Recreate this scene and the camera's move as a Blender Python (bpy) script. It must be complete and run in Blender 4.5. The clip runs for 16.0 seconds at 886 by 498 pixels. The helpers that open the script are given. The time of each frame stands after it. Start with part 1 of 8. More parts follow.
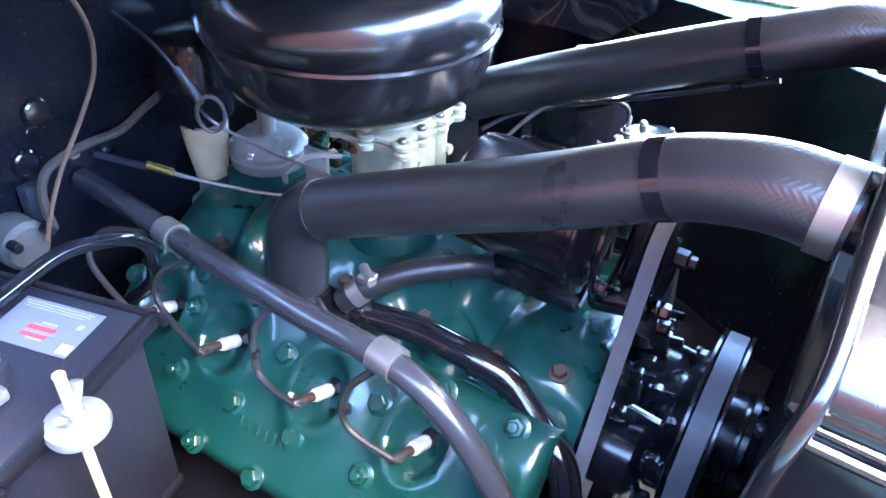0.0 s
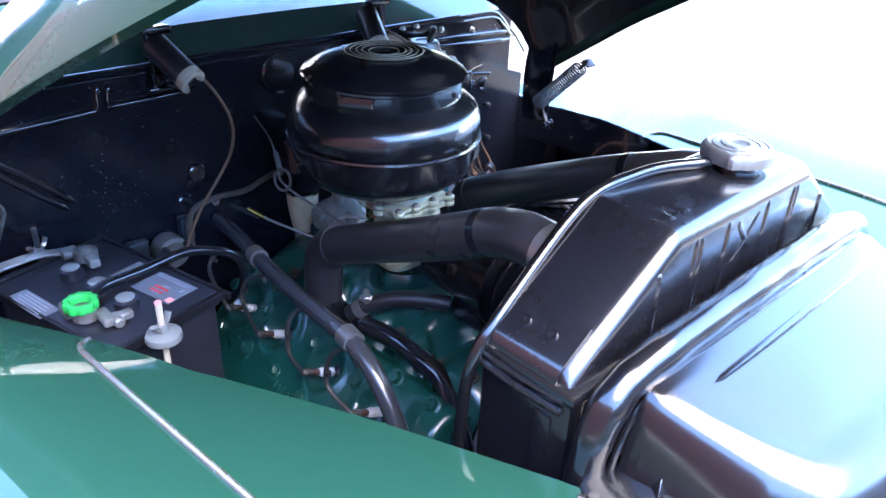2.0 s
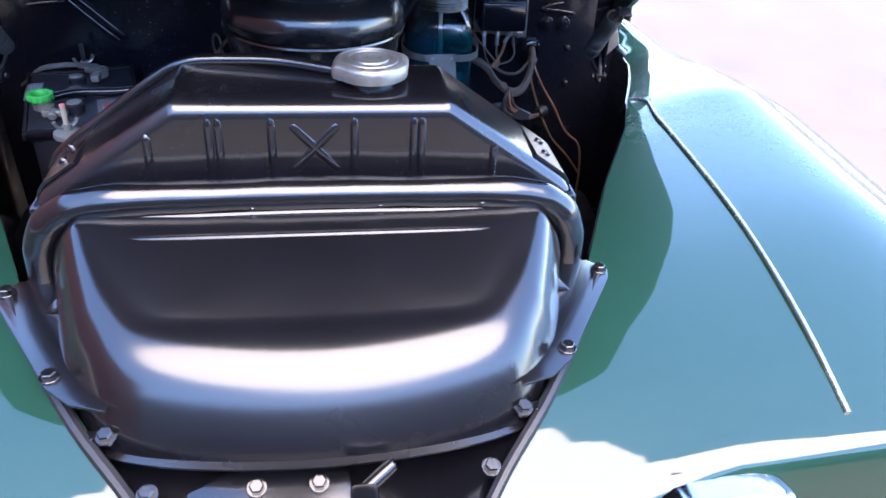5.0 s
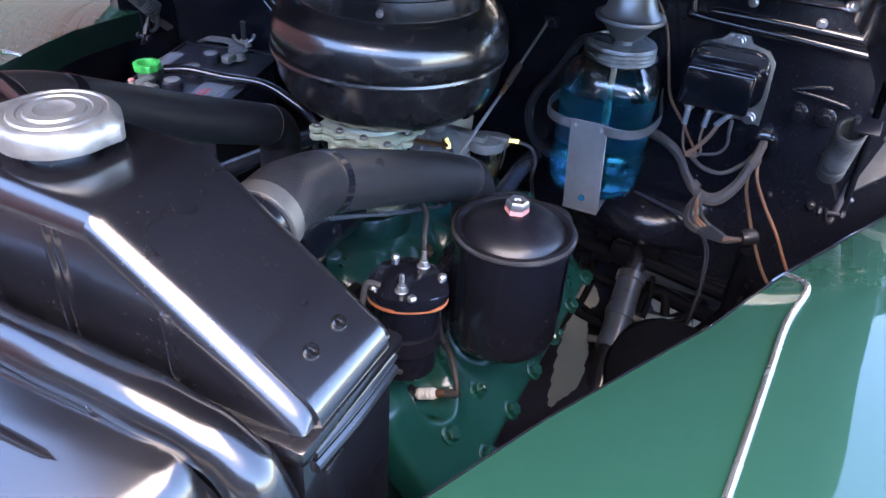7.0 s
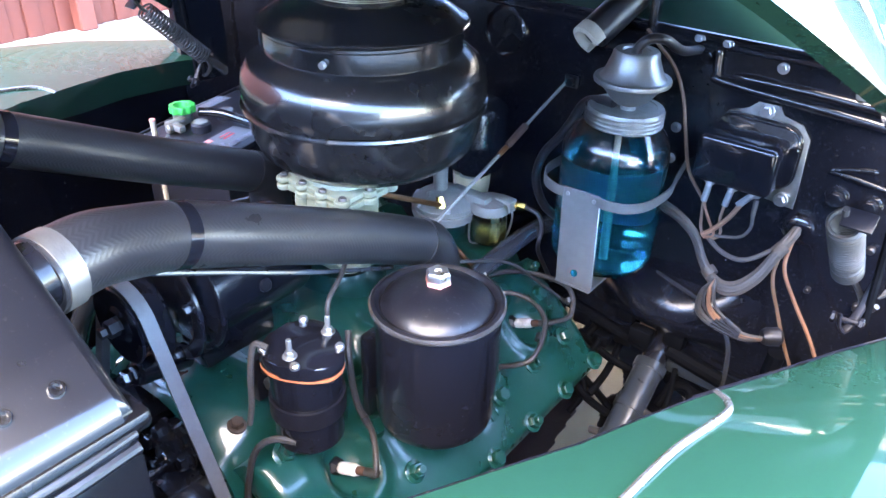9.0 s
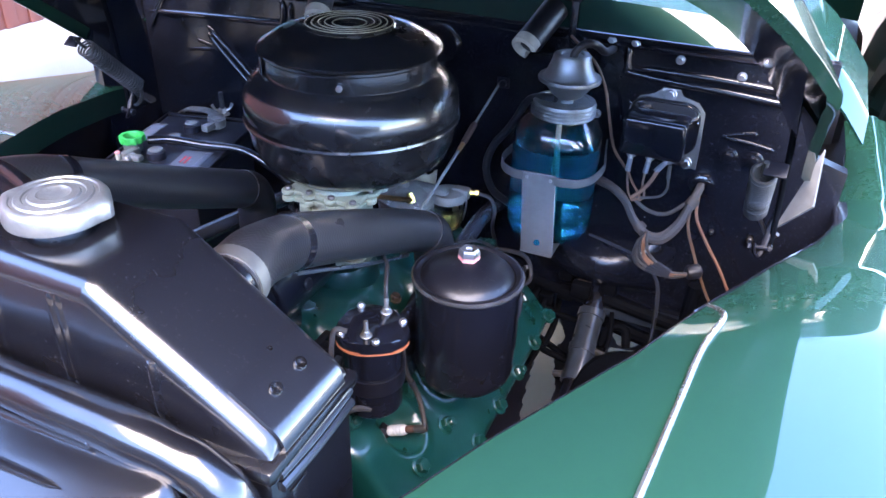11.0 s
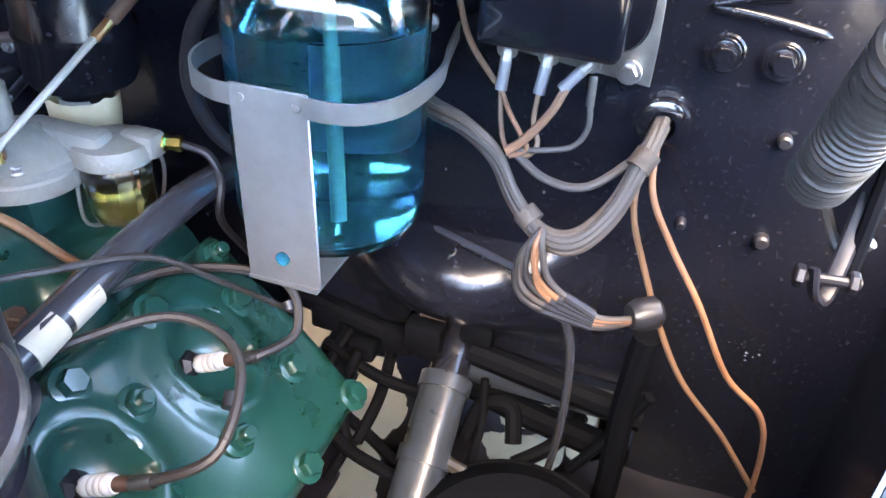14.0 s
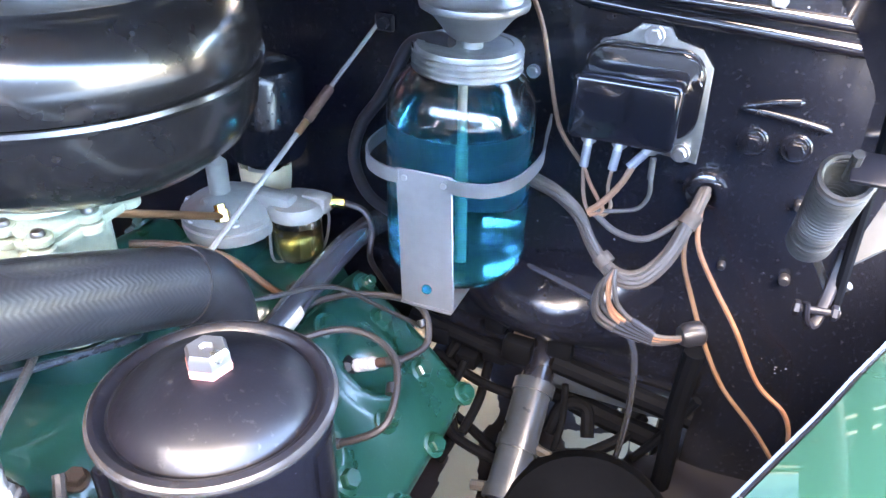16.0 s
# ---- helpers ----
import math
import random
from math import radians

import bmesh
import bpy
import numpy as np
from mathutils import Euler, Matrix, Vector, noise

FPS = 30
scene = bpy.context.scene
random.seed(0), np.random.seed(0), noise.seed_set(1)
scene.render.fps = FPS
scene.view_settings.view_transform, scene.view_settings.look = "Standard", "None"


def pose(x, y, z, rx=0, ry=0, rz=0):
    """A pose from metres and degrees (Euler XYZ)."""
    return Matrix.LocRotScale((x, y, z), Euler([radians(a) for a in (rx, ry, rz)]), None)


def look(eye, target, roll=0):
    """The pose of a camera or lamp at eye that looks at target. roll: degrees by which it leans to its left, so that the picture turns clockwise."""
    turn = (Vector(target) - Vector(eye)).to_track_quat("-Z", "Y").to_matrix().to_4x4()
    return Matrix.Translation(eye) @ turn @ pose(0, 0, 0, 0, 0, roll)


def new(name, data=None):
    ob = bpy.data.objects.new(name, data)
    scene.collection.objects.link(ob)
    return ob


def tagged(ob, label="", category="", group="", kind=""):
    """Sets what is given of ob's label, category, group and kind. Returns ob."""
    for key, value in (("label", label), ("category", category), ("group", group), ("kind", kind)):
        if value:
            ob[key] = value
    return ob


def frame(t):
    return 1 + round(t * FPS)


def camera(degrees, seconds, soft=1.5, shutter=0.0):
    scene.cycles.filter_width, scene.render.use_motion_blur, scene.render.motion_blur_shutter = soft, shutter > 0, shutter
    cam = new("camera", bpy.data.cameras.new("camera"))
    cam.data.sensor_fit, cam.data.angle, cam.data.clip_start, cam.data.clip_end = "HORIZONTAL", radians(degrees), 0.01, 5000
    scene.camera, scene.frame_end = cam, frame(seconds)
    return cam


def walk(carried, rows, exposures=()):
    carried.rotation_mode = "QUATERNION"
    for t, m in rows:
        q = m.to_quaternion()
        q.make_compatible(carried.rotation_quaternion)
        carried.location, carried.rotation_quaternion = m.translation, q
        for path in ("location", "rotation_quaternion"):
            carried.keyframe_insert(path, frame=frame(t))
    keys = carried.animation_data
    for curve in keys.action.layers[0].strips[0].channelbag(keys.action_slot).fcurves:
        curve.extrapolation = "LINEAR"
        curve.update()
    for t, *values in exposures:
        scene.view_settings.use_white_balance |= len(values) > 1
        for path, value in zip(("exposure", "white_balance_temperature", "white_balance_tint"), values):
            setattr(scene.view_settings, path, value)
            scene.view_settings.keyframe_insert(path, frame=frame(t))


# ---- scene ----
cam = camera(61.16, 16.0)
PATH = [
    (0, -0.5701, -0.4486, 0.2619, 52.8, -2.26, -58.03),
    (0.5, -0.6147, -0.4837, 0.2715, 55.62, -1.82, -54.92),
    (1, -0.6963, -0.5816, 0.3296, 57.98, -1.75, -51.46),
    (1.5, -0.7125, -0.7106, 0.3685, 59.97, -1.6, -47.06),
    (2, -0.6841, -0.8551, 0.3904, 61.39, -2.05, -42.62),
    (2.5, -0.6829, -0.9913, 0.4137, 62.32, -2.31, -37.52),
    (3, -0.6743, -1.1434, 0.4286, 61.82, -2.56, -32.47),
    (3.5, -0.5449, -1.2577, 0.4303, 60.8, -3.42, -28.02),
    (3.7, -0.4768, -1.2965, 0.4196, 60.26, -3.5, -25.86),
    (5.8, 0.2241, -1.1451, 0.3632, 55.17, -4.1, 4.95),
    (6, 0.2574, -1.1038, 0.356, 55.02, -4.52, 8.57),
    (6.5, 0.3584, -0.9432, 0.3303, 54.83, -3.88, 17.3),
    (7, 0.4417, -0.8054, 0.3234, 55.29, -3.27, 25.8),
    (7.5, 0.5584, -0.6868, 0.3089, 56.59, -2.68, 32.23),
    (8, 0.6029, -0.6381, 0.3122, 57.51, -2.19, 36.97),
    (8.5, 0.6154, -0.6188, 0.3071, 58.18, -1.72, 39.14),
    (9, 0.6101, -0.6261, 0.313, 58.69, -1.37, 38.63),
    (9.2, 0.6063, -0.6349, 0.3169, 58.88, -1.38, 37.59),
    (11.3, 0.4785, -0.8766, 0.3765, 58.63, -2.03, 22.1),
    (11.5, 0.4644, -0.8816, 0.3522, 58.43, -2.5, 21.27),
    (12, 0.4486, -0.7786, 0.2866, 57.27, -2.93, 20.36),
    (12.5, 0.4435, -0.6029, 0.2349, 56.2, -2.91, 20.83),
    (13, 0.4771, -0.4087, 0.1344, 55.89, -3.11, 21.55),
    (13.5, 0.4701, -0.2965, 0.0892, 55.47, -3.36, 20.25),
    (14, 0.4605, -0.2312, 0.0702, 56.22, -3.47, 19.19),
    (14.5, 0.4601, -0.223, 0.0812, 57.41, -3.37, 18.66),
    (15, 0.4588, -0.2313, 0.0914, 58.43, -3.21, 18.84),
    (15.5, 0.4644, -0.2922, 0.1225, 58.89, -2.47, 20.92),
    (16, 0.4701, -0.3913, 0.1828, 57.81, -1.57, 23.24),
]
EXPOSURES = [(0, 6.38, 7300, 12), (1, 6.08, 7000, 12), (1.5, 5.45, 6800, 12), (2, 4.82, 6900, 13), (2.5, 4.33, 7250, 14), (3, 3.98, 7600, 15), (3.5, 3.6, 7600, 17), (6, 3.68, 7100, 16), (7, 4.33, 8000, 18), (7.5, 4.8, 8000, 18), (8, 5.22, 8000, 14), (9, 5.5, 8000, 13), (11.5, 4.65, 7000, 20), (12, 4.75, 6700, 19), (12.5, 5.0, 7800, 17), (13, 5.37, 8700, 15), (13.5, 5.78, 9500, 15), (14, 6.12, 10600, 14), (15, 6.32, 10500, 14), (15.5, 6.36, 10100, 14), (16, 6.25, 9500, 14)]
walk(cam, [(t, pose(*p)) for t, *p in PATH], EXPOSURES)

# world: clear sky, a weak hazy sun; the car stands in open shade
SUN_ELEV, SUN_AZ = 66.0, 168.0  # azimuth from +Y towards +X
world = bpy.data.worlds.new("sky")
scene.world = world
world.use_nodes = True
wn = world.node_tree.nodes
sky = wn.new("ShaderNodeTexSky")
sky.sky_type, sky.sun_disc = "NISHITA", False
sky.sun_elevation, sky.sun_rotation = radians(SUN_ELEV), radians(SUN_AZ)
tint = wn.new("ShaderNodeMix")  # clear, deep blue air
tint.data_type, tint.blend_type = "RGBA", "MULTIPLY"
tint.inputs["Factor"].default_value = 1.0
tint.inputs["B"].default_value = (0.85, 0.96, 1.12, 1)
world.node_tree.links.new(sky.outputs[0], tint.inputs["A"])
world.node_tree.links.new(tint.outputs["Result"], wn["Background"].inputs[0])
sky.air_density, sky.dust_density, sky.ozone_density = 1.0, 0.1, 4.0
wn["Background"].inputs[1].default_value = 0.125
sun = new("sun", bpy.data.lights.new("sun", "SUN"))
sun.data.energy, sun.data.angle, sun.data.color = 1.0, radians(68), (1.0, 0.88, 0.74)
e_, a_ = radians(SUN_ELEV), radians(SUN_AZ)
sun.matrix_world = look((6 * math.sin(a_) * math.cos(e_), 6 * math.cos(a_) * math.cos(e_), 6 * math.sin(e_)), (0, 0, 0))


# ---- materials ----
def mat(name, color, rough=0.5, metal=0.0, coat=0.0, var=0.15, scale=30.0, bump=0.0, bump_scale=200.0, dust=0.0,
        dust_scale=60.0, dust_color=(0.55, 0.53, 0.5), spec=0.5, rvar=0.15, coat_rough=0.03):
    """A principled material with two scales of variation, fine relief and specks of dust."""
    m = bpy.data.materials.new(name)
    m.use_nodes = True
    nt = m.node_tree
    b = nt.nodes["Principled BSDF"]
    tc = nt.nodes.new("ShaderNodeTexCoord")

    def noise_tex(sc, detail=4.0):
        n = nt.nodes.new("ShaderNodeTexNoise")
        n.inputs["Scale"].default_value, n.inputs["Detail"].default_value = sc, detail
        nt.links.new(tc.outputs["Object"], n.inputs["Vector"])
        return n

    n1, n2 = noise_tex(scale), noise_tex(scale * 0.17, 2.0)
    add = nt.nodes.new("ShaderNodeMath")
    add.operation = "ADD"
    nt.links.new(n1.outputs["Fac"], add.inputs[0])
    nt.links.new(n2.outputs["Fac"], add.inputs[1])
    ramp = nt.nodes.new("ShaderNodeMapRange")
    ramp.inputs["From Min"].default_value, ramp.inputs["From Max"].default_value = 0.6, 1.4
    ramp.inputs["To Min"].default_value, ramp.inputs["To Max"].default_value = 1 - var, 1 + var
    nt.links.new(add.outputs[0], ramp.inputs["Value"])
    mul = nt.nodes.new("ShaderNodeVectorMath")
    mul.operation = "SCALE"
    mul.inputs[0].default_value = color
    nt.links.new(ramp.outputs[0], mul.inputs["Scale"])
    col = mul.outputs[0]
    rr = nt.nodes.new("ShaderNodeMapRange")
    rr.inputs["From Min"].default_value, rr.inputs["From Max"].default_value = 0.6, 1.4
    rr.inputs["To Min"].default_value, rr.inputs["To Max"].default_value = max(0.02, rough * (1 - rvar)), min(1, rough * (1 + rvar))
    nt.links.new(add.outputs[0], rr.inputs["Value"])
    rough_out = rr.outputs[0]
    if dust > 0:
        d1 = noise_tex(dust_scale, 6.0)
        dr = nt.nodes.new("ShaderNodeMapRange")
        dr.inputs["From Min"].default_value, dr.inputs["From Max"].default_value = 0.62, 0.75
        dr.inputs["To Min"].default_value, dr.inputs["To Max"].default_value = 0.0, dust
        nt.links.new(d1.outputs["Fac"], dr.inputs["Value"])
        mix = nt.nodes.new("ShaderNodeMix")
        mix.data_type = "RGBA"
        nt.links.new(dr.outputs[0], mix.inputs["Factor"])
        nt.links.new(col, mix.inputs["A"])
        mix.inputs["B"].default_value = (*dust_color, 1)
        col = mix.outputs["Result"]
        mr = nt.nodes.new("ShaderNodeMix")
        mr.data_type = "FLOAT"
        nt.links.new(dr.outputs[0], mr.inputs["Factor"])
        nt.links.new(rough_out, mr.inputs["A"])
        mr.inputs["B"].default_value = 0.7
        rough_out = mr.outputs["Result"]
    nt.links.new(col, b.inputs["Base Color"])
    nt.links.new(rough_out, b.inputs["Roughness"])
    b.inputs["Metallic"].default_value = metal
    b.inputs["Specular IOR Level"].default_value = spec
    b.inputs["Coat Weight"].default_value = coat
    b.inputs["Coat Roughness"].default_value = coat_rough
    if bump > 0:
        nb = noise_tex(bump_scale, 3.0)
        bp = nt.nodes.new("ShaderNodeBump")
        bp.inputs["Strength"].default_value, bp.inputs["Distance"].default_value = bump, 0.002
        nt.links.new(nb.outputs["Fac"], bp.inputs["Height"])
        nt.links.new(bp.outputs[0], b.inputs["Normal"])
    return m


def braided(name, color, rough):
    """Woven rubber hose: a herringbone ripple along the tube, in relief and sheen."""
    m = mat(name, color, rough, var=0.12, scale=40, coat=0.7, coat_rough=0.33)
    nt = m.node_tree

    def calc(op, a, b=None):
        n = nt.nodes.new("ShaderNodeMath")
        n.operation = op
        for i, v in enumerate((a, b)):
            if v is None:
                continue
            if isinstance(v, (int, float)):
                n.inputs[i].default_value = v
            else:
                nt.links.new(v, n.inputs[i])
        return n.outputs[0]

    uv = nt.nodes.new("ShaderNodeUVMap")
    sp = nt.nodes.new("ShaderNodeSeparateXYZ")
    nt.links.new(uv.outputs[0], sp.inputs[0])
    zig = calc("PINGPONG", sp.outputs["Y"], 0.006)
    ph = calc("ADD", sp.outputs["X"], calc("MULTIPLY", zig, 0.9))
    wv = calc("SINE", calc("MULTIPLY", ph, 2 * math.pi / 0.0046))
    bp = nt.nodes.new("ShaderNodeBump")
    bp.inputs["Strength"].default_value, bp.inputs["Distance"].default_value = 0.14, 0.0005
    nt.links.new(wv, bp.inputs["Height"])
    nt.links.new(bp.outputs[0], nt.nodes["Principled BSDF"].inputs["Normal"])
    return m


def glass(name, color, rough=0.0, ior=1.5, clear=1.0):
    m = bpy.data.materials.new(name)
    m.use_nodes = True
    b = m.node_tree.nodes["Principled BSDF"]
    b.inputs["Base Color"].default_value = (*color, 1)
    b.inputs["Roughness"].default_value, b.inputs["IOR"].default_value = rough, ior
    b.inputs["Transmission Weight"].default_value = clear
    return m


M_CAR = mat("green_car_paint", (0.0065, 0.036, 0.024), 0.4, coat=1.0, var=0.04, scale=300, coat_rough=0.035, spec=0.08)
M_CAR.node_tree.nodes["Principled BSDF"].inputs["Coat IOR"].default_value = 1.64  # polished lacquer
M_ENGINE = mat("green_engine_enamel", (0.0022, 0.044, 0.038), 0.3, coat=0.5, var=0.2, scale=40, bump=0.09, bump_scale=150, dust=0.02, dust_scale=200, coat_rough=0.08)
M_GLOSS = mat("black_gloss_paint", (0.0065, 0.007, 0.0105), 0.16, coat=0.6, var=0.25, scale=20, bump=0.05, bump_scale=45, dust=0.03, dust_scale=400)
M_FIREWALL = mat("black_firewall_paint", (0.0065, 0.0075, 0.0115), 0.20, var=0.3, scale=14, bump=0.22, bump_scale=34, dust=0.05, dust_scale=230, spec=0.34)
M_SATIN = mat("black_satin_enamel", (0.006, 0.0065, 0.0098), 0.26, coat=0.4, var=0.25, scale=30, bump=0.06, bump_scale=110, dust=0.02, dust_scale=300, coat_rough=0.12, spec=0.32)
M_CLEANER = mat("black_cleaner_enamel", (0.008, 0.0078, 0.009), 0.26, coat=0.8, var=0.3, scale=25, bump=0.07, bump_scale=38, dust=0.02, dust_scale=420, coat_rough=0.15)
M_PLATE = mat("black_wet_paint", (0.0042, 0.0043, 0.0058), 0.26, coat=1.0, var=0.2, scale=12, bump=0.05, bump_scale=40, dust=0.015, dust_scale=420, coat_rough=0.17, spec=0.25)
for m_, ior_ in ((M_PLATE, 1.6), (M_CLEANER, 1.6)):  # thick fresh enamel
    m_.node_tree.nodes["Principled BSDF"].inputs["Coat IOR"].default_value = ior_
M_CLAMP = mat("dull_clamp_steel", (0.34, 0.335, 0.32), 0.42, metal=0.85, var=0.2, scale=60, bump=0.15, bump_scale=200)
# cream highlight of the lid rings, given as a colour
M_TANRING = mat("pale_ring_highlight", (0.32, 0.26, 0.17), 0.45, var=0.3, scale=90)
# paler steel that stands in for the highlight on the filter rim
M_RIM = mat("bright_rim_steel", (0.16, 0.16, 0.165), 0.2, metal=0.8, var=0.45, scale=70, bump=0.1, bump_scale=160)
M_SLEEVE2 = mat("pale_grey_tape", (0.15, 0.155, 0.17), 0.4, var=0.1, scale=60)
M_TANK = mat("black_radiator_paint", (0.0055, 0.0057, 0.0078), 0.28, coat=0.9, var=0.25, scale=14, bump=0.07, bump_scale=38, dust=0.03, dust_scale=300, coat_rough=0.15, spec=0.4)
M_TANK.node_tree.nodes["Principled BSDF"].inputs["Coat IOR"].default_value = 1.6
M_TEXT = mat("black_flaking_enamel", (0.006, 0.006, 0.009), 0.40, coat=0.22, var=0.3, scale=40, bump=0.16, bump_scale=120, dust=0.05, dust_scale=200, spec=0.35, coat_rough=0.2)
M_DARK = mat("grimy_black_steel", (0.008, 0.008, 0.011), 0.36, var=0.35, scale=30, bump=0.3, bump_scale=70, dust=0.03, dust_scale=90, dust_color=(0.09, 0.09, 0.10), spec=0.22)
M_RUBBER = mat("black_rubber", (0.013, 0.013, 0.016), 0.40, var=0.2, scale=60, bump=0.12, bump_scale=240, dust=0.02, dust_scale=300)
M_HOSE = braided("braided_hose", (0.0175, 0.0175, 0.0205), 0.31)
M_HOSE.node_tree.nodes["Principled BSDF"].inputs["Coat Weight"].default_value = 0.5
M_HOSE.node_tree.nodes["Principled BSDF"].inputs["Coat Roughness"].default_value = 0.3
M_BELT = mat("grey_belt_rubber", (0.11, 0.112, 0.12), 0.5, var=0.2, scale=80, bump=0.1, dust=0.05, dust_scale=200)
M_SLEEVE = mat("grey_loom_tube", (0.026, 0.029, 0.036), 0.24, coat=0.4, var=0.1, scale=60, coat_rough=0.16)
M_WIRE = mat("dark_cloth_wire", (0.022, 0.020, 0.020), 0.5, var=0.3, scale=120, bump=0.4, bump_scale=400)
M_WIREGREY = mat("grey_cloth_wire", (0.045, 0.039, 0.036), 0.6, var=0.4, scale=90, bump=0.4, bump_scale=400)
M_WIREORANGE = mat("faded_orange_wire", (0.21, 0.095, 0.050), 0.6, var=0.5, scale=40, bump=0.3, bump_scale=300)
M_WIREBROWN = mat("brown_wire", (0.155, 0.085, 0.048), 0.5, var=0.35, scale=40, bump=0.2, bump_scale=300)
M_LOOM = mat("brown_loom_tape", (0.064, 0.048, 0.038), 0.65, var=0.45, scale=90, bump=0.5, bump_scale=200)
M_ZINC = mat("zinc_plate", (0.50, 0.50, 0.51), 0.30, metal=0.9, var=0.2, scale=40, bump=0.1, bump_scale=150)
M_ALU = mat("brushed_aluminium", (0.29, 0.295, 0.30), 0.42, metal=0.85, var=0.12, scale=90, bump=0.08, bump_scale=300)
M_CAST = mat("cast_pot_metal", (0.21, 0.203, 0.188), 0.5, metal=0.15, var=0.3, scale=45, bump=0.4, bump_scale=180, dust=0.2, dust_color=(0.17, 0.13, 0.10))
M_CARB = mat("pale_green_carburetor", (0.30, 0.34, 0.255), 0.42, metal=0.2, var=0.25, scale=45, bump=0.4, bump_scale=180, dust=0.15, dust_color=(0.2, 0.18, 0.13))
M_CHROME = mat("chrome", (0.70, 0.70, 0.71), 0.14, metal=1.0, var=0.06, scale=30)
M_LEAD = mat("lead_terminal", (0.20, 0.198, 0.19), 0.45, metal=0.6, var=0.35, scale=70, bump=0.5, bump_scale=200)
M_CAP = mat("zinc_cap", (0.31, 0.315, 0.305), 0.40, metal=0.75, var=0.35, scale=70, bump=0.3, bump_scale=160, dust=0.2, dust_scale=120, dust_color=(0.16, 0.15, 0.13))
M_BATT = mat("battery_case", (0.010, 0.011, 0.018), 0.42, var=0.15, scale=40, bump=0.12, bump_scale=250, dust=0.05, dust_scale=260)
M_WHITE = mat("white_plastic", (0.15, 0.165, 0.17), 0.4, var=0.06, scale=60)
M_PORC = mat("white_porcelain", (0.50, 0.50, 0.49), 0.2, var=0.08, scale=80)
M_LABEL = mat("pale_label", (0.105, 0.125, 0.155), 0.35, var=0.08, scale=60)
M_RED = mat("red_print", (0.55, 0.04, 0.06), 0.45, var=0.15, scale=90)
M_INK = mat("grey_print", (0.22, 0.24, 0.3), 0.5, var=0.15, scale=90)
M_PINK = mat("pink_paint", (0.72, 0.26, 0.24), 0.5, var=0.2, scale=90)
M_GREENCAP = mat("bright_green_plastic", (0.012, 0.40, 0.075), 0.35, var=0.08, scale=60)
M_BRASS = mat("brass", (0.62, 0.42, 0.12), 0.25, metal=1.0, var=0.15, scale=60)
M_COPPER = mat("copper_tube", (0.50, 0.24, 0.12), 0.32, metal=0.9, var=0.3, scale=60)
M_GASKET = mat("orange_gasket", (0.42, 0.12, 0.05), 0.6, var=0.2, scale=90)
M_CREAM = mat("cream_paper_tape", (0.50, 0.41, 0.27), 0.7, var=0.2, scale=60, bump=0.4)
M_TAN = mat("tan_tape", (0.42, 0.37, 0.29), 0.6, var=0.2, scale=60, bump=0.2)
M_RUST = mat("rusty_iron", (0.050, 0.034, 0.027), 0.7, var=0.4, scale=60, bump=0.6, bump_scale=150)
M_SPRING = mat("dull_spring_steel", (0.055, 0.053, 0.052), 0.42, metal=0.4, var=0.25, scale=80, bump=0.2)
M_GREYPAINT = mat("grey_steel_paint", (0.024, 0.031, 0.040), 0.3, coat=0.2, var=0.3, scale=50, bump=0.15, bump_scale=150, dust=0.01, dust_scale=200)
M_GLASS = glass("clear_glass", (0.96, 0.98, 0.98))
M_FLUID = glass("blue_washer_fluid", (0.0, 0.68, 1.0), ior=1.33, clear=0.965)
M_FUEL = glass("yellow_fuel", (0.88, 0.78, 0.30), ior=1.4, clear=0.82)
M_WINDOW = glass("windshield_glass", (0.9, 0.95, 0.93))
M_RELAY = mat("grey_relay_casting", (0.10, 0.10, 0.097), 0.5, metal=0.2, var=0.3, scale=50, bump=0.3, bump_scale=150, dust=0.1, dust_scale=90)
M_STEEL = mat("dull_steel_rod", (0.12, 0.117, 0.115), 0.35, metal=0.8, var=0.25, scale=60, bump=0.15, bump_scale=200)
# near-black with hardly any sheen: deep shade put into the colour
M_DIMBLACK = mat("dimmed_black_steel", (0.0035, 0.0040, 0.0052), 0.6, var=0.4, scale=30, bump=0.3, bump_scale=80, spec=0.02)
M_BOOT = mat("dark_brown_boot", (0.07, 0.035, 0.025), 0.5, var=0.3, scale=90)
M_TRIM = mat("dull_bright_moulding", (0.42, 0.44, 0.44), 0.26, metal=0.9, var=0.15, scale=60, bump=0.1, bump_scale=200)
M_FLECK = mat("pale_paint_flecks", (0.16, 0.165, 0.175), 0.6, var=0.2, scale=90)


# ---- mesh helpers ----
ORIGIN = {}


def thing(name, label, category, at=(0, 0, 0), group="", kind=""):
    """A top-level Empty at the thing's base; its parts are meshes below it, given in world places."""
    ob = new(name)
    ob.empty_display_size = 0.02
    ob.location = at
    ORIGIN[ob] = Vector(at)
    return tagged(ob, label, category, group, kind)


def finish(bm, angle=35):
    bmesh.ops.recalc_face_normals(bm, faces=bm.faces[:])
    lim = math.cos(radians(angle))
    for f in bm.faces:
        f.smooth = True
    for e in bm.edges:
        if len(e.link_faces) == 2:
            e.smooth = e.link_faces[0].normal.dot(e.link_faces[1].normal) > lim


def mesh_of(bm, name, material, angle=35):
    finish(bm, angle)
    me = bpy.data.meshes.new(name)
    bm.to_mesh(me)
    bm.free()
    for m in material if isinstance(material, (list, tuple)) else [material]:
        me.materials.append(m)
    return me


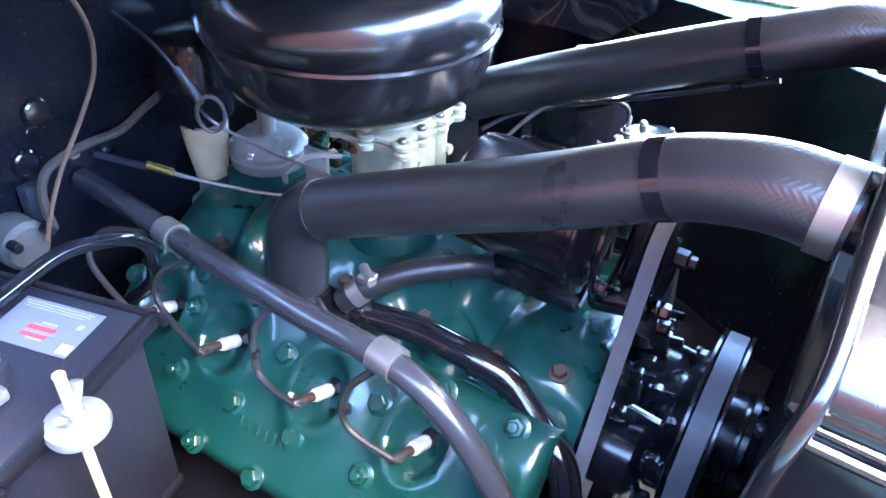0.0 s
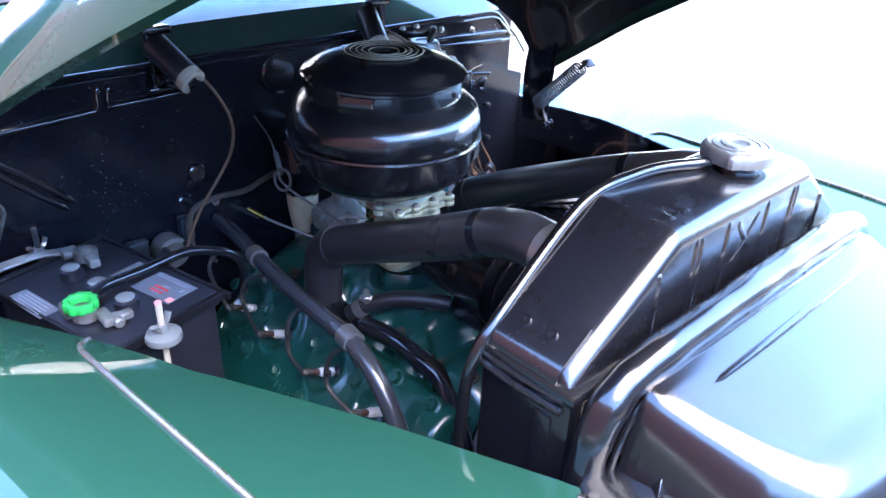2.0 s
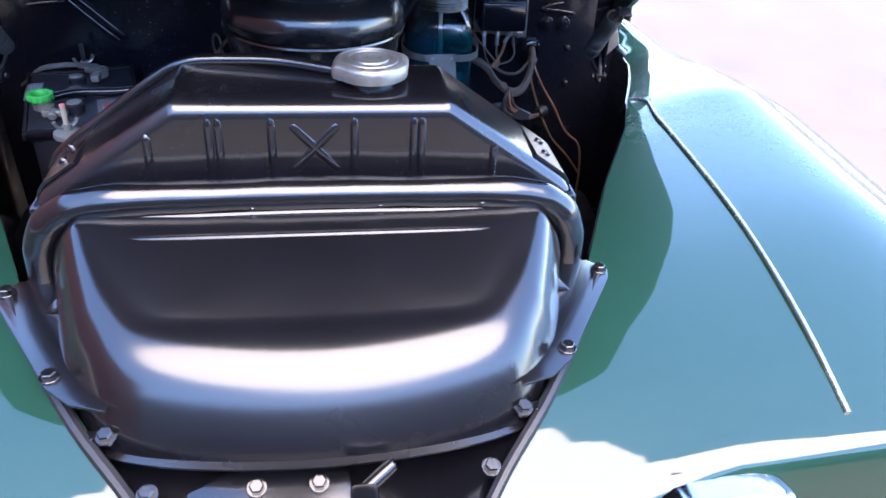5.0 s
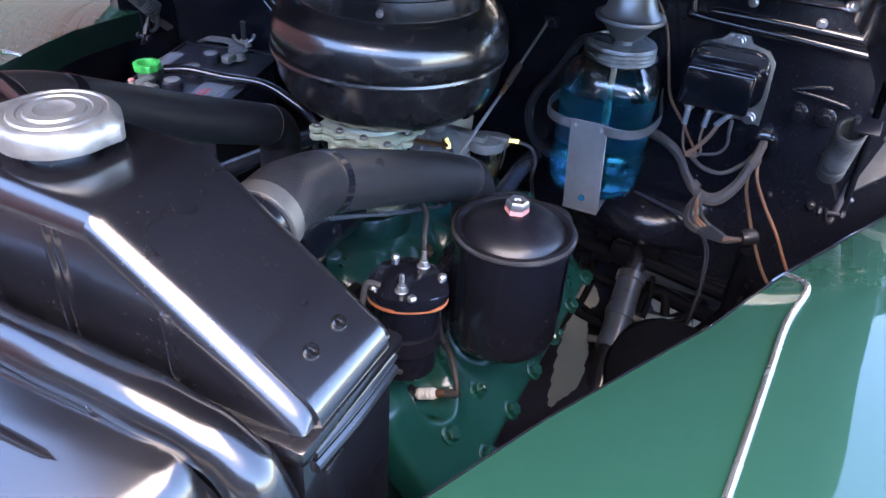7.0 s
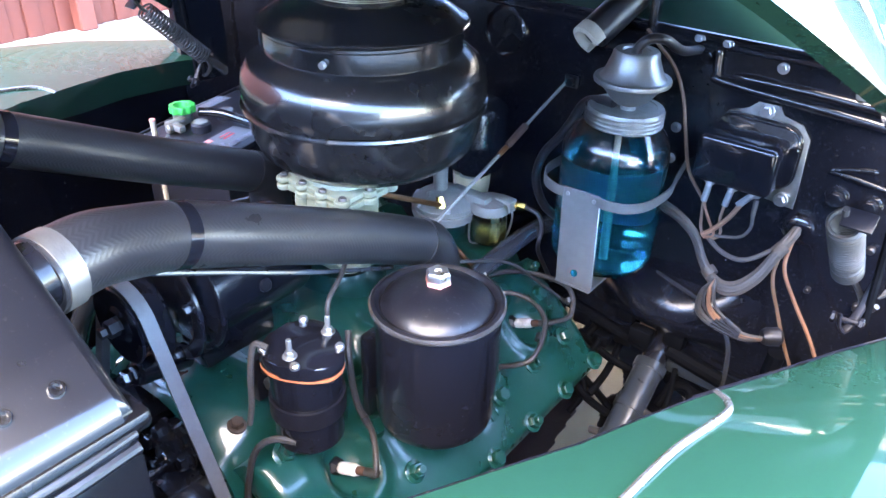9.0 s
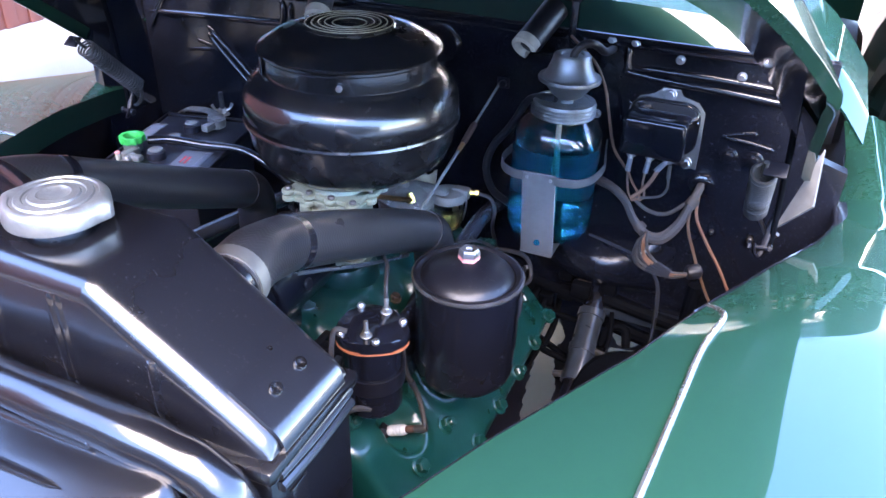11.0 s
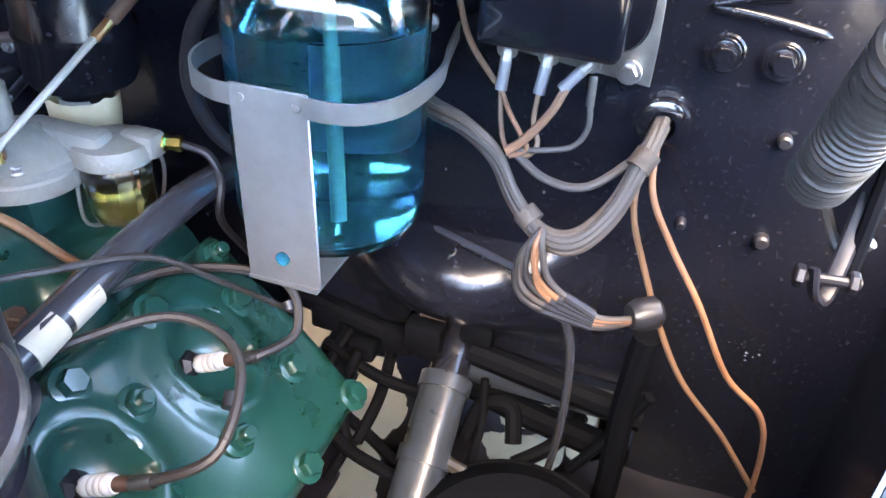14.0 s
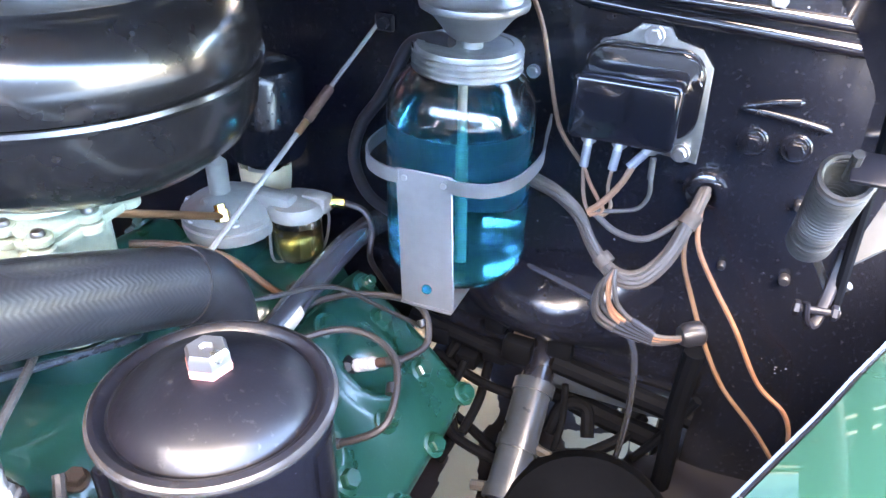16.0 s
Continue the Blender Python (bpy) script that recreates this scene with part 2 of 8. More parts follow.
def part(name, bm, material, parent=None, label="", angle=35):
    """Links a bmesh as one mesh object under a thing or a part."""
    o = ORIGIN.get(parent, Vector((0, 0, 0)))
    bm.transform(Matrix.Translation(-o))
    ob = new(name, mesh_of(bm, name, material, angle))
    if parent is not None:
        ob.parent = parent
    ORIGIN[ob] = o
    return tagged(ob, label)


def piece(name, me, m, parent, label=""):
    """One more object on a shared mesh, at the world pose m, under a thing or a part."""
    ob = new(name, me)
    ob.parent = parent
    ob.matrix_basis = Matrix.Translation(-ORIGIN[parent]) @ m
    return tagged(ob, label)


def structure(name, bm, material, label, category="", angle=35):
    ob = new(name, mesh_of(bm, name, material, angle))
    ORIGIN[ob] = Vector((0, 0, 0))
    return tagged(ob, label, category or name, kind="structure")


def aim(p, d, up=(0, 0, 1)):
    """A pose at p whose z axis points along d."""
    z = Vector(d).normalized()
    u = Vector(up)
    if abs(z.dot(u.normalized())) > 0.97:
        u = Vector((0, 1, 0))
    x = u.cross(z).normalized()
    y = z.cross(x)
    m = Matrix((x, y, z)).transposed().to_4x4()
    m.translation = Vector(p)
    return m


def lathe(bm, profile, n=32, m=Matrix(), arc=1.0):
    """Turns (radius, height) pairs round z, then places them by m."""
    full = arc >= 0.999
    k = n if full else n + 1
    rings = []
    for r, z in profile:
        if r < 1e-6:
            rings.append([bm.verts.new(m @ Vector((0, 0, z)))])
        else:
            rings.append([bm.verts.new(m @ Vector((r * math.cos(2 * math.pi * arc * i / n), r * math.sin(2 * math.pi * arc * i / n), z))) for i in range(k)])
    for a, b in zip(rings, rings[1:]):
        for i in range(n):
            j = (i + 1) % k
            q = [a[i % len(a)], a[j % len(a)], b[j % len(b)], b[i % len(b)]]
            q = [v for t, v in enumerate(q) if v not in q[:t]]
            if len(q) > 2:
                bm.faces.new(q)
    return bm


def rod(bm, a, b, r, n=16, bevel=0.0, r2=None):
    """A solid bar from a to b with rounded ends."""
    a, b = Vector(a), Vector(b)
    L = (b - a).length
    r2 = r if r2 is None else r2
    e = min(bevel, r * 0.9, r2 * 0.9)
    prof = [(0, 0), (r - e, 0), (r, e), (r2, L - e), (r2 - e, L), (0, L)] if e > 0 else [(0, 0), (r, 0), (r2, L), (0, L)]
    return lathe(bm, prof, n, aim(a, b - a))


def box(bm, c, size, bevel=0.0, m=Matrix(), seg=2):
    r = bmesh.ops.create_cube(bm, size=1.0, matrix=m @ Matrix.Translation(c) @ Matrix.Diagonal((*size, 1)))
    if bevel > 0:
        es = list({e for v in r["verts"] for e in v.link_edges})
        bmesh.ops.bevel(bm, geom=es, offset=bevel, segments=seg, profile=0.5, affect="EDGES")
    return bm


def spline(pts, sub=6, closed=False):
    """Smooth path through the points (centripetal enough for cables)."""
    p = [Vector(q) for q in pts]
    if len(p) == 2:
        return [p[0].lerp(p[1], i / sub) for i in range(sub + 1)]
    out = []
    n = len(p)
    for i in range(n if closed else n - 1):
        p0 = p[(i - 1) % n] if closed or i > 0 else p[0] * 2 - p[1]
        p1, p2 = p[i], p[(i + 1) % n]
        p3 = p[(i + 2) % n] if closed or i + 2 < n else p[-1] * 2 - p[-2]
        for k in range(sub):
            t = k / sub
            out.append(0.5 * (2 * p1 + (p2 - p0) * t + (2 * p0 - 5 * p1 + 4 * p2 - p3) * t * t + (3 * p1 - p0 - 3 * p2 + p3) * t ** 3))
    if not closed:
        out.append(p[-1])
    return out


def tube(bm, pts, r, n=12, sub=6, closed=False, flat=1.0, smooth=True, up=(0, 0, 1)):
    """A round (or flattened) tube along a path; r is a number or a function of 0..1."""
    path = spline(pts, sub, closed) if smooth else [Vector(q) for q in pts]
    k = len(path)
    rings = []
    side = None
    uvl = bm.loops.layers.uv.verify()
    run = [0.0]
    for a, b in zip(path, path[1:]):
        run.append(run[-1] + (b - a).length)
    run.append(run[-1])
    for i, p in enumerate(path):
        if closed:
            d = path[(i + 1) % k] - path[i - 1]
        else:
            d = path[min(i + 1, k - 1)] - path[max(i - 1, 0)]
        d.normalize()
        if side is None:
            u = Vector(up)
            if abs(d.dot(u)) > 0.95:
                u = Vector((0.3, 1, 0)).normalized()
            side = d.cross(u).normalized()
        else:
            side = (side - d * side.dot(d)).normalized()
        o = side.cross(d)
        rad = r(i / max(1, k - 1)) if callable(r) else r
        rings.append([bm.verts.new(p + side * rad * math.cos(2 * math.pi * j / n) + o * rad * flat * math.sin(2 * math.pi * j / n)) for j in range(n)])
    for i in range(k if closed else k - 1):
        a, b = rings[i], rings[(i + 1) % k]
        for j in range(n):
            fc = bm.faces.new((a[j], a[(j + 1) % n], b[(j + 1) % n], b[j]))
            r0 = r if not callable(r) else r(0.5)
            for lp, (uu, vv) in zip(fc.loops, ((i, j), (i, j + 1), (i + 1, j + 1), (i + 1, j))):
                lp[uvl].uv = (run[uu], 2 * math.pi * r0 * vv / n)
    if not closed:
        bm.faces.new(rings[0][::-1])
        bm.faces.new(rings[-1])
    return bm


def sheet(bm, fn, nu, nv, thick=0.0):
    """A curved sheet from fn(u, v) in 0..1, thickened towards its back."""
    g = [[Vector(fn(i / nu, j / nv)) for j in range(nv + 1)] for i in range(nu + 1)]

    def nrm(i, j):
        du = g[min(i + 1, nu)][j] - g[max(i - 1, 0)][j]
        dv = g[i][min(j + 1, nv)] - g[i][max(j - 1, 0)]
        n = du.cross(dv)
        return n.normalized() if n.length > 1e-12 else Vector((0, 0, 1))

    top = [[bm.verts.new(g[i][j]) for j in range(nv + 1)] for i in range(nu + 1)]
    for i in range(nu):
        for j in range(nv):
            bm.faces.new((top[i][j], top[i + 1][j], top[i + 1][j + 1], top[i][j + 1]))
    if thick:
        bot = [[bm.verts.new(g[i][j] - nrm(i, j) * thick) for j in range(nv + 1)] for i in range(nu + 1)]
        for i in range(nu):
            for j in range(nv):
                bm.faces.new((bot[i][j + 1], bot[i + 1][j + 1], bot[i + 1][j], bot[i][j]))
        rim = [(i, 0) for i in range(nu)] + [(nu, j) for j in range(nv)] + [(i, nv) for i in range(nu, 0, -1)] + [(0, j) for j in range(nv, 0, -1)]
        for (a, b), (c, d) in zip(rim, rim[1:] + rim[:1]):
            bm.faces.new((top[a][b], bot[a][b], bot[c][d], top[c][d]))
    return bm


def prism(bm, outline, depth, m=Matrix(), bevel=0.0):
    """A flat outline (x, y) extruded from z = 0 to depth, placed by m."""
    a = [bm.verts.new(m @ Vector((x, y, 0))) for x, y in outline]
    b = [bm.verts.new(m @ Vector((x, y, depth))) for x, y in outline]
    n = len(outline)
    fs = [bm.faces.new(a[::-1]), bm.faces.new(b)]
    for i in range(n):
        fs.append(bm.faces.new((a[i], a[(i + 1) % n], b[(i + 1) % n], b[i])))
    if bevel > 0:
        es = [e for e in fs[0].edges] + [e for e in fs[1].edges]
        bmesh.ops.bevel(bm, geom=es, offset=bevel, segments=2, profile=0.5, affect="EDGES")
    return bm


def round_rect(w, h, r, n=4):
    out = []
    for cx, cy, a0 in ((w / 2 - r, h / 2 - r, 0), (-w / 2 + r, h / 2 - r, 90), (-w / 2 + r, -h / 2 + r, 180), (w / 2 - r, -h / 2 + r, 270)):
        for k in range(n + 1):
            a = radians(a0 + 90 * k / n)
            out.append((cx + r * math.cos(a), cy + r * math.sin(a)))
    return out


def interp(x, table):
    """Straight-line reading of a table of (x, value)."""
    return float(np.interp(x, [a for a, _ in table], [b for _, b in table]))


def hex_bolt(r=0.008, h=0.007, washer=True, stud=0.0):
    """A bolt head on its washer, along z from 0."""
    bm = bmesh.new()
    z = 0.0
    if washer:
        lathe(bm, [(0, -0.002), (r * 1.35, -0.002), (r * 1.4, 0.0012), (r * 1.3, 0.0018), (0, 0.0018)], 16)
        z = 0.0018
    lathe(bm, [(0, z), (r, z), (r, z + h * 0.8), (r * 0.84, z + h), (0, z + h)], 6)
    if stud:
        lathe(bm, [(0, z + h), (r * 0.55, z + h), (r * 0.55, z + h + stud), (r * 0.45, z + h + stud + 0.001), (0, z + h + stud + 0.001)], 10)
    return bm



# ---- the place: ground, kerb, fence ----
GZ = -0.95


def concrete():
    m = mat("sunlit_concrete", (0.172, 0.136, 0.096), 0.85, var=0.2, scale=2.2, bump=0.4, bump_scale=60, dust=0.35, dust_scale=1.1, dust_color=(0.22, 0.174, 0.124))
    nt = m.node_tree
    tc = next(n for n in nt.nodes if n.type == "TEX_COORD")
    w = nt.nodes.new("ShaderNodeTexWave")
    w.wave_type, w.rings_direction = "RINGS", "Z"
    w.inputs["Scale"].default_value, w.inputs["Distortion"].default_value, w.inputs["Detail"].default_value = 0.16, 3.0, 2.0
    mp = nt.nodes.new("ShaderNodeMapping")
    mp.inputs["Location"].default_value = (-5.6, 1.0, 0)
    nt.links.new(tc.outputs["Object"], mp.inputs["Vector"])
    nt.links.new(mp.outputs[0], w.inputs["Vector"])
    mr = nt.nodes.new("ShaderNodeMapRange")
    mr.inputs["From Min"].default_value, mr.inputs["From Max"].default_value = 0.93, 1.0
    mr.inputs["To Min"].default_value, mr.inputs["To Max"].default_value = 0.0, 0.3
    nt.links.new(w.outputs["Fac"], mr.inputs["Value"])
    b = nt.nodes["Principled BSDF"]
    old = b.inputs["Base Color"].links[0].from_socket
    mix = nt.nodes.new("ShaderNodeMix")
    mix.data_type = "RGBA"
    nt.links.new(mr.outputs[0], mix.inputs["Factor"])
    nt.links.new(old, mix.inputs["A"])
    mix.inputs["B"].default_value = (0.14, 0.115, 0.095, 1)
    nt.links.new(mix.outputs["Result"], b.inputs["Base Color"])
    return m


M_CONCRETE = concrete()
M_KERB = mat("pale_kerb_concrete", (0.19, 0.188, 0.182), 0.85, var=0.12, scale=6, bump=0.4, bump_scale=80)
M_FENCE = mat("red_brown_fence_paint", (0.155, 0.044, 0.031), 0.7, var=0.25, scale=9, bump=0.3, bump_scale=40, dust=0.2, dust_scale=12, dust_color=(0.22, 0.09, 0.062))

# darker ground colour that stands in for shade left of the car
M_DARKGROUND = mat("dark_ground", (0.055, 0.053, 0.050), 0.85, var=0.25, scale=4, bump=0.6, bump_scale=120, dust=0.3, dust_scale=3, dust_color=(0.10, 0.092, 0.08))

bm = bmesh.new()
# slabs with open joints to the horizon
for x0, x1 in ((-1.25, 4.3), (4.312, 11.0), (11.012, 1500)):
    for y0, y1 in ((-1500, -4.0), (-3.988, 6.0), (6.012, 1500)):
        box(bm, ((x0 + x1) / 2, (y0 + y1) / 2, GZ - 0.1), (x1 - x0, y1 - y0, 0.2))
box(bm, (0, 0, GZ - 0.3), (3000, 3000, 0.1))
structure("ground", bm, M_CONCRETE, "pale sunlit concrete yard with joints and tyre marks", "ground")
# added dark ground, out of view, so the left side reflects less light
bm = bmesh.new()
box(bm, (-751.262, 0, GZ - 0.1), (1500, 3000, 0.2))
structure("road", bm, M_DARKGROUND, "unseen dark ground added between the car and the kerb to dim reflections", "road")

bm = bmesh.new()
for i in range(-4, 9):
    box(bm, (-3.12, i * 1.5 + 0.12, GZ + 0.02), (0.62, 1.485, 0.28), 0.025)
kerb = structure("kerb", bm, M_KERB, "pale concrete kerb along the red fence", "kerb")

fence = thing("fence", "red-brown painted board fence behind the kerb", "fence", (-3.36, 2.0, GZ))
bm = bmesh.new()
box(bm, (0, 0, 1.5), (0.024, 0.0815, 3.0), 0.006, seg=2)
board = mesh_of(bm, "board", M_FENCE)
for i in range(-60, 170):
    piece("board", board, pose(-3.36 + (0.006 if i % 2 else -0.006), 0.08 * i + 0.2, GZ + 0.16), fence)
bm = bmesh.new()
box(bm, (0, 0, 1.52), (0.09, 0.09, 3.04), 0.006, seg=1)
post = mesh_of(bm, "post", M_FENCE)
for i in range(-2, 7):
    piece("post", post, pose(-3.31, 2.2 * i + 1.32, GZ + 0.16), fence)

# unseen plain wall, added to close the yard in front and darken reflections
bm = bmesh.new()
box(bm, (0.5, -5.6, GZ + 1.4), (16.0, 0.25, 2.8), 0.02)
structure("wall_front", bm, mat("grey_render", (0.12, 0.12, 0.125), 0.9, var=0.2, scale=2.0, bump=0.3, bump_scale=60), "plain grey wall, unseen, added to darken the reflections from the front", "wall")
# second plain wall, added out of view behind the car
bm = bmesh.new()
box(bm, (-4.0, 14.2, GZ + 2.2), (11.0, 0.25, 4.4), 0.02)
structure("wall_back", bm, mat("red_brown_render", (0.085, 0.060, 0.052), 0.9, var=0.2, scale=2.0, bump=0.3, bump_scale=60), "plain red brown wall, unseen, added behind the car", "wall")

# ---- car body ----
car = thing("car_body", "green vintage car with its hood open, glossy paint reflecting the sky", "car", (0, 0, GZ))

EDGE = [(-1.1, 0.09), (-0.93, 0.095), (-0.86, 0.135), (-0.79, 0.19), (-0.70, 0.25), (-0.615, 0.286), (-0.435, 0.368), (-0.269, 0.456), (-0.15, 0.504), (-0.05, 0.548), (0.05, 0.589), (0.15, 0.628), (0.25, 0.655), (0.6, 0.68)]
EDGE_Z = [(-1.1, -0.2), (-0.93, -0.145), (-0.86, -0.115), (-0.79, -0.092), (-0.70, -0.078), (-0.615, -0.072), (-0.3, -0.072), (-0.2, -0.076), (-0.1, -0.086), (0.0, -0.098), (0.1, -0.117), (0.2, -0.136), (0.35, -0.155), (0.6, -0.165)]
BEADS = {1: [(-1.1, 0.43), (-0.746, 0.463), (-0.65, 0.472), (-0.532, 0.484), (-0.393, 0.498), (-0.262, 0.509), (-0.147, 0.524), (0.6, 0.70)],
         -1: [(-1.1, 0.455), (-0.795, 0.481), (-0.668, 0.486), (-0.521, 0.498), (-0.37, 0.512), (-0.24, 0.522), (-0.147, 0.530), (0.6, 0.70)]}


def fender_point(s, u, v):
    """u across from the bay's edge to the sill, v along from the nose's foot over its crease to the door."""
    w = max(0.0, 1 - v / 0.16)
    yc = -0.905 + 0.05 * min(1.0, u / 0.2) + 0.10 * max(0.0, u - 0.45) + 0.35 * max(0.0, u - 0.55)
    y = yc if w > 0 else yc + (0.78 - yc) * (v - 0.16) / 0.84
    xi, zi = interp(y, EDGE), interp(y, EDGE_Z)
    xo = 0.885 - 0.22 * max(0.0, (-0.45 - y) / 0.45) ** 2.2
    top = -0.060 - 0.40 * max(0.0, -0.5 - y) ** 2 + 0.002 * math.sin(3 * y) - 0.045 * min(1.0, max(0.0, (y + 0.15) / 0.5)) ** 1.3
    if y > -0.45:
        top = min(top, zi + 0.018)
    if u < 0.55:
        k = u / 0.55
        x = xi + (min(0.74, xo - 0.02) - xi) * k
        span = min(0.74, xo - 0.02) - xi
        z = zi + (top - 0.034 * span - zi) * (1 - (1 - min(1.0, k / 0.9)) ** 2) + 0.127 * span * (k - 1.29 * k ** 8)
    else:
        k = (u - 0.55) / 0.45
        span = min(0.74, xo - 0.02) - xi
        z1 = top - 0.034 * span - 0.037 * span
        xm1 = min(0.74, xo - 0.02)
        a = min(1.0, k * 1.6)
        x = xm1 + (xo - xm1) * math.sin(a * math.pi / 2)
        z = z1 - 0.24 * (1 - math.cos(a * math.pi / 2)) - max(0.0, k - 0.625) * 1.0
    if w > 0:
        # rolled crease, then the front face with its lamp
        r = 0.022
        a = min(1.0, w / 0.25) * math.pi / 2
        y -= r * math.sin(a) + 0.03 * max(0.0, w - 0.25)
        z -= r * (1 - math.cos(a)) + 0.30 * max(0.0, w - 0.25)
    return (s * x, y, z)


for s, nm in ((1, "fender"), (-1, "fender")):
    bm = bmesh.new()
    sheet(bm, lambda u, v: fender_point(s, u if s > 0 else u, v), 44, 90, 0.0)
    fender = part(nm, bm, M_CAR, car, "glossy green painted front fender", 60)
    # turned-down flange along the bay
    bm = bmesh.new()

    def flange(u, v):
        y = -0.60 + 1.2 * v
        return (s * (interp(y, EDGE) - 0.001 + 0.006 * u), y, interp(y, EDGE_Z) - 0.0005 - (0.028 + 0.02 * min(1.0, max(0.0, (y + 0.3) / 0.2))) * u)

    sheet(bm, flange, 3, 40, 0.0015)
    part("flange", bm, M_CAR if s < 0 else M_FIREWALL, fender)
    if s > 0:
        # lip that hangs deeper towards the hinge
        bm = bmesh.new()
        sheet(bm, lambda u, v: (lambda y: (interp(y, EDGE) - 0.003 - 0.010 * u, y, interp(y, EDGE_Z) - 0.001 - 0.085 * min(1.0, 0.25 + 4.0 * v) * u))(-0.16 + 0.42 * v), 4, 24, 0.0015)
        part("inner_lip", bm, M_GLOSS, fender, "gloss black inner lip")
    # raised bead pressed along the fender top
    bm = bmesh.new()
    pts = [(s * 0.508, -0.140, -0.083), (s * 0.520, -0.152, -0.077), (s * 0.525, -0.175, -0.071)]
    pts += [(s * interp(y, BEADS[s]), y, fender_point(s, min(0.5, max(0.02, 0.55 * (interp(y, BEADS[s]) - interp(y, EDGE)) / (0.74 - interp(y, EDGE)))), 0.16 + 0.84 * (y + 0.855) / 1.635)[2] + 0.0016) for y in (-0.24, -0.32, -0.45, -0.55, -0.65, -0.75, -0.84)]
    tube(bm, pts, 0.0031, 10, 6)
    part("bead", bm, M_TRIM, fender, "thin bright bead along the fender top")

# inner wings
for s in (1, -1):
    bm = bmesh.new()

    def apron(u, v):
        y = -0.58 + 0.9 * v
        x = interp(y, EDGE) + 0.01
        return (s * (x + 0.06 * math.sin(u * math.pi) * 0.6 - 0.05 * u * u), y, interp(y, EDGE_Z) - 0.028 - 0.42 * u)

    sheet(bm, apron, 10, 24, 0.002)
    part("inner_fender", bm, M_FIREWALL, car, "black painted inner wing panel")

# hood, hinged at the cowl and standing open
HOOD_ANG = 29.2


def hood_half(L):
    return (0.69 - 0.34 * L + 0.06 * L * L + 0.015 * min(1.0, L / 0.4)) * math.sqrt(max(0.0006, 1 - (max(0.0, L - 0.47) / 0.652) ** 2.3))


def hood_point(u, v):
    """u from tip of one side over the crown to the other, v from cowl to nose."""
    e = 2 * u - 1
    tip_y, tip_z = 0.215, -0.068
    L = 1.12 * (1 - (1 - v) ** 1.5) if v > 0 else 0.0
    c, sn = math.cos(radians(HOOD_ANG)), math.sin(radians(HOOD_ANG))
    half = hood_half(L) - (0.09 if e > 0 else 0.0) * abs(e) ** 3 * max(0.0, 1 - L / 0.42)
    crown = 0.26 * (1 - abs(e) ** 3.6) * min(1.0, half / 0.42) ** 0.8
    x = half * math.copysign(min(1.0, abs(e) ** 0.82), e)
    back = 0.28 * (1 - e * e) ** 1.2 * (1 - L / 1.12)
    y = tip_y + back - L * c + (-crown) * sn * 1.0
    z = tip_z + L * sn + 0.027 * min(1.0, L / 0.3) + crown * c
    return (x, y, z)


bm = bmesh.new()
sheet(bm, hood_point, 40, 40, 0.0)
hood = part("hood", bm, M_CAR, car, "open hood, green outside", 60)
bm = bmesh.new()
sheet(bm, lambda u, v: (lambda q: (q[0] * 0.972, q[1], q[2] - 0.009))(hood_point(0.02 + 0.96 * u, 0.01 + 0.975 * v)), 30, 30, 0.0)
part("hood_lining", bm, M_GLOSS, hood, "black painted underside of the hood", 60)
for s in (0.0, 1.0):
    bm = bmesh.new()
    sheet(bm, lambda u, v: tuple(Vector(hood_point(s, v)) + Vector(((-1 if s else 1) * 0.012 * u, 0, -0.003 * u))), 2, 40, 0.0015)
    part("hood_edge", bm, M_CAR, hood)

# cowl and windshield
bm = bmesh.new()


def cowl(u, v):
    e = 2 * u - 1
    x = 0.66 * e
    drop = 0.17 * max(0.0, abs(e) - 0.82) ** 1.5 / 0.18 ** 1.5 * 0.6
    # steep front lip, a crease, then the flatter top
    k = min(1.0, v / 0.3)
    m = max(0.0, v - 0.3) / 0.7
    arch = 0.020 * (1 - e * e) * k
    return (x, 0.30 + 0.034 * k + 0.19 * m + 0.02 * (1 - abs(e)) * m, 0.066 + 0.030 * k + 0.022 * m + arch - drop)


sheet(bm, cowl, 40, 20, 0.004)
part("cowl", bm, M_CAR, car, "glossy green cowl panel below the windshield")
for z, y in ((0.058, 0.296), (0.069, 0.299)):
    bm = bmesh.new()
    tube(bm, [(x, y, z - 0.11 * max(0.0, abs(x) - 0.54) ** 1.6 / 0.1 ** 1.6) for x in np.linspace(-0.63, 0.598, 31)], 0.0032, 8, 2)
    part("cowl_seal", bm, M_GLOSS, car)
bm = bmesh.new()
sheet(bm, lambda u, v: (0.62 * (2 * u - 1), 0.55 + 0.35 * v + 0.10 * (1 - (2 * u - 1) ** 2) * -1 + 0.1, 0.14 + 0.42 * v), 24, 6, 0.006)
part("windshield", bm, M_WINDOW, car, "curved windshield glass")
bm = bmesh.new()
tube(bm, [(0.62 * e, 0.65 - 0.1 * (1 - e * e) - 0.006, 0.14) for e in np.linspace(-1, 1, 25)], 0.008, 8, 2)
part("windshield_trim", bm, M_CHROME, car, "bright windshield moulding")

# firewall
bm = bmesh.new()
prism(bm, [(-0.64, -0.639), (0.14, -0.639), (0.14, -0.401), (0.50, -0.401), (0.50, -0.639), (0.654, -0.639), (0.654, -0.085), (0.606, -0.070), (0.604, 0.07), (-0.646, 0.07)], 0.024, Matrix.Translation((0, 0.324, 0)) @ Matrix.Rotation(radians(90), 4, "X"))
firewall = part("firewall", bm, M_FIREWALL, car, "black painted firewall panel with dust specks and pressed ribs")
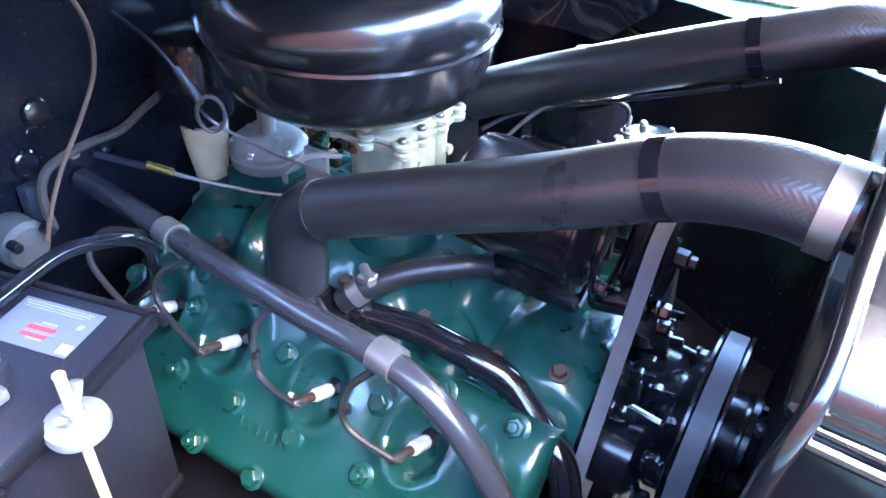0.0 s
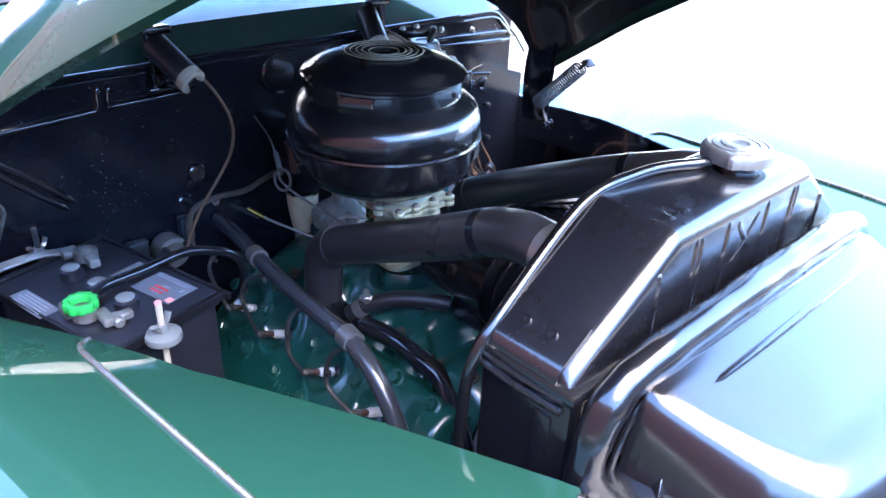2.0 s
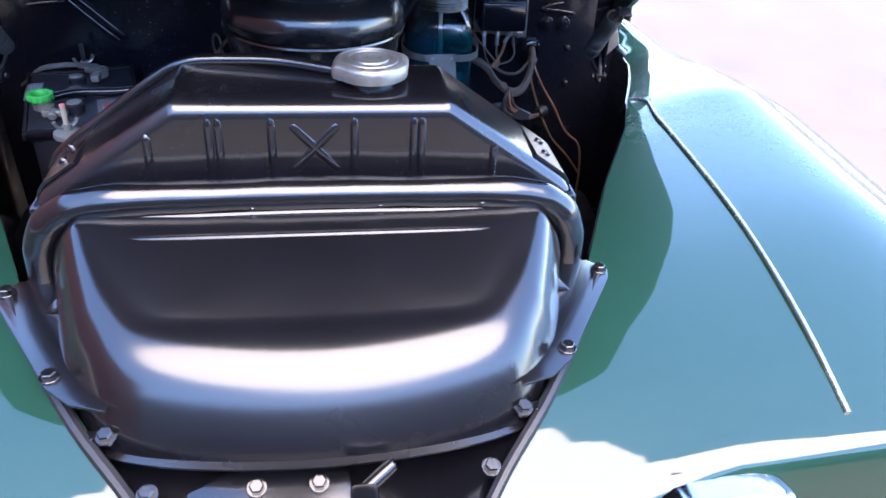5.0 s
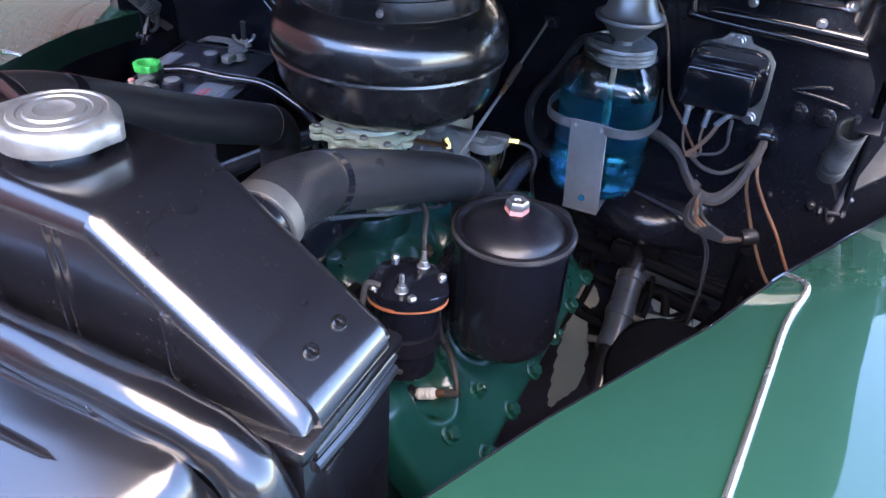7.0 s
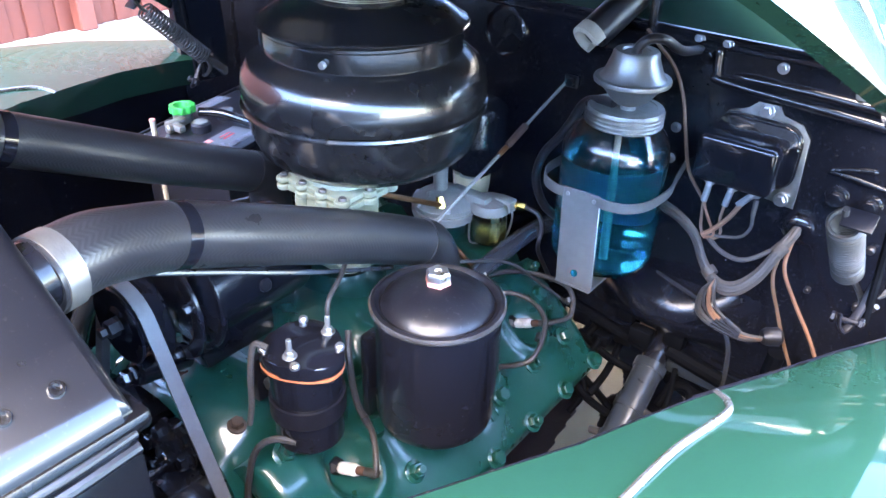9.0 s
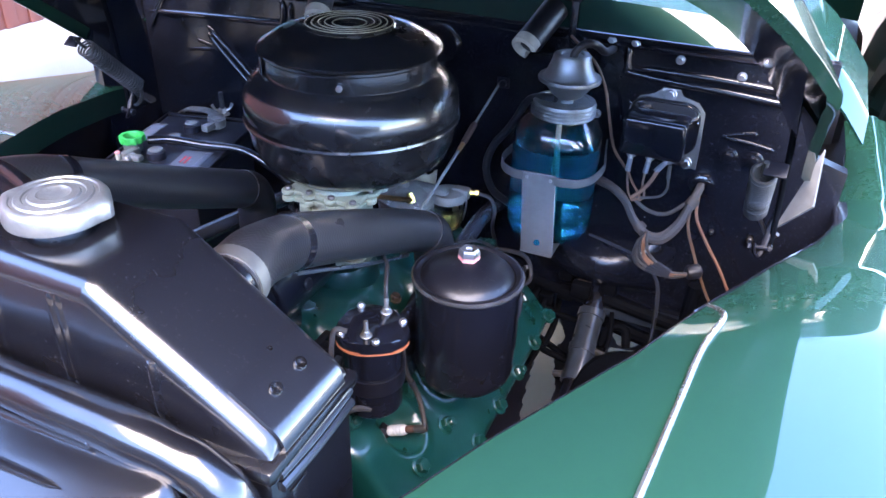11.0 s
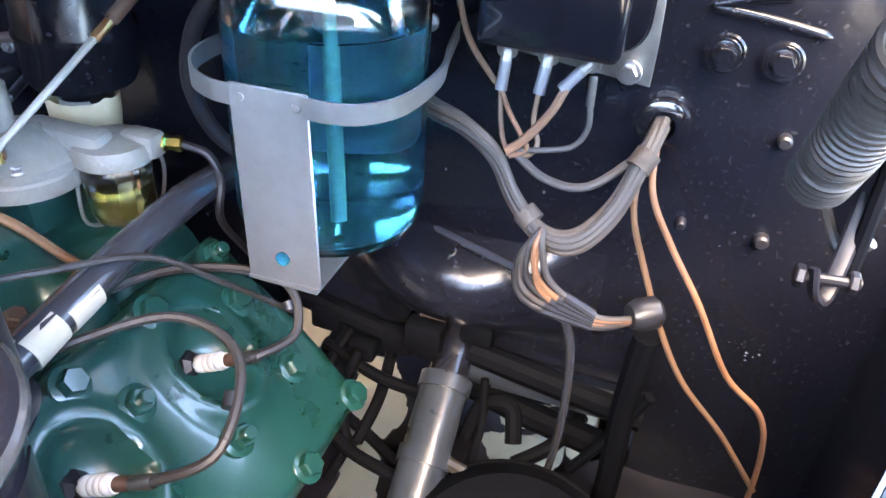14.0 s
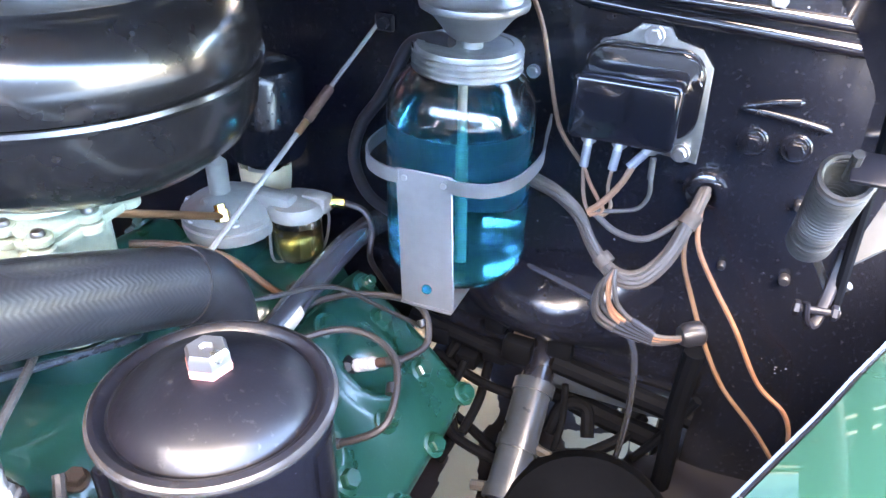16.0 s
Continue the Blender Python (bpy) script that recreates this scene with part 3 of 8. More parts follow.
# pressed ribs
for pts in ([(-0.63, 0.299, -0.004), (-0.50, 0.299, 0.003), (-0.34, 0.299, 0.010), (-0.316, 0.299, 0.016), (-0.312, 0.299, 0.052)], [(-0.296, 0.299, 0.050), (-0.297, 0.299, 0.018), (-0.285, 0.299, 0.014), (-0.15, 0.299, 0.017)],
            [(-0.49, 0.299, -0.016), (-0.43, 0.299, -0.07), (-0.375, 0.299, -0.125)], [(-0.49, 0.299, -0.03), (-0.44, 0.299, -0.082), (-0.385, 0.299, -0.135)],
            [(0.312, 0.299, 0.060), (0.315, 0.299, 0.026), (0.328, 0.299, 0.016), (0.47, 0.299, 0.008), (0.605, 0.299, 0.001)], [(0.335, 0.299, 0.026), (0.45, 0.299, 0.025), (0.60, 0.299, 0.020)],
            [(0.470, 0.3012, -0.060), (0.495, 0.3012, -0.052), (0.521, 0.3012, -0.047)], [(0.470, 0.3012, -0.060), (0.51, 0.3012, -0.0635), (0.549, 0.3012, -0.069)],
            [(-0.470, 0.3012, -0.060), (-0.495, 0.3012, -0.052), (-0.521, 0.3012, -0.047)], [(-0.470, 0.3012, -0.060), (-0.51, 0.3012, -0.0635), (-0.549, 0.3012, -0.069)]):
    bm = bmesh.new()
    rr = 0.0064 if abs(pts[0][0] - pts[-1][0]) > 0.1 else 0.0040
    tube(bm, pts, lambda t: rr * min(1.0, 12 * t + 0.3, 12 * (1 - t) + 0.3), 12, 8)
    part("rib", bm, M_GLOSS if rr > 0.004 else M_FIREWALL, firewall)
# side extensions of the bay behind the fenders
for s in (1, -1):
    bm = bmesh.new()
    hp = 0.44 if s > 0 else 0.62
    box(bm, (s * 0.66, 0.25, -0.58 + hp / 2), (0.02, 0.16, hp), 0.003)
    part("side_panel", bm, M_FIREWALL, car)
# plain closing panels: body sides, rounded cabin shell, floor
for sg in (1, -1):
    bm = bmesh.new()
    sheet(bm, lambda u, v: (sg * (0.885 - 0.03 * abs(2 * v - 1) - 0.06 * max(0, v - 0.7)), 0.78 + 2.0 * u, -0.62 + 0.72 * v), 6, 8, 0.004)
    part("door_side", bm, M_CAR, car, "plain green body side")


def cabin(u, v):
    """The shell behind the windshield, u along to the tail, v over from side to side."""
    a = math.pi * v
    z0 = 0.10 + 0.47 * abs(math.sin(a)) ** 0.5
    h = 0.47 + 0.12 * math.sin(math.pi * min(1.0, u / 0.7)) - 0.45 * max(0.0, u - 0.5) ** 1.6 / 0.5 ** 1.6
    y0 = 0.68 + 0.83 * (z0 - 0.14)
    x = -0.80 * math.copysign(abs(math.cos(a)) ** 0.55, math.cos(a))
    return (x, y0 + (2.78 - y0) * u, 0.10 + h * abs(math.sin(a)) ** 0.5)


bm = bmesh.new()
sheet(bm, cabin, 24, 32, 0.004)
part("roof", bm, M_CAR, car, "plain rounded green roof", 60)
bm = bmesh.new()
box(bm, (0, 1.95, -0.62), (1.7, 1.4, 0.02), 0.004)
part("cabin_floor", bm, M_DARK, car)
bm = bmesh.new()
box(bm, (0, 2.77, -0.255), (1.66, 0.03, 0.75), 0.004)
part("cabin_back", bm, M_CAR, car)
bm = bmesh.new()
sheet(bm, lambda u, v: (0.64 * (2 * u - 1), 0.62 + 0.20 * v - 0.09 * (1 - (2 * u - 1) ** 2), 0.132 + 0.03 * math.sin(math.pi * v) - 0.20 * max(0.0, v - 0.7)), 24, 8, 0.01)
part("dashboard", bm, M_DARK, car, "dark dashboard behind the windshield")
for sg, wy in ((1, -0.42), (-1, -0.42), (1, 2.2), (-1, 2.2)):
    wz = GZ + 0.34
    bm = bmesh.new()
    lathe(bm, [(0.19, -0.08), (0.30, -0.085), (0.335, -0.06), (0.34, 0.0), (0.335, 0.06), (0.30, 0.085), (0.19, 0.08)], 40, aim((sg * 0.72, wy, wz), (1, 0, 0)))
    wheel = part("tyre", bm, M_RUBBER, car, "black tyre under the fender")
    bm = bmesh.new()
    lathe(bm, [(0, 0.02), (0.08, 0.03), (0.12, 0.0), (0.19, 0.05), (0.195, 0.06), (0.195, -0.06), (0, -0.05)], 32, aim((sg * 0.72, wy, wz), (sg, 0, 0)))
    part("rim", bm, M_CAR, wheel)
for nm, c, sz in (("frame_rail", (0.50, -0.3, -0.60), (0.07, 1.5, 0.11)), ("frame_rail", (-0.50, -0.3, -0.60), (0.07, 1.5, 0.11)), ("crossmember", (0, -0.45, -0.62), (0.92, 0.09, 0.09))):
    bm = bmesh.new()
    box(bm, c, sz, 0.008)
    part(nm, bm, M_DARK, car, "grimy black chassis member")

# nose panel below the latch and its bright mouldings
bm = bmesh.new()
sheet(bm, lambda u, v: ((0.20 - 0.03 * v) * (2 * u - 1), -0.925 - 0.05 * math.sin(v * math.pi / 2) - 0.02 * (1 - (2 * u - 1) ** 2), -0.158 - 0.035 * (1 - math.cos(v * math.pi / 2)) - 0.24 * max(0.0, v - 0.3)), 24, 16, 0.003)
part("nose_panel", bm, M_CAR, car, "green nose panel above the grille")
for sg in (1, -1):
    for dy, dz, r in ((0.0, 0.0, 0.011), (0.004, -0.045, 0.008)):
        bm = bmesh.new()
        tube(bm, [(sg * 0.165, -0.972 + dy, -0.225 + dz), (sg * 0.26, -0.955 + dy, -0.232 + dz), (sg * 0.42, -0.935 + dy, -0.24 + dz), (sg * 0.60, -0.89 + dy, -0.25 + dz), (sg * 0.68, -0.82 + dy, -0.26 + dz)], r, 12, 6)
        part("grille_moulding", bm, M_CHROME, car, "bright chrome grille moulding")
bm = bmesh.new()
box(bm, (0, -0.90, -0.5), (1.25, 0.03, 0.42), 0.01)
part("grille_backing", bm, M_DARK, car)
# black splash aprons between engine and frame with torn gaps to the ground
GAPS = ([(0.207, 0.345), (0.235, 0.353), (0.262, 0.312), (0.279, 0.277), (0.262, 0.225), (0.226, 0.248)], [(0.246, 0.215), (0.268, 0.235), (0.300, 0.138), (0.307, 0.057), (0.284, -0.009), (0.262, 0.10)],
        [(0.358, 0.337), (0.419, 0.36), (0.40, 0.325), (0.375, 0.316)], [(0.357, 0.29), (0.428, 0.319), (0.44, 0.30), (0.43, 0.245), (0.38, 0.251)], [(0.442, 0.345), (0.478, 0.355), (0.476, 0.30), (0.448, 0.280)],
        [(0.345, 0.20), (0.368, 0.203), (0.36, 0.13)], [(0.336, 0.10), (0.352, 0.10), (0.356, 0.062), (0.34, 0.060)], [(0.338, 0.03), (0.378, 0.0), (0.35, -0.02)], [(0.335, -0.03), (0.362, -0.05), (0.345, -0.06)])


def inside(x, y, poly):
    sides = [(b[0] - a[0]) * (y - a[1]) - (b[1] - a[1]) * (x - a[0]) for a, b in zip(poly, poly[1:] + poly[:1])]
    return all(v < 0 for v in sides) or all(v > 0 for v in sides)


for sg in (1, -1):
    bm = bmesh.new()
    nx, ny = 80, 250
    g = {}
    for i in range(nx):
        for j in range(ny):
            x, y = 0.15 + 0.006 * i, -0.52 + 0.006 * j
            if sg > 0 and any(inside(x + 0.003, y + 0.003, poly) for poly in GAPS):
                continue
            q = []
            for a, b in ((0, 0), (1, 0), (1, 1), (0, 1)):
                key = (i + a, j + b)
                if key not in g:
                    X, Y = x + 0.006 * a, y + 0.006 * b
                    g[key] = bm.verts.new((sg * X, Y, -0.50 + 0.012 * noise.noise(Vector((X * 14, Y * 14, sg)))))
                q.append(g[key])
            bm.faces.new(q)
    for _ in range(4):
        bmesh.ops.smooth_vert(bm, verts=[q for q in bm.verts if -0.5 < q.co.y < 0.96 and 0.16 < abs(q.co.x) < 0.61], factor=0.5, use_axis_x=True, use_axis_y=True, use_axis_z=True)
    part("splash_apron", bm, M_DARK, car, "grimy black splash apron")

# ---- radiator ----
rad = thing("radiator", "black painted radiator with a sloped upper tank and pressed front", "radiator", (0, -0.53, -0.55))
YF, YR = -0.578, -0.478


TANK_R = 0.02  # rounding of the tank's ends


def tank_top(x):
    ax = abs(x)
    if ax < 0.13:
        return 0.097
    if ax < 0.2574:
        return 0.097 - (ax - 0.13) * 0.697
    return -0.0082 + math.sqrt(max(0.0, TANK_R ** 2 - (ax - 0.246) ** 2))


bm = bmesh.new()
half = [0.0, 0.04, 0.08, 0.12, 0.126, 0.13, 0.134, 0.140, 0.16, 0.19, 0.22, 0.245, 0.2574, 0.260, 0.2622, 0.264, 0.2653, 0.266]
sec = []
for x in [-a for a in half[:0:-1]] + half:
    zt = tank_top(x)
    R = min(0.017, max(0.004, zt + 0.0125))
    ring = [(YF, -0.014)]
    for k in range(7):
        a = radians(180 - 90 * k / 6)
        ring.append((YF + R + R * math.cos(a), zt - R + R * math.sin(a)))
    for k in range(5):
        a = radians(90 - 90 * k / 4)
        ring.append((YR - 0.6 * R + 0.6 * R * math.cos(a), zt + 0.004 - 0.6 * R + 0.6 * R * math.sin(a)))
    ring.append((YR, -0.014))
    sec.append([bm.verts.new((x, y, z)) for y, z in ring])
for a, b in zip(sec, sec[1:]):
    for i in range(len(a)):
        j = (i + 1) % len(a)
        bm.faces.new((a[i], a[j], b[j], b[i]))
bm.faces.new(sec[0][::-1])
bm.faces.new(sec[-1])
tank = part("upper_tank", bm, M_TANK, rad, "black sloped header tank with stiffening presses", 50)
# pressed ridges and the crossed emboss on the tank's face, short beads on its top
PRESS = [([(x, YF + 0.0035, -0.004), (x, YF + 0.0030, 0.04), (x, YF + 0.0034, min(0.084, tank_top(x) - 0.012))], 0.0052) for x in (-0.156, -0.099, -0.090, -0.041, 0.038, 0.096, 0.104, 0.178)]
PRESS += [([(sx * -0.026, YF + 0.0066, 0.078), (0.0, YF + 0.0056, 0.050), (sx * 0.026, YF + 0.0066, 0.020)], 0.0075) for sx in (1, -1)]
PRESS += [([(x, YF + 0.02, 0.0955), (x, YR - 0.045, 0.0975)], 0.003) for x in (-0.11, -0.085)]
for pts, pr in PRESS:
    bm = bmesh.new()
    tube(bm, pts, lambda t: pr * min(1.0, 8 * t + 0.4, 8 * (1 - t) + 0.4), 14, 10)
    part("press", bm, M_TANK, tank)
# saddle straps wrapped over the tank's ends, each with two nuts
for s in (-1, 1):
    bm = bmesh.new()

    def saddle(u, v):
        x = 0.2265 + u * 0.052
        if x < 0.2574:
            p, n = (x, tank_top(x)), (0.572, 0.82)
        elif u < 0.84:
            a = radians(55.1) * (1 - (x - 0.2574) / (0.2265 + 0.84 * 0.052 - 0.2574))
            n = (math.cos(a), math.sin(a))
            p = (0.246 + TANK_R * n[0], -0.0082 + TANK_R * n[1])
        else:
            n = (1.0, 0.0)
            p = (0.266, -0.0082 - (u - 0.84) * 0.10)
        return (s * (p[0] + 0.0036 * n[0]), -0.564 + 0.078 * v, p[1] + 0.0036 * n[1])

    sheet(bm, saddle, 40, 4, 0.003 * s)
    part("end_strap", bm, M_TANK, tank, "black saddle strap over the tank end", 40)
    for z, r in ((-0.0165, 0.0034), (-0.0275, 0.0045)):
        bm = bmesh.new()
        tube(bm, [(s * 0.2705, -0.575, z), (s * 0.2715, -0.53, z - 0.001), (s * 0.2705, -0.482, z)], r, 10, 6)
        part("folded_seam", bm, M_TANK, tank)
nut = mesh_of(lathe(bmesh.new(), [(0, 0.0012), (0.0022, 0.0012), (0.0028, 0.0034), (0.0046, 0.0034), (0.0052, 0.0022), (0.0054, -0.001)], 16), "strap_nut", M_PLATE)
for s in (-1, 1):
    for y in (-0.508, -0.538):
        piece("strap_nut", nut, aim((s * 0.2455, y, tank_top(0.2435) + 0.0022), (s * 0.57, 0, 0.82)), tank)
# seam flange and side tanks / core
bm = bmesh.new()
box(bm, (0, -0.528, -0.012), (0.545, 0.118, 0.014), 0.005)
part("seam_flange", bm, M_PLATE, rad)
bm = bmesh.new()
box(bm, (0, -0.528, -0.30), (0.50, 0.07, 0.56), 0.004)
part("core", bm, M_DARK, rad, "dark finned radiator core")
bm = bmesh.new()
for i in range(60):
    box(bm, (-0.24 + 0.48 * i / 59, -0.489, -0.30), (0.0014, 0.012, 0.54))
part("fins", bm, M_DARK, rad)
tagged(rad.children[-1], kind="stuff")
for s in (-1, 1):
    bm = bmesh.new()
    box(bm, (s * 0.258, -0.53, -0.29), (0.022, 0.105, 0.545), 0.006)
    box(bm, (s * 0.2705, -0.555, -0.29), (0.004, 0.02, 0.5), 0.0015)
    part("side_post", bm, M_PLATE, rad)
    bm = bmesh.new()
    lathe(bm, [(0.0, 0), (0.0275, 0), (0.0265, 0.004), (0.0235, 0.007), (0.0225, 0.024), (0, 0.024)], 24, aim((s * 0.155, -0.482, 0.040), (0, 1, 0.1)))
    part("hose_neck", bm, M_PLATE, rad)
# filler neck, cap
bm = bmesh.new()
lathe(bm, [(0.026, 0.088), (0.026, 0.106), (0.031, 0.107), (0.031, 0.110), (0, 0.110)], 32, pose(0.057, -0.524, 0))
part("filler_neck", bm, M_PLATE, rad)
bm = bmesh.new()
prof = [(0, 0.1045), (0.033, 0.1045), (0.0362, 0.1058), (0.0368, 0.1085), (0.0366, 0.1165), (0.0350, 0.1195), (0.0325, 0.1212), (0.0305, 0.1213), (0.0297, 0.1203), (0.0275, 0.1203), (0.0265, 0.1215), (0.022, 0.1218), (0.0212, 0.1208), (0.0185, 0.1208), (0.0175, 0.1222), (0.012, 0.1226), (0.010, 0.1212), (0.004, 0.1206), (0, 0.1206)]
lathe(bm, prof, 112, pose(0.057, -0.524, 0))
bm.verts.index_update()
for v in bm.verts:  # two grip ears
    dx, dy = v.co.x - 0.057, v.co.y + 0.524
    r = math.hypot(dx, dy)
    if r > 0.036:  # fine knurl round the skirt
        k = 1 + (0.016 if int(round(math.atan2(dy, dx) / (2 * math.pi) * 112)) % 2 else 0.0)
        dx, dy = dx * k, dy * k
    if r > 0.03:
        a = math.atan2(dy, dx)
        k = 1 + 0.11 * max(0.0, math.cos(2 * (a - 0.35))) ** 14
        v.co.x, v.co.y = 0.057 + dx * k, -0.524 + dy * k
part("filler_cap", bm, M_CAP, rad, "ribbed zinc-plated radiator cap")
# overflow pipe along the back edge
bm = bmesh.new()
tube(bm, [(0.025, -0.512, 0.104), (-0.03, -0.492, 0.106), (-0.075, -0.484, 0.105), (-0.125, -0.480, 0.101), (-0.16, -0.478, 0.083), (-0.21, -0.479, 0.046), (-0.255, -0.482, 0.012), (-0.275, -0.480, -0.012), (-0.284, -0.474, -0.06), (-0.286, -0.470, -0.2), (-0.280, -0.468, -0.42)], 0.0062, 12, 6)
part("overflow_pipe", bm, M_PLATE, rad, "thin black overflow pipe")

# ---- air deflector panel over the grille ----
defl = thing("air_deflector", "glossy black pressed air deflector panel between radiator and grille", "panel", (0, -0.7, -0.2))


def outline(k, n=96):
    """Plan of the deflector: k = 0 the flat top, 1 the skirt."""
    hw0, hw1 = 0.220 + 0.032 * k, 0.147 + 0.043 * k
    y0, y1 = -0.622 + 0.004 * k, -0.738 - 0.054 * k
    corners = [(-hw0, y0), (-hw1, y1), (hw1, y1), (hw0, y0)]
    pts = []
    for i in range(n):
        t = i / n * 4
        a, b = corners[int(t)], corners[(int(t) + 1) % 4]
        f = t - int(t)
        x, y = a[0] + (b[0] - a[0]) * f, a[1] + (b[1] - a[1]) * f
        if int(t) == 1:
            y -= (0.004 + 0.030 * k) * math.sin(math.pi * f) ** 0.6
        if int(t) in (0, 2):
            x += (-1 if int(t) == 0 else 1) * 0.006 * math.sin(math.pi * f)
        pts.append(Vector((x, y)))
    for _ in range(4):
        pts = [(pts[i - 1] + pts[i] * 2 + pts[(i + 1) % n]) / 4 for i in range(n)]
    return pts


def defl_z(y):
    return 0.006 + (y + 0.622) * 0.30


bm = bmesh.new()
rings = []
N = 96
base = [outline(0)[i] for i in range(N)]
cen = Vector((0, -0.675))
for k in (0.15, 0.45, 0.75, 0.93):
    rings.append([bm.verts.new((*(cen + (p - cen) * k), defl_z((cen + (p - cen) * k).y) + 0.003 * (1 - k * k))) for p in base])
low = [-0.073 - 0.029 * max(0.0, min(1.0, (-0.735 - p.y) / 0.05)) for p in outline(1)]
FOLD = [(0.0, 0.0), (0.10, 0.008), (0.20, 0.025), (0.30, 0.055), (0.40, 0.100), (0.50, 0.165), (0.59, 0.250), (0.67, 0.350), (0.75, 0.470), (0.83, 0.610), (0.90, 0.750), (0.96, 0.880), (1.0, 1.0)]
for k, drop in FOLD:  # flat top, a tight bend, then a steep straight wall
    o = outline(k)
    rings.append([bm.verts.new((o[i].x, o[i].y if o[i].y < -0.63 else max(o[i].y, -0.622), defl_z(base[i].y) - (defl_z(base[i].y) - low[i]) * drop)) for i in range(N)])
for k, dz in ((1.02, 0.006), (1.10, 0.0075), (1.10, 0.0095)):
    o = outline(k)
    rings.append([bm.verts.new((o[i].x, o[i].y if o[i].y < -0.63 else max(o[i].y, -0.622), low[i] - dz)) for i in range(N)])
bm.faces.new(rings[0])
for a, b in zip(rings, rings[1:]):
    for i in range(N):
        bm.faces.new((a[i], a[(i + 1) % N], b[(i + 1) % N], b[i]))
body = part("panel", bm, M_PLATE, defl, "smooth black panel with rounded edges and a long rib", 50)
bm = bmesh.new()
tube(bm, [(-0.166, -0.652, defl_z(-0.652) + 0.002), (-0.08, -0.653, defl_z(-0.653) + 0.003), (0.08, -0.653, defl_z(-0.653) + 0.003), (0.163, -0.652, defl_z(-0.652) + 0.002)], lambda t: 0.0042 * math.sin(math.pi * min(1, max(0, t)) ** 1.0) ** 0.25 + 0.0002, 8, 8, flat=0.6)
part("rib", bm, M_PLATE, body)
# side flanges with bolts, gussets
for s in (-1, 1):
    bm = bmesh.new()
    ol = [(s * 0.236, -0.605), (s * 0.285, -0.612), (s * 0.302, -0.630), (s * 0.298, -0.645), (s * 0.222, -0.765), (s * 0.20, -0.785), (s * 0.17, -0.795), (s * 0.17, -0.70)]
    prism(bm, ol if s > 0 else ol[::-1], 0.003, pose(0, 0, -0.074), 0.001)
    part("side_flange", bm, M_PLATE, defl)
    for y, x in ((-0.655, 0.236), (-0.715, 0.206)):
        bm = bmesh.new()
        a = [(s * (x - 0.003), y, -0.053), (s * (x + 0.016), y - 0.010, -0.0708), (s * (x + 0.001), y + 0.011, -0.0708), (s * (x - 0.006), y - 0.012, -0.0708)]
        vs = [bm.verts.new(p) for p in a]
        for f in ((0, 1, 2), (0, 3, 1), (0, 2, 3), (1, 3, 2)):
            bm.faces.new([vs[i] for i in f])
        bmesh.ops.recalc_face_normals(bm, faces=bm.faces[:])
        bmesh.ops.bevel(bm, geom=bm.edges[:], offset=0.0018, segments=2, profile=0.5, affect="EDGES")
        part("gusset", bm, M_PLATE, defl)
fb = mesh_of(hex_bolt(0.0062, 0.005), "flange_bolt", M_PLATE)
for s in (-1, 1):
    for x, y, z in ((0.292, -0.631, -0.071), (0.222, -0.752, -0.071), (0.185, -0.80, -0.098)):
        piece("flange_bolt", fb, pose(s * x, y, z), defl)
# rubber-edged seal arch between tank and deflector
bm = bmesh.new()
arch = [(-0.268, -0.602, -0.16), (-0.266, -0.602, -0.08), (-0.258, -0.604, -0.03), (-0.235, -0.606, 0.0), (-0.19, -0.608, 0.0125), (-0.1, -0.609, 0.016), (0, -0.609, 0.017), (0.1, -0.609, 0.016), (0.19, -0.608, 0.0125), (0.235, -0.606, 0.0), (0.258, -0.604, -0.03), (0.266, -0.602, -0.08), (0.268, -0.602, -0.16)]
tube(bm, arch, lambda t: 0.0168 + 0.0005 * math.sin(41 * t) + 0.0004 * math.sin(97 * t), 18, 10)
tube(bm, [(x * 0.945, y - 0.0150, z - 0.0115) for x, y, z in arch], 0.0034, 8, 6)
seal = part("seal_channel", bm, M_PLATE, defl, "black painted channel arch")
riv = mesh_of(lathe(bmesh.new(), [(0, 0.0008), (0.002, 0.001), (0.0034, 0.0), (0.004, -0.001)], 14), "rivet", M_PLATE)
for x in (-0.18, -0.06, 0.06, 0.16):
    piece("rivet", riv, aim((x, -0.6235, 0.012), (0, -0.8, 0.6)), seal)

# ---- hood latch panel below the deflector ----
latch = thing("latch_panel", "black painted hood latch panel with a round latch cup", "panel", (0, -0.88, -0.25))
bm = bmesh.new()


def latch_pt(u, v):
    y = -0.74 - 0.26 * v
    hw = interp(y, [(-1.1, 0.10), (-0.93, 0.10), (-0.86, 0.14), (-0.79, 0.195), (-0.7, 0.25)])
    e = 2 * u - 1
    return (hw * e, y, interp(y, EDGE_Z) - 0.012 - 0.05 * (1 - e * e) ** 0.6 - 0.02 * math.sin(6 * e) * v)


sheet(bm, latch_pt, 30, 14, 0.003)
part("pan", bm, M_PLATE, latch)
bm = bmesh.new()
lathe(bm, [(0.012, -0.004), (0.012, 0.004), (0.02, 0.010), (0.024, 0.010), (0.026, 0.006), (0.030, 0.004), (0.034, 0.006), (0.037, 0.003), (0.037, -0.006)], 32, aim((-0.034, -0.886, -0.143), (0, -0.35, 0.93)) @ Matrix.Scale(0.82, 4))
part("latch_cup", bm, M_PLATE, latch)
bm = bmesh.new()
box(bm, (0.03, -0.875, -0.118), (0.022, 0.03, 0.035), 0.004, seg=2)
rod(bm, (0.03, -0.86, -0.11), (0.055, -0.84, -0.105), 0.006, 12, 0.002)
part("latch_hook", bm, M_PLATE, latch)
bm = bmesh.new()
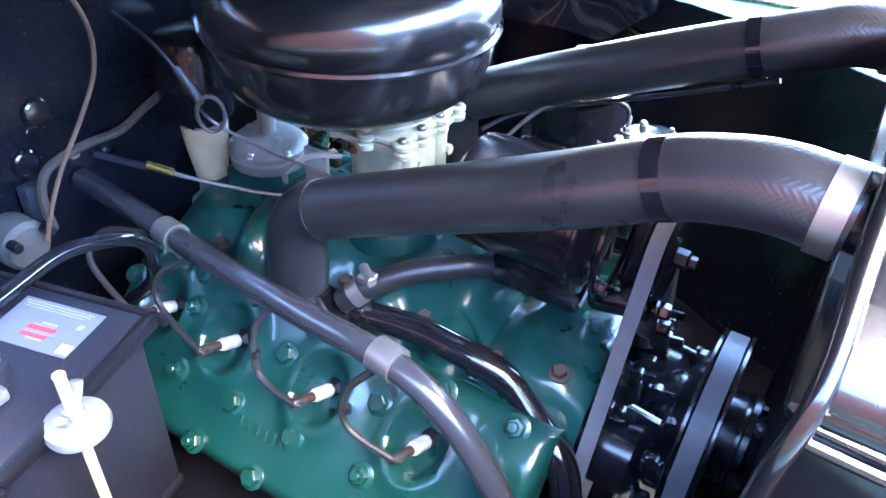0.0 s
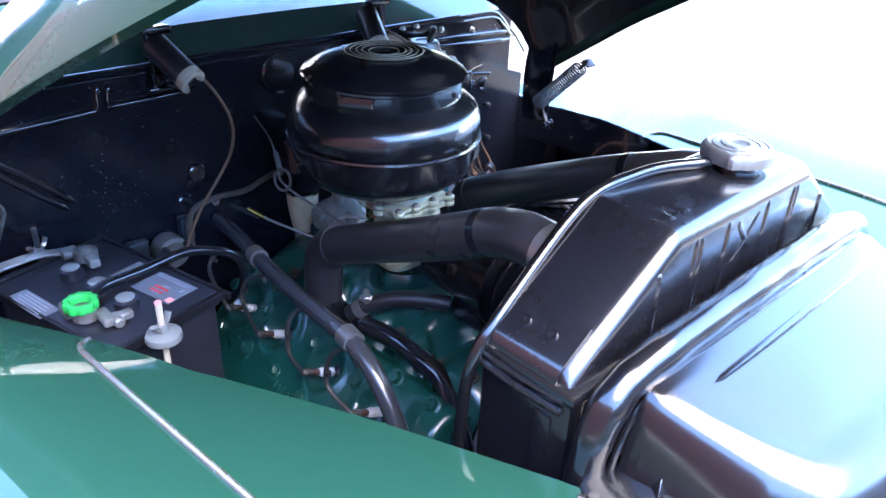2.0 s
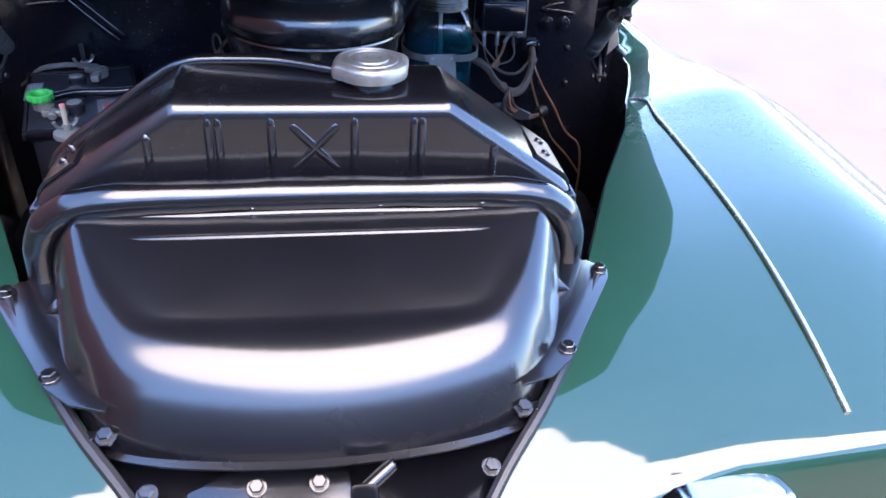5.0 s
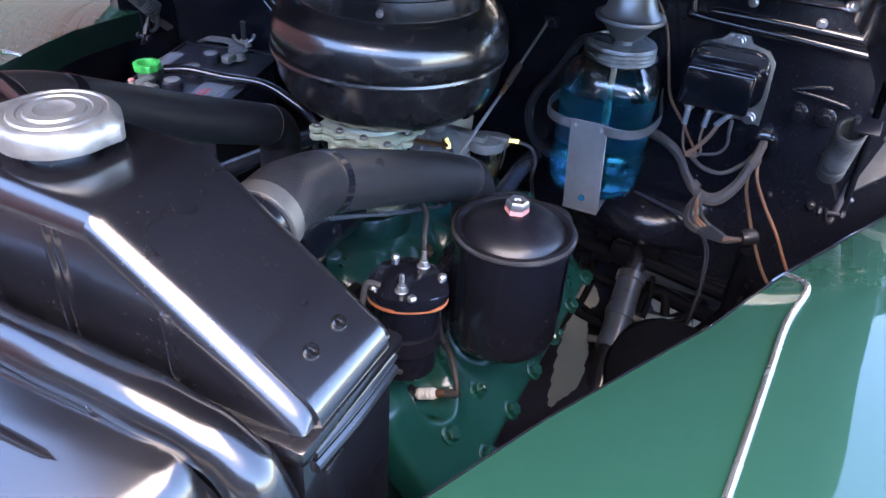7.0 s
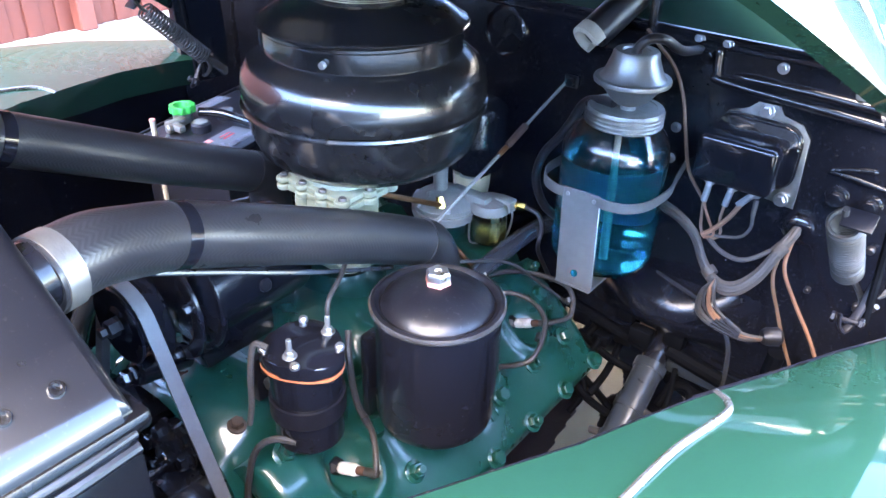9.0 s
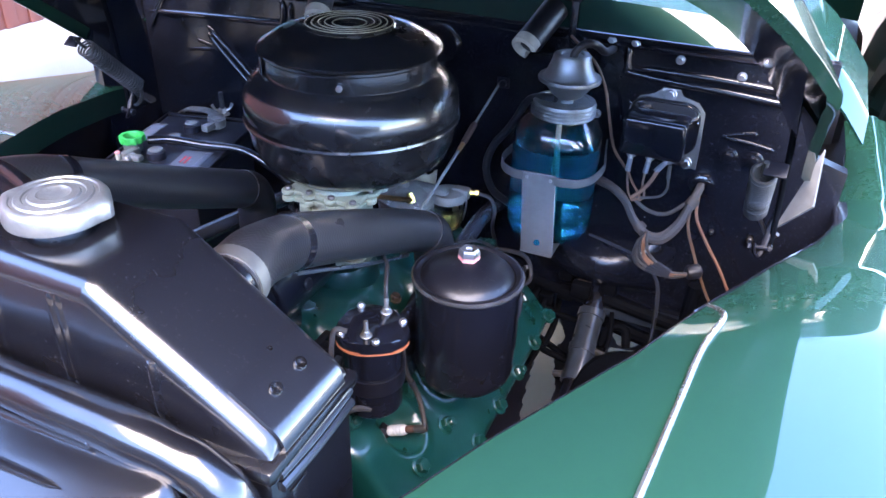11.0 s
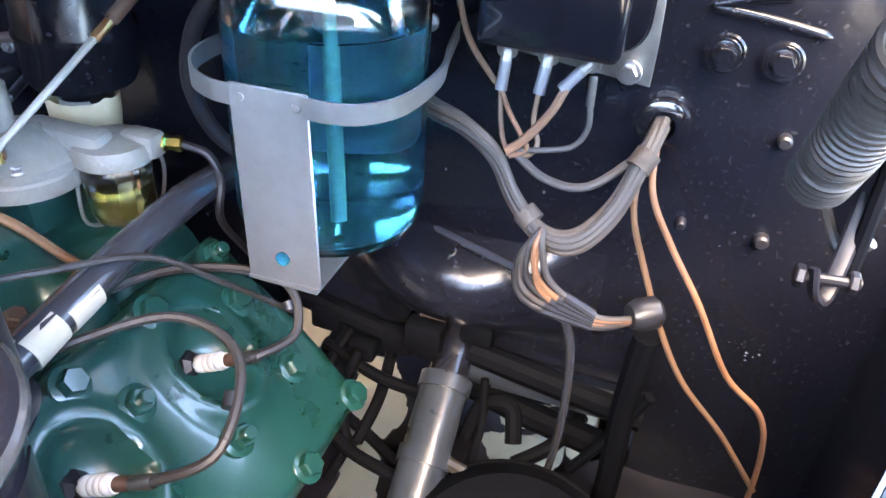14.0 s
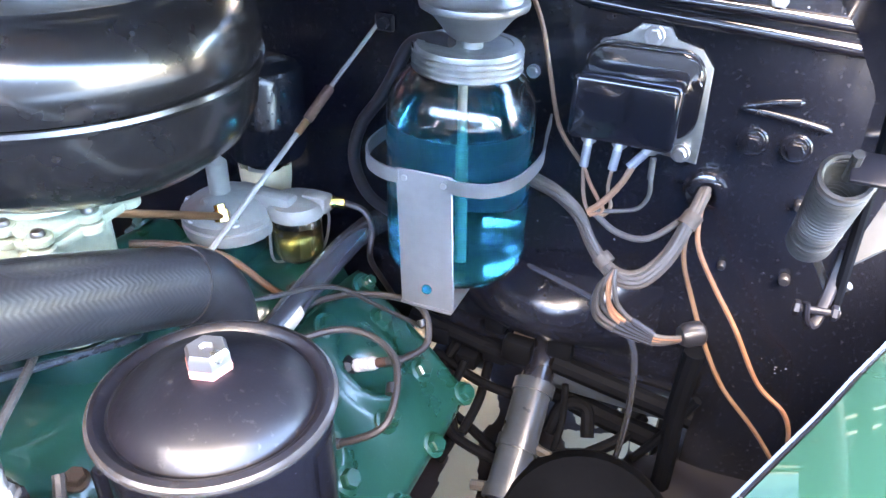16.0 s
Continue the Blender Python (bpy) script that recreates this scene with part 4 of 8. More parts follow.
prism(bm, [(-0.07, -0.05), (0.06, -0.05), (0.05, 0.05), (-0.02, 0.07), (-0.08, 0.04)], 0.006, aim((-0.03, -0.87, -0.148), (0, -0.35, 0.93)), 0.002)
part("latch_plate", bm, M_PLATE, latch)
for s in (-1, 1):
    bm = bmesh.new()
    tube(bm, [(s * 0.298, -0.62, -0.074), (s * 0.255, -0.70, -0.079), (s * 0.197, -0.79, -0.092), (s * 0.14, -0.86, -0.115), (s * 0.10, -0.925, -0.144), (s * 0.098, -0.99, -0.17)], 0.0055, 8, 6)
    part("edge_welt", bm, M_RUBBER, latch, "black rubber welt along the fender")
for s in (-1, 1):
    for x, y, z in ((0.172, -0.80, -0.094), (0.135, -0.848, -0.110), (0.072, -0.935, -0.143)):
        piece("panel_bolt", fb, aim((s * x, y, z), (0, -0.25, 1)), latch)
for x, y in ((-0.075, -0.86), (-0.055, -0.835), (-0.005, -0.835), (0.0, -0.915), (-0.06, -0.915)):
    piece("panel_bolt", fb, aim((x, y, -0.141 + (y + 0.87) * 0.37), (0, -0.35, 0.93)), latch)

# ribbed chrome parking lamps on the nose
for s in (1, -1):
    lamp = thing("parking_lamp", "ribbed chrome parking lamp on the green nose", "lamp", (s * 0.325, -0.90, -0.17), "parking lamps")
    LM = aim((s * 0.325, -0.890, -0.150), (s * 0.05, -1, 0.18))
    bm = bmesh.new()
    n = 72
    rows = []
    for r, z in ((1.0, -0.02), (1.0, 0.014), (0.97, 0.019), (0.92, 0.021), (0.80, 0.0225), (0.55, 0.024), (0.25, 0.0245)):
        ring = []
        for i in range(n):
            a = 2 * math.pi * i / n
            cx, cy = math.copysign(abs(math.cos(a)) ** 0.55, math.cos(a)), math.copysign(abs(math.sin(a)) ** 0.55, math.sin(a))
            x = 0.066 * r * cx
            rib = 0.0009 * math.cos(x * 2 * math.pi / 0.011) if 0.5 < r < 1.0 or r == 1.0 and z > 0 else 0.0
            ring.append(bm.verts.new(LM @ Vector((x, (0.041 * r + rib) * cy, z + rib))))
        rows.append(ring)
    for a, b in zip(rows, rows[1:]):
        for i in range(n):
            bm.faces.new((a[i], a[(i + 1) % n], b[(i + 1) % n], b[i]))
    bm.faces.new(rows[-1])
    bz = part("bezel", bm, M_CHROME, lamp)
    bm = bmesh.new()
    prism(bm, round_rect(0.142, 0.092, 0.03, 5), 0.006, LM @ pose(0, 0, -0.018), 0.002)
    part("gasket", bm, M_RUBBER, lamp)

# ---- air cleaner ----
ac = thing("air_cleaner", "large glossy black oil bath air cleaner with a ringed lid", "air cleaner", (0, 0, -0.10))
bm = bmesh.new()
lathe(bm, [(0, -0.076), (0.085, -0.076), (0.112, -0.070), (0.130, -0.055), (0.139, -0.035), (0.1425, -0.012), (0.1435, -0.006), (0.1475, -0.005), (0.1485, -0.002), (0.1475, 0.001), (0.144, 0.001)], 72)
part("oil_pan", bm, M_CLEANER, ac, "black lower oil pan with a rolled seam")
bm = bmesh.new()
lathe(bm, [(0.1435, 0.0015), (0.1455, 0.006), (0.1465, 0.018), (0.144, 0.034), (0.137, 0.047), (0.126, 0.056), (0.1165, 0.060), (0.108, 0.062)], 72)
part("drum", bm, M_CLEANER, ac, "black rounded drum")
bm = bmesh.new()
lathe(bm, [(0.1135, 0.058), (0.1150, 0.0585), (0.1155, 0.062), (0.1150, 0.082), (0.1165, 0.084), (0.1165, 0.087), (0.1135, 0.087)], 72)
box(bm, (0.0, 0.0, 0.0), (0.05, 0.0035, 0.024), 0.001, Matrix.Rotation(radians(-58), 4, "Z") @ Matrix.Translation((0, -0.1165, 0.071)))
band = part("clamp_band", bm, M_CLEANER, ac, "black clamp band below the lid")
bm = bmesh.new()
rod(bm, (0.045, -0.107, 0.071), (0.0475, -0.1125, 0.071), 0.004, 12, 0.001)
part("screw", bm, M_ZINC, band)
bm = bmesh.new()
prof = [(0.108, 0.0875), (0.1185, 0.0885), (0.1215, 0.0895), (0.1225, 0.0918), (0.1210, 0.0938), (0.118, 0.0945), (0.108, 0.1025), (0.092, 0.1105), (0.075, 0.1155), (0.064, 0.1175)]
for r in (0.060, 0.0515, 0.043, 0.0345):
    prof += [(r, 0.1175), (r - 0.0012, 0.1198), (r - 0.0024, 0.1208), (r - 0.0036, 0.1206), (r - 0.0052, 0.1180)]
prof += [(0.026, 0.1168), (0.0245, 0.1190), (0.022, 0.1196), (0.0195, 0.1188), (0.018, 0.1166),  (0.012, 0.1160), (0.008, 0.118), (0.004, 0.1185), (0, 0.1186)]
lathe(bm, prof, 72)
lid_ = part("lid", bm, M_CLEANER, ac, "domed black lid with concentric rings")
# thin pale rings paint the highlights along the lid's ridges
for r in (0.0576, 0.0491, 0.0406, 0.0321, 0.0222):
    bm = bmesh.new()
    tube(bm, [(r * math.cos(2 * math.pi * i / 40), r * math.sin(2 * math.pi * i / 40), 0.1206 if r > 0.03 else 0.1194) for i in range(40)], 0.0008, 6, 1, closed=True)
    part("ring", bm, M_TANRING, lid_, "pale raised ring with its highlight put into the colour")

# ---- carburetor ----
carb = thing("carburetor", "pale cast two-barrel carburetor below the air cleaner", "carburetor", (0, -0.06, -0.19))
SCREWS = [(x, y) for x in (-0.050, -0.017, 0.017, 0.050) for y in (-0.095, -0.014)] + [(-0.054, -0.055), (0.054, -0.055)]


def lobed(z, h, grow):
    """A cast flange with a round lobe at each screw."""
    bm = bmesh.new()
    prism(bm, round_rect(0.108 + grow, 0.084 + grow, 0.014, 4), h, pose(0, -0.0545, z), h * 0.2)
    for x, y in SCREWS:
        rod(bm, (x, y, z + 0.0004), (x, y, z + h + 0.0006), 0.0096, 14, 0.0015)
    return bm


part("cover_flange", lobed(-0.0965, 0.0065, 0.0), M_CARB, carb)
part("bowl_flange", lobed(-0.1065, 0.0075, 0.002), M_CARB, carb)
bm = bmesh.new()
lathe(bm, [(0.046, -0.092), (0.044, -0.084), (0.040, -0.080), (0.040, -0.07), (0, -0.07)], 28, pose(0, -0.045, 0))
part("air_horn", bm, M_CARB, carb)
bm = bmesh.new()
prism(bm, round_rect(0.092, 0.070, 0.018, 5), 0.052, pose(0, -0.055, -0.158), 0.004)
for x in (-0.028, 0.028):
    rod(bm, (x, -0.086, -0.156), (x, -0.086, -0.110), 0.0105, 16, 0.003)
rod(bm, (0.044, -0.055, -0.150), (0.058, -0.055, -0.150), 0.011, 16, 0.002)
part("bowl", bm, M_CARB, carb)
bm = bmesh.new()
lathe(bm, [(0.036, -0.185), (0.036, -0.155)], 28, pose(-0.012, -0.055, 0))
lathe(bm, [(0.030, -0.185), (0.030, -0.155)], 28, pose(0.018, -0.055, 0))
part("throttle_body", bm, M_CAST, carb)
bm = bmesh.new()
prism(bm, round_rect(0.112, 0.082, 0.02, 5), 0.010, pose(0, -0.055, -0.194), 0.002)
part("base_flange", bm, M_CARB, carb)
cs = mesh_of(lathe(bmesh.new(), [(0, 0.0030), (0.0012, 0.0030), (0.0014, 0.0040), (0.0038, 0.0040), (0.0048, 0.0028), (0.0050, 0)], 12), "cover_screw", M_STEEL)
for x, y in SCREWS:
    piece("cover_screw", cs, pose(x, y, -0.0896), carb)
for x, y, z in ((-0.020, -0.088, -0.128), (0.034, -0.088, -0.135), (0.04, -0.086, -0.168)):
    bm = bmesh.new()
    rod(bm, (x, y, z), (x, y - 0.012, z), 0.0062, 6, 0.001)
    part("plug", bm, M_CARB, carb)
bm = bmesh.new()
tube(bm, [(-0.05, -0.02, -0.13), (-0.075, 0.0, -0.125), (-0.08, 0.03, -0.15), (-0.062, 0.05, -0.18)], 0.003, 8, 6)
box(bm, (-0.06, 0.005, -0.15), (0.006, 0.03, 0.05), 0.002)
part("choke_linkage", bm, M_CAST, carb)

# ---- fuel pump ----
fp = thing("fuel_pump", "cast fuel pump with a glass sediment bowl holding yellow fuel", "fuel pump", (0.02, 0.155, -0.27))
bm = bmesh.new()
lathe(bm, [(0, -0.225), (0.03, -0.225), (0.046, -0.218), (0.048, -0.210), (0.048, -0.205), (0.046, -0.203), (0.048, -0.201), (0.048, -0.195), (0.04, -0.188), (0.026, -0.180), (0.015, -0.176), (0, -0.176)], 32, pose(0.012, 0.145, 0))
rod(bm, (0.008, 0.14, -0.19), (0.008, 0.14, -0.138), 0.0105, 16, 0.006)
part("pump_casting", bm, M_CAST, fp, "grey cast pump body")
bm = bmesh.new()
box(bm, (0.045, 0.162, -0.187), (0.07, 0.022, 0.022), 0.006)
box(bm, (0.093, 0.185, -0.190), (0.03, 0.02, 0.02), 0.005)
rod(bm, (0.0, 0.118, -0.188), (0.03, 0.16, -0.185), 0.010, 12, 0.004)
lathe(bm, [(0, -0.2), (0.029, -0.2), (0.030, -0.193), (0.027, -0.186), (0, -0.182)], 28, pose(0.075, 0.172, 0))
part("bowl_cover", bm, M_CAST, fp, "grey cast cover over the glass bowl")
ps = mesh_of(hex_bolt(0.0042, 0.004), "pump_screw", M_ZINC)
for i in range(6):
    a = radians(60 * i + 15)
    piece("pump_screw", ps, pose(0.012 + 0.042 * math.cos(a), 0.145 + 0.042 * math.sin(a), -0.195), fp)
bm = bmesh.new()
lathe(bm, [(0.0262, -0.1965), (0.0262, -0.240), (0.022, -0.2495), (0, -0.2505), (0, -0.2485), (0.021, -0.2475), (0.0244, -0.239), (0.0244, -0.1965)], 28, pose(0.075, 0.172, 0))
part("glass_bowl", bm, M_GLASS, fp, "clear glass sediment bowl")
bm = bmesh.new()
lathe(bm, [(0, -0.2185), (0.0241, -0.2185), (0.0241, -0.239), (0.0208, -0.2470), (0, -0.2480)], 28, pose(0.075, 0.172, 0))
part("fuel", bm, M_FUEL, fp, "yellow fuel")
bm = bmesh.new()
tube(bm, [(0.055, 0.155, -0.188), (0.056, 0.150, -0.215), (0.060, 0.148, -0.250), (0.075, 0.172, -0.2535), (0.092, 0.190, -0.250), (0.099, 0.196, -0.215), (0.096, 0.19, -0.188)], 0.0016, 6, 5)
part("bail_wire", bm, M_ZINC, fp)
bm = bmesh.new()
lathe(bm, [(0, 0), (0.007, 0), (0.007, 0.008), (0.0055, 0.009), (0.0055, 0.014), (0.0065, 0.0145), (0.0065, 0.02), (0.004, 0.021), (0, 0.021)], 6, aim((0.101, 0.190, -0.190), (1, 0.25, 0.03)))
part("brass_fitting", bm, M_BRASS, fp, "hexagonal brass fitting")
bm = bmesh.new()
box(bm, (0.0, 0.16, -0.262), (0.05, 0.06, 0.075), 0.01)
part("pump_stand", bm, M_ENGINE, fp)

fl = thing("fuel_line", "black rubber fuel line from the brass fitting", "fuel line", (0.16, 0.2, -0.3))
bm = bmesh.new()
tube(bm, [(0.120, 0.195, -0.190), (0.140, 0.198, -0.196), (0.150, 0.196, -0.215), (0.150, 0.19, -0.245), (0.147, 0.22, -0.29), (0.14, 0.26, -0.34)], 0.0032, 8, 6)
part("line", bm, M_RUBBER, fl)
cl = thing("copper_fuel_pipe", "bent copper pipe from fuel pump to carburetor", "fuel pipe", (0.05, 0.0, -0.15))
bm = bmesh.new()
tube(bm, [(-0.048, -0.034, -0.120), (-0.02, -0.020, -0.123), (0.010, -0.003, -0.128), (0.028, 0.045, -0.150), (0.043, 0.096, -0.174), (0.040, 0.108, -0.178)], 0.0038, 10, 6)
part("pipe", bm, M_COPPER, cl)
bm = bmesh.new()
lathe(bm, [(0, 0), (0.0075, 0), (0.0075, 0.010), (0.0055, 0.011), (0.0055, 0.016), (0, 0.016)], 6, aim((0.043, 0.098, -0.180), (-0.3, 0.2, 0.9)))
part("elbow_fitting", bm, M_BRASS, cl, "tarnished brass elbow")

# ---- oil filler tube ----
of = thing("oil_filler", "tall gloss black breather can on a neck with torn cream tape", "oil filler", (-0.005, 0.235, -0.28))
bm = bmesh.new()
lathe(bm, [(0, -0.070), (0.026, -0.071), (0.040, -0.077), (0.0445, -0.086), (0.0450, -0.128), (0.0465, -0.131), (0.0465, -0.135), (0.0450, -0.138), (0.0445, -0.168), (0.041, -0.176), (0.026, -0.179), (0.0215, -0.186), (0.021, -0.192), (0, -0.192)], 40, pose(-0.004, 0.240, 0))
part("cap", bm, M_FIREWALL, of, "gloss black breather can with a rolled seam")
bm = bmesh.new()
lathe(bm, [(0.0275, -0.192), (0.0295, -0.186), (0.0285, -0.205), (0.0245, -0.235), (0.0205, -0.262)], 28, pose(-0.005, 0.235, 0))
for v in bm.verts:
    if v.co.z > -0.195:
        v.co.z += 0.006 * noise.noise(Vector((v.co.x * 90, v.co.y * 90, 3)))
part("tape", bm, M_CREAM, of, "torn cream tape")
bm = bmesh.new()
lathe(bm, [(0.0190, -0.188), (0.0190, -0.235), (0.0175, -0.26), (0.020, -0.30), (0.032, -0.302), (0.032, -0.312)], 28, pose(-0.005, 0.235, 0))
part("neck", bm, M_CAST, of)

# ---- oil filter ----
oc = thing("oil_filter", "black painted oil filter canister with a pinkish hexagonal top bolt", "oil filter", (0.24, -0.155, -0.26))
P = pose(0.24, -0.155, 0)
bm = bmesh.new()
lathe(bm, [(0, -0.262), (0.040, -0.262), (0.054, -0.258), (0.0605, -0.250), (0.0625, -0.241), (0.0625, -0.118), (0.0605, -0.116), (0.0605, -0.112)], 56, P)
part("canister", bm, M_SATIN, oc, "satin black canister")
bm = bmesh.new()
lathe(bm, [(0.0600, -0.1165), (0.0650, -0.1160), (0.0666, -0.1125), (0.0655, -0.1085), (0.0625, -0.1072), (0.0600, -0.1085), (0.0575, -0.1120), (0.0560, -0.1120), (0.0530, -0.1075), (0.0450, -0.1005), (0.0300, -0.0935), (0.0150, -0.0890), (0, -0.0885)], 56, P)
part("lid", bm, M_TEXT, oc, "domed black lid with worn crackle paint")
# separate pale ring paints the glint along the rolled rim
bm = bmesh.new()
tube(bm, [(0.24 + 0.0648 * math.cos(2 * math.pi * i / 48), -0.155 + 0.0648 * math.sin(2 * math.pi * i / 48), -0.1118) for i in range(48)], 0.0034, 10, 1, closed=True)
part("rolled_rim", bm, M_RIM, oc, "shiny rolled rim, its highlight put into a paler steel")
bm = bmesh.new()
lathe(bm, [(0, -0.0895), (0.0125, -0.0895), (0.0125, -0.0782), (0.0105, -0.0752), (0.004, -0.0752), (0.003, -0.0775), (0, -0.0775)], 6, P @ Matrix.Rotation(0.3, 4, "Z"))
part("top_bolt", bm, M_ZINC, oc, "zinc bolt with worn pink paint")
bm = bmesh.new()
lathe(bm, [(0.0129, -0.0893), (0.0131, -0.0850), (0.0127, -0.0838)], 6, P @ Matrix.Rotation(0.3, 4, "Z"))
part("paint_ring", bm, M_PINK, oc)
bm = bmesh.new()
lathe(bm, [(0, 0), (0.011, 0), (0.011, -0.010), (0.0085, -0.012), (0.006, -0.013), (0.006, -0.02), (0, -0.02)], 6, pose(0.248, -0.150, -0.261))
part("drain_plug", bm, M_DARK, oc)
bm = bmesh.new()
box(bm, (0.17, -0.155, -0.225), (0.012, 0.07, 0.11), 0.004)
part("bracket", bm, M_SATIN, oc)
bm = bmesh.new()
lathe(bm, [(0.0628, -0.13), (0.0640, -0.13), (0.0640, -0.205), (0.0628, -0.205)], 56, P, 0.12)
part("clamp_strap", bm, M_SATIN, oc)

# ---- ignition coil ----
co = thing("ignition_coil", "black canister ignition coil with orange gasket and two terminals", "ignition coil", (0.172, -0.272, -0.24))
C0 = pose(0.172, -0.270, 0)
bm = bmesh.new()
lathe(bm, [(0, -0.245), (0.028, -0.245), (0.034, -0.238), (0.0345, -0.146), (0, -0.146)], 40, C0)
part("can", bm, M_SATIN, co)
diamond = [(0.047 * math.cos(a) * (1 + 0.10 * math.cos(3 * a)), 0.044 * math.sin(a) * (1 + 0.06 * math.cos(3 * a))) for a in (2 * math.pi * i / 36 for i in range(36))]
bm = bmesh.new()
prism(bm, diamond, 0.0025, C0 @ pose(0, 0, -0.146) @ Matrix.Diagonal((0.86, 0.86, 1, 1)))
part("gasket", bm, M_GASKET, co, "orange gasket")
bm = bmesh.new()
prism(bm, [(x * 0.86, y * 0.86) for x, y in diamond], 0.014, C0 @ pose(0, 0, -0.1435), 0.003)
part("cap", bm, M_GLOSS, co, "gloss black bakelite cap")
tb = mesh_of(hex_bolt(0.0050, 0.005, True, 0.012), "terminal", M_CLAMP)
for x, y in ((0.176, -0.242), (0.176, -0.290)):
    piece("terminal", tb, pose(x, y, -0.130), co)
sb = mesh_of(lathe(bmesh.new(), [(0, 0), (0.0045, 0), (0.0045, 0.003), (0.003, 0.005), (0, 0.0052)], 14), "cap_screw", M_ZINC)
for x, y in ((0.192, -0.298), (0.150, -0.300), (0.202, -0.252), (0.145, -0.245)):
    piece("cap_screw", sb, pose(x, y, -0.1295), co)

bm = bmesh.new()
lathe(bm, [(0.0346, -0.205), (0.0372, -0.205), (0.0372, -0.185), (0.0346, -0.185)], 40, C0)
box(bm, (0.118, -0.262, -0.196), (0.044, 0.016, 0.020), 0.003)
box(bm, (0.094, -0.256, -0.214), (0.012, 0.04, 0.056), 0.003)
part("mounting_strap", bm, M_DARK, co, "grimy black coil bracket")
bm = bmesh.new()
rod(bm, (0.128, -0.268, -0.196), (0.128, -0.284, -0.196), 0.0075, 6, 0.001)
part("strap_bolt", bm, M_STEEL, co)

# ---- generator ----
ge = thing("generator", "black cylindrical generator with belt pulley on top of the engine", "generator", (0, -0.22, -0.22))
GA = lambda y: aim((0, y, -0.142), (0, -1, 0))
bm = bmesh.new()
lathe(bm, [(0, -0.02), (0.045, -0.02), (0.056, -0.012), (0.057, 0.0), (0.057, 0.105), (0.0605, 0.107), (0.0605, 0.118), (0.056, 0.122), (0.030, 0.128), (0, 0.128)], 48, GA(-0.165))
part("body", bm, M_SATIN, ge, "satin black generator case")
bm = bmesh.new()
lathe(bm, [(0.0, 0.0), (0.048, 0.0), (0.052, 0.004), (0.046, 0.010), (0.038, 0.014), (0.036, 0.020), (0.041, 0.028), (0.0435, 0.031), (0.042, 0.033), (0.02, 0.030), (0.016, 0.034), (0.0, 0.034)], 40, GA(-0.325))
part("pulley", bm, M_SATIN, ge, "pressed black pulley with cooling rim")
bm = bmesh.new()
lathe(bm, [(0, 0.030), (0.0095, 0.030), (0.0095, 0.042), (0.006, 0.044), (0.006, 0.05), (0, 0.05)], 6, GA(-0.327))
part("pulley_nut", bm, M_DARK, ge)
bm = bmesh.new()
box(bm, (0, -0.235, -0.218), (0.045, 0.10, 0.040), 0.008)
part("cradle", bm, M_SATIN, ge)
for y, r in ((-0.278, 0.066), (-0.302, 0.0645)):
    bm = bmesh.new()
    lathe(bm, [(0.052, 0.0), (r, 0.0), (r + 0.0015, 0.0015), (r + 0.0015, 0.0045), (r, 0.006), (0.052, 0.006)], 48, GA(y))
    part("end_plate", bm, M_SATIN, ge, "black end plate with a raised rim")
gbm = mesh_of(hex_bolt(0.0055, 0.006), "through_bolt", M_SATIN)
for a in (20, 110, 200, 290):
    piece("through_bolt", gbm, aim((0.058 * math.cos(radians(a)), -0.309, -0.142 + 0.058 * math.sin(radians(a))), (0, -1, 0)), ge)
for p, q in (((-0.052, -0.22, -0.13), (-0.062, -0.22, -0.126)), ((0.054, -0.22, -0.14), (0.060, -0.22, -0.138))):
    bm = bmesh.new()
    rod(bm, p, q, 0.008, 12, 0.002)
    part("case_screw", bm, M_DARK, ge)

bm = bmesh.new()
tube(bm, [(0.129, -0.383, -0.013), (0.134, -0.31, -0.046), (0.142, -0.228, -0.083), (0.143, -0.125, -0.128), (0.12, -0.09, -0.15)], 0.0025, 8, 4)
part("stay_rod", bm, M_GREYPAINT, ge, "thin dull stay rod")

# ---- belts and pulleys ----
def belt_loop(bm, y, w, c0, r0, c1, r1, th=0.004):
    """A flat-backed belt round two pulleys in the plane of constant y."""
    (x0, z0), (x1, z1) = c0, c1
    d = Vector((x1 - x0, z1 - z0))
    ang = math.atan2(d.y, d.x)
    off = math.acos(max(-1, min(1, (r0 - r1) / d.length)))
    pts = []
    for k in range(17):
        a = ang + off + (2 * math.pi - 2 * off) * k / 16
        pts.append((x0 + r0 * math.cos(a), z0 + r0 * math.sin(a), math.cos(a), math.sin(a)))
    for k in range(17):
        a = ang - off + 2 * off * k / 16
        pts.append((x1 + r1 * math.cos(a), z1 + r1 * math.sin(a), math.cos(a), math.sin(a)))
    rings = []
    for x, z, nx, nz in pts:
        rings.append([bm.verts.new((x + nx * t, y + s * w / 2 * (1 if t > 0 else 0.7), z + nz * t)) for s, t in ((-1, th), (1, th), (1, -th), (-1, -th))])
    for i in range(len(rings)):
        a, b = rings[i], rings[(i + 1) % len(rings)]
        for j in range(4):
            bm.faces.new((a[j], a[(j + 1) % 4], b[(j + 1) % 4], b[j]))
    return bm


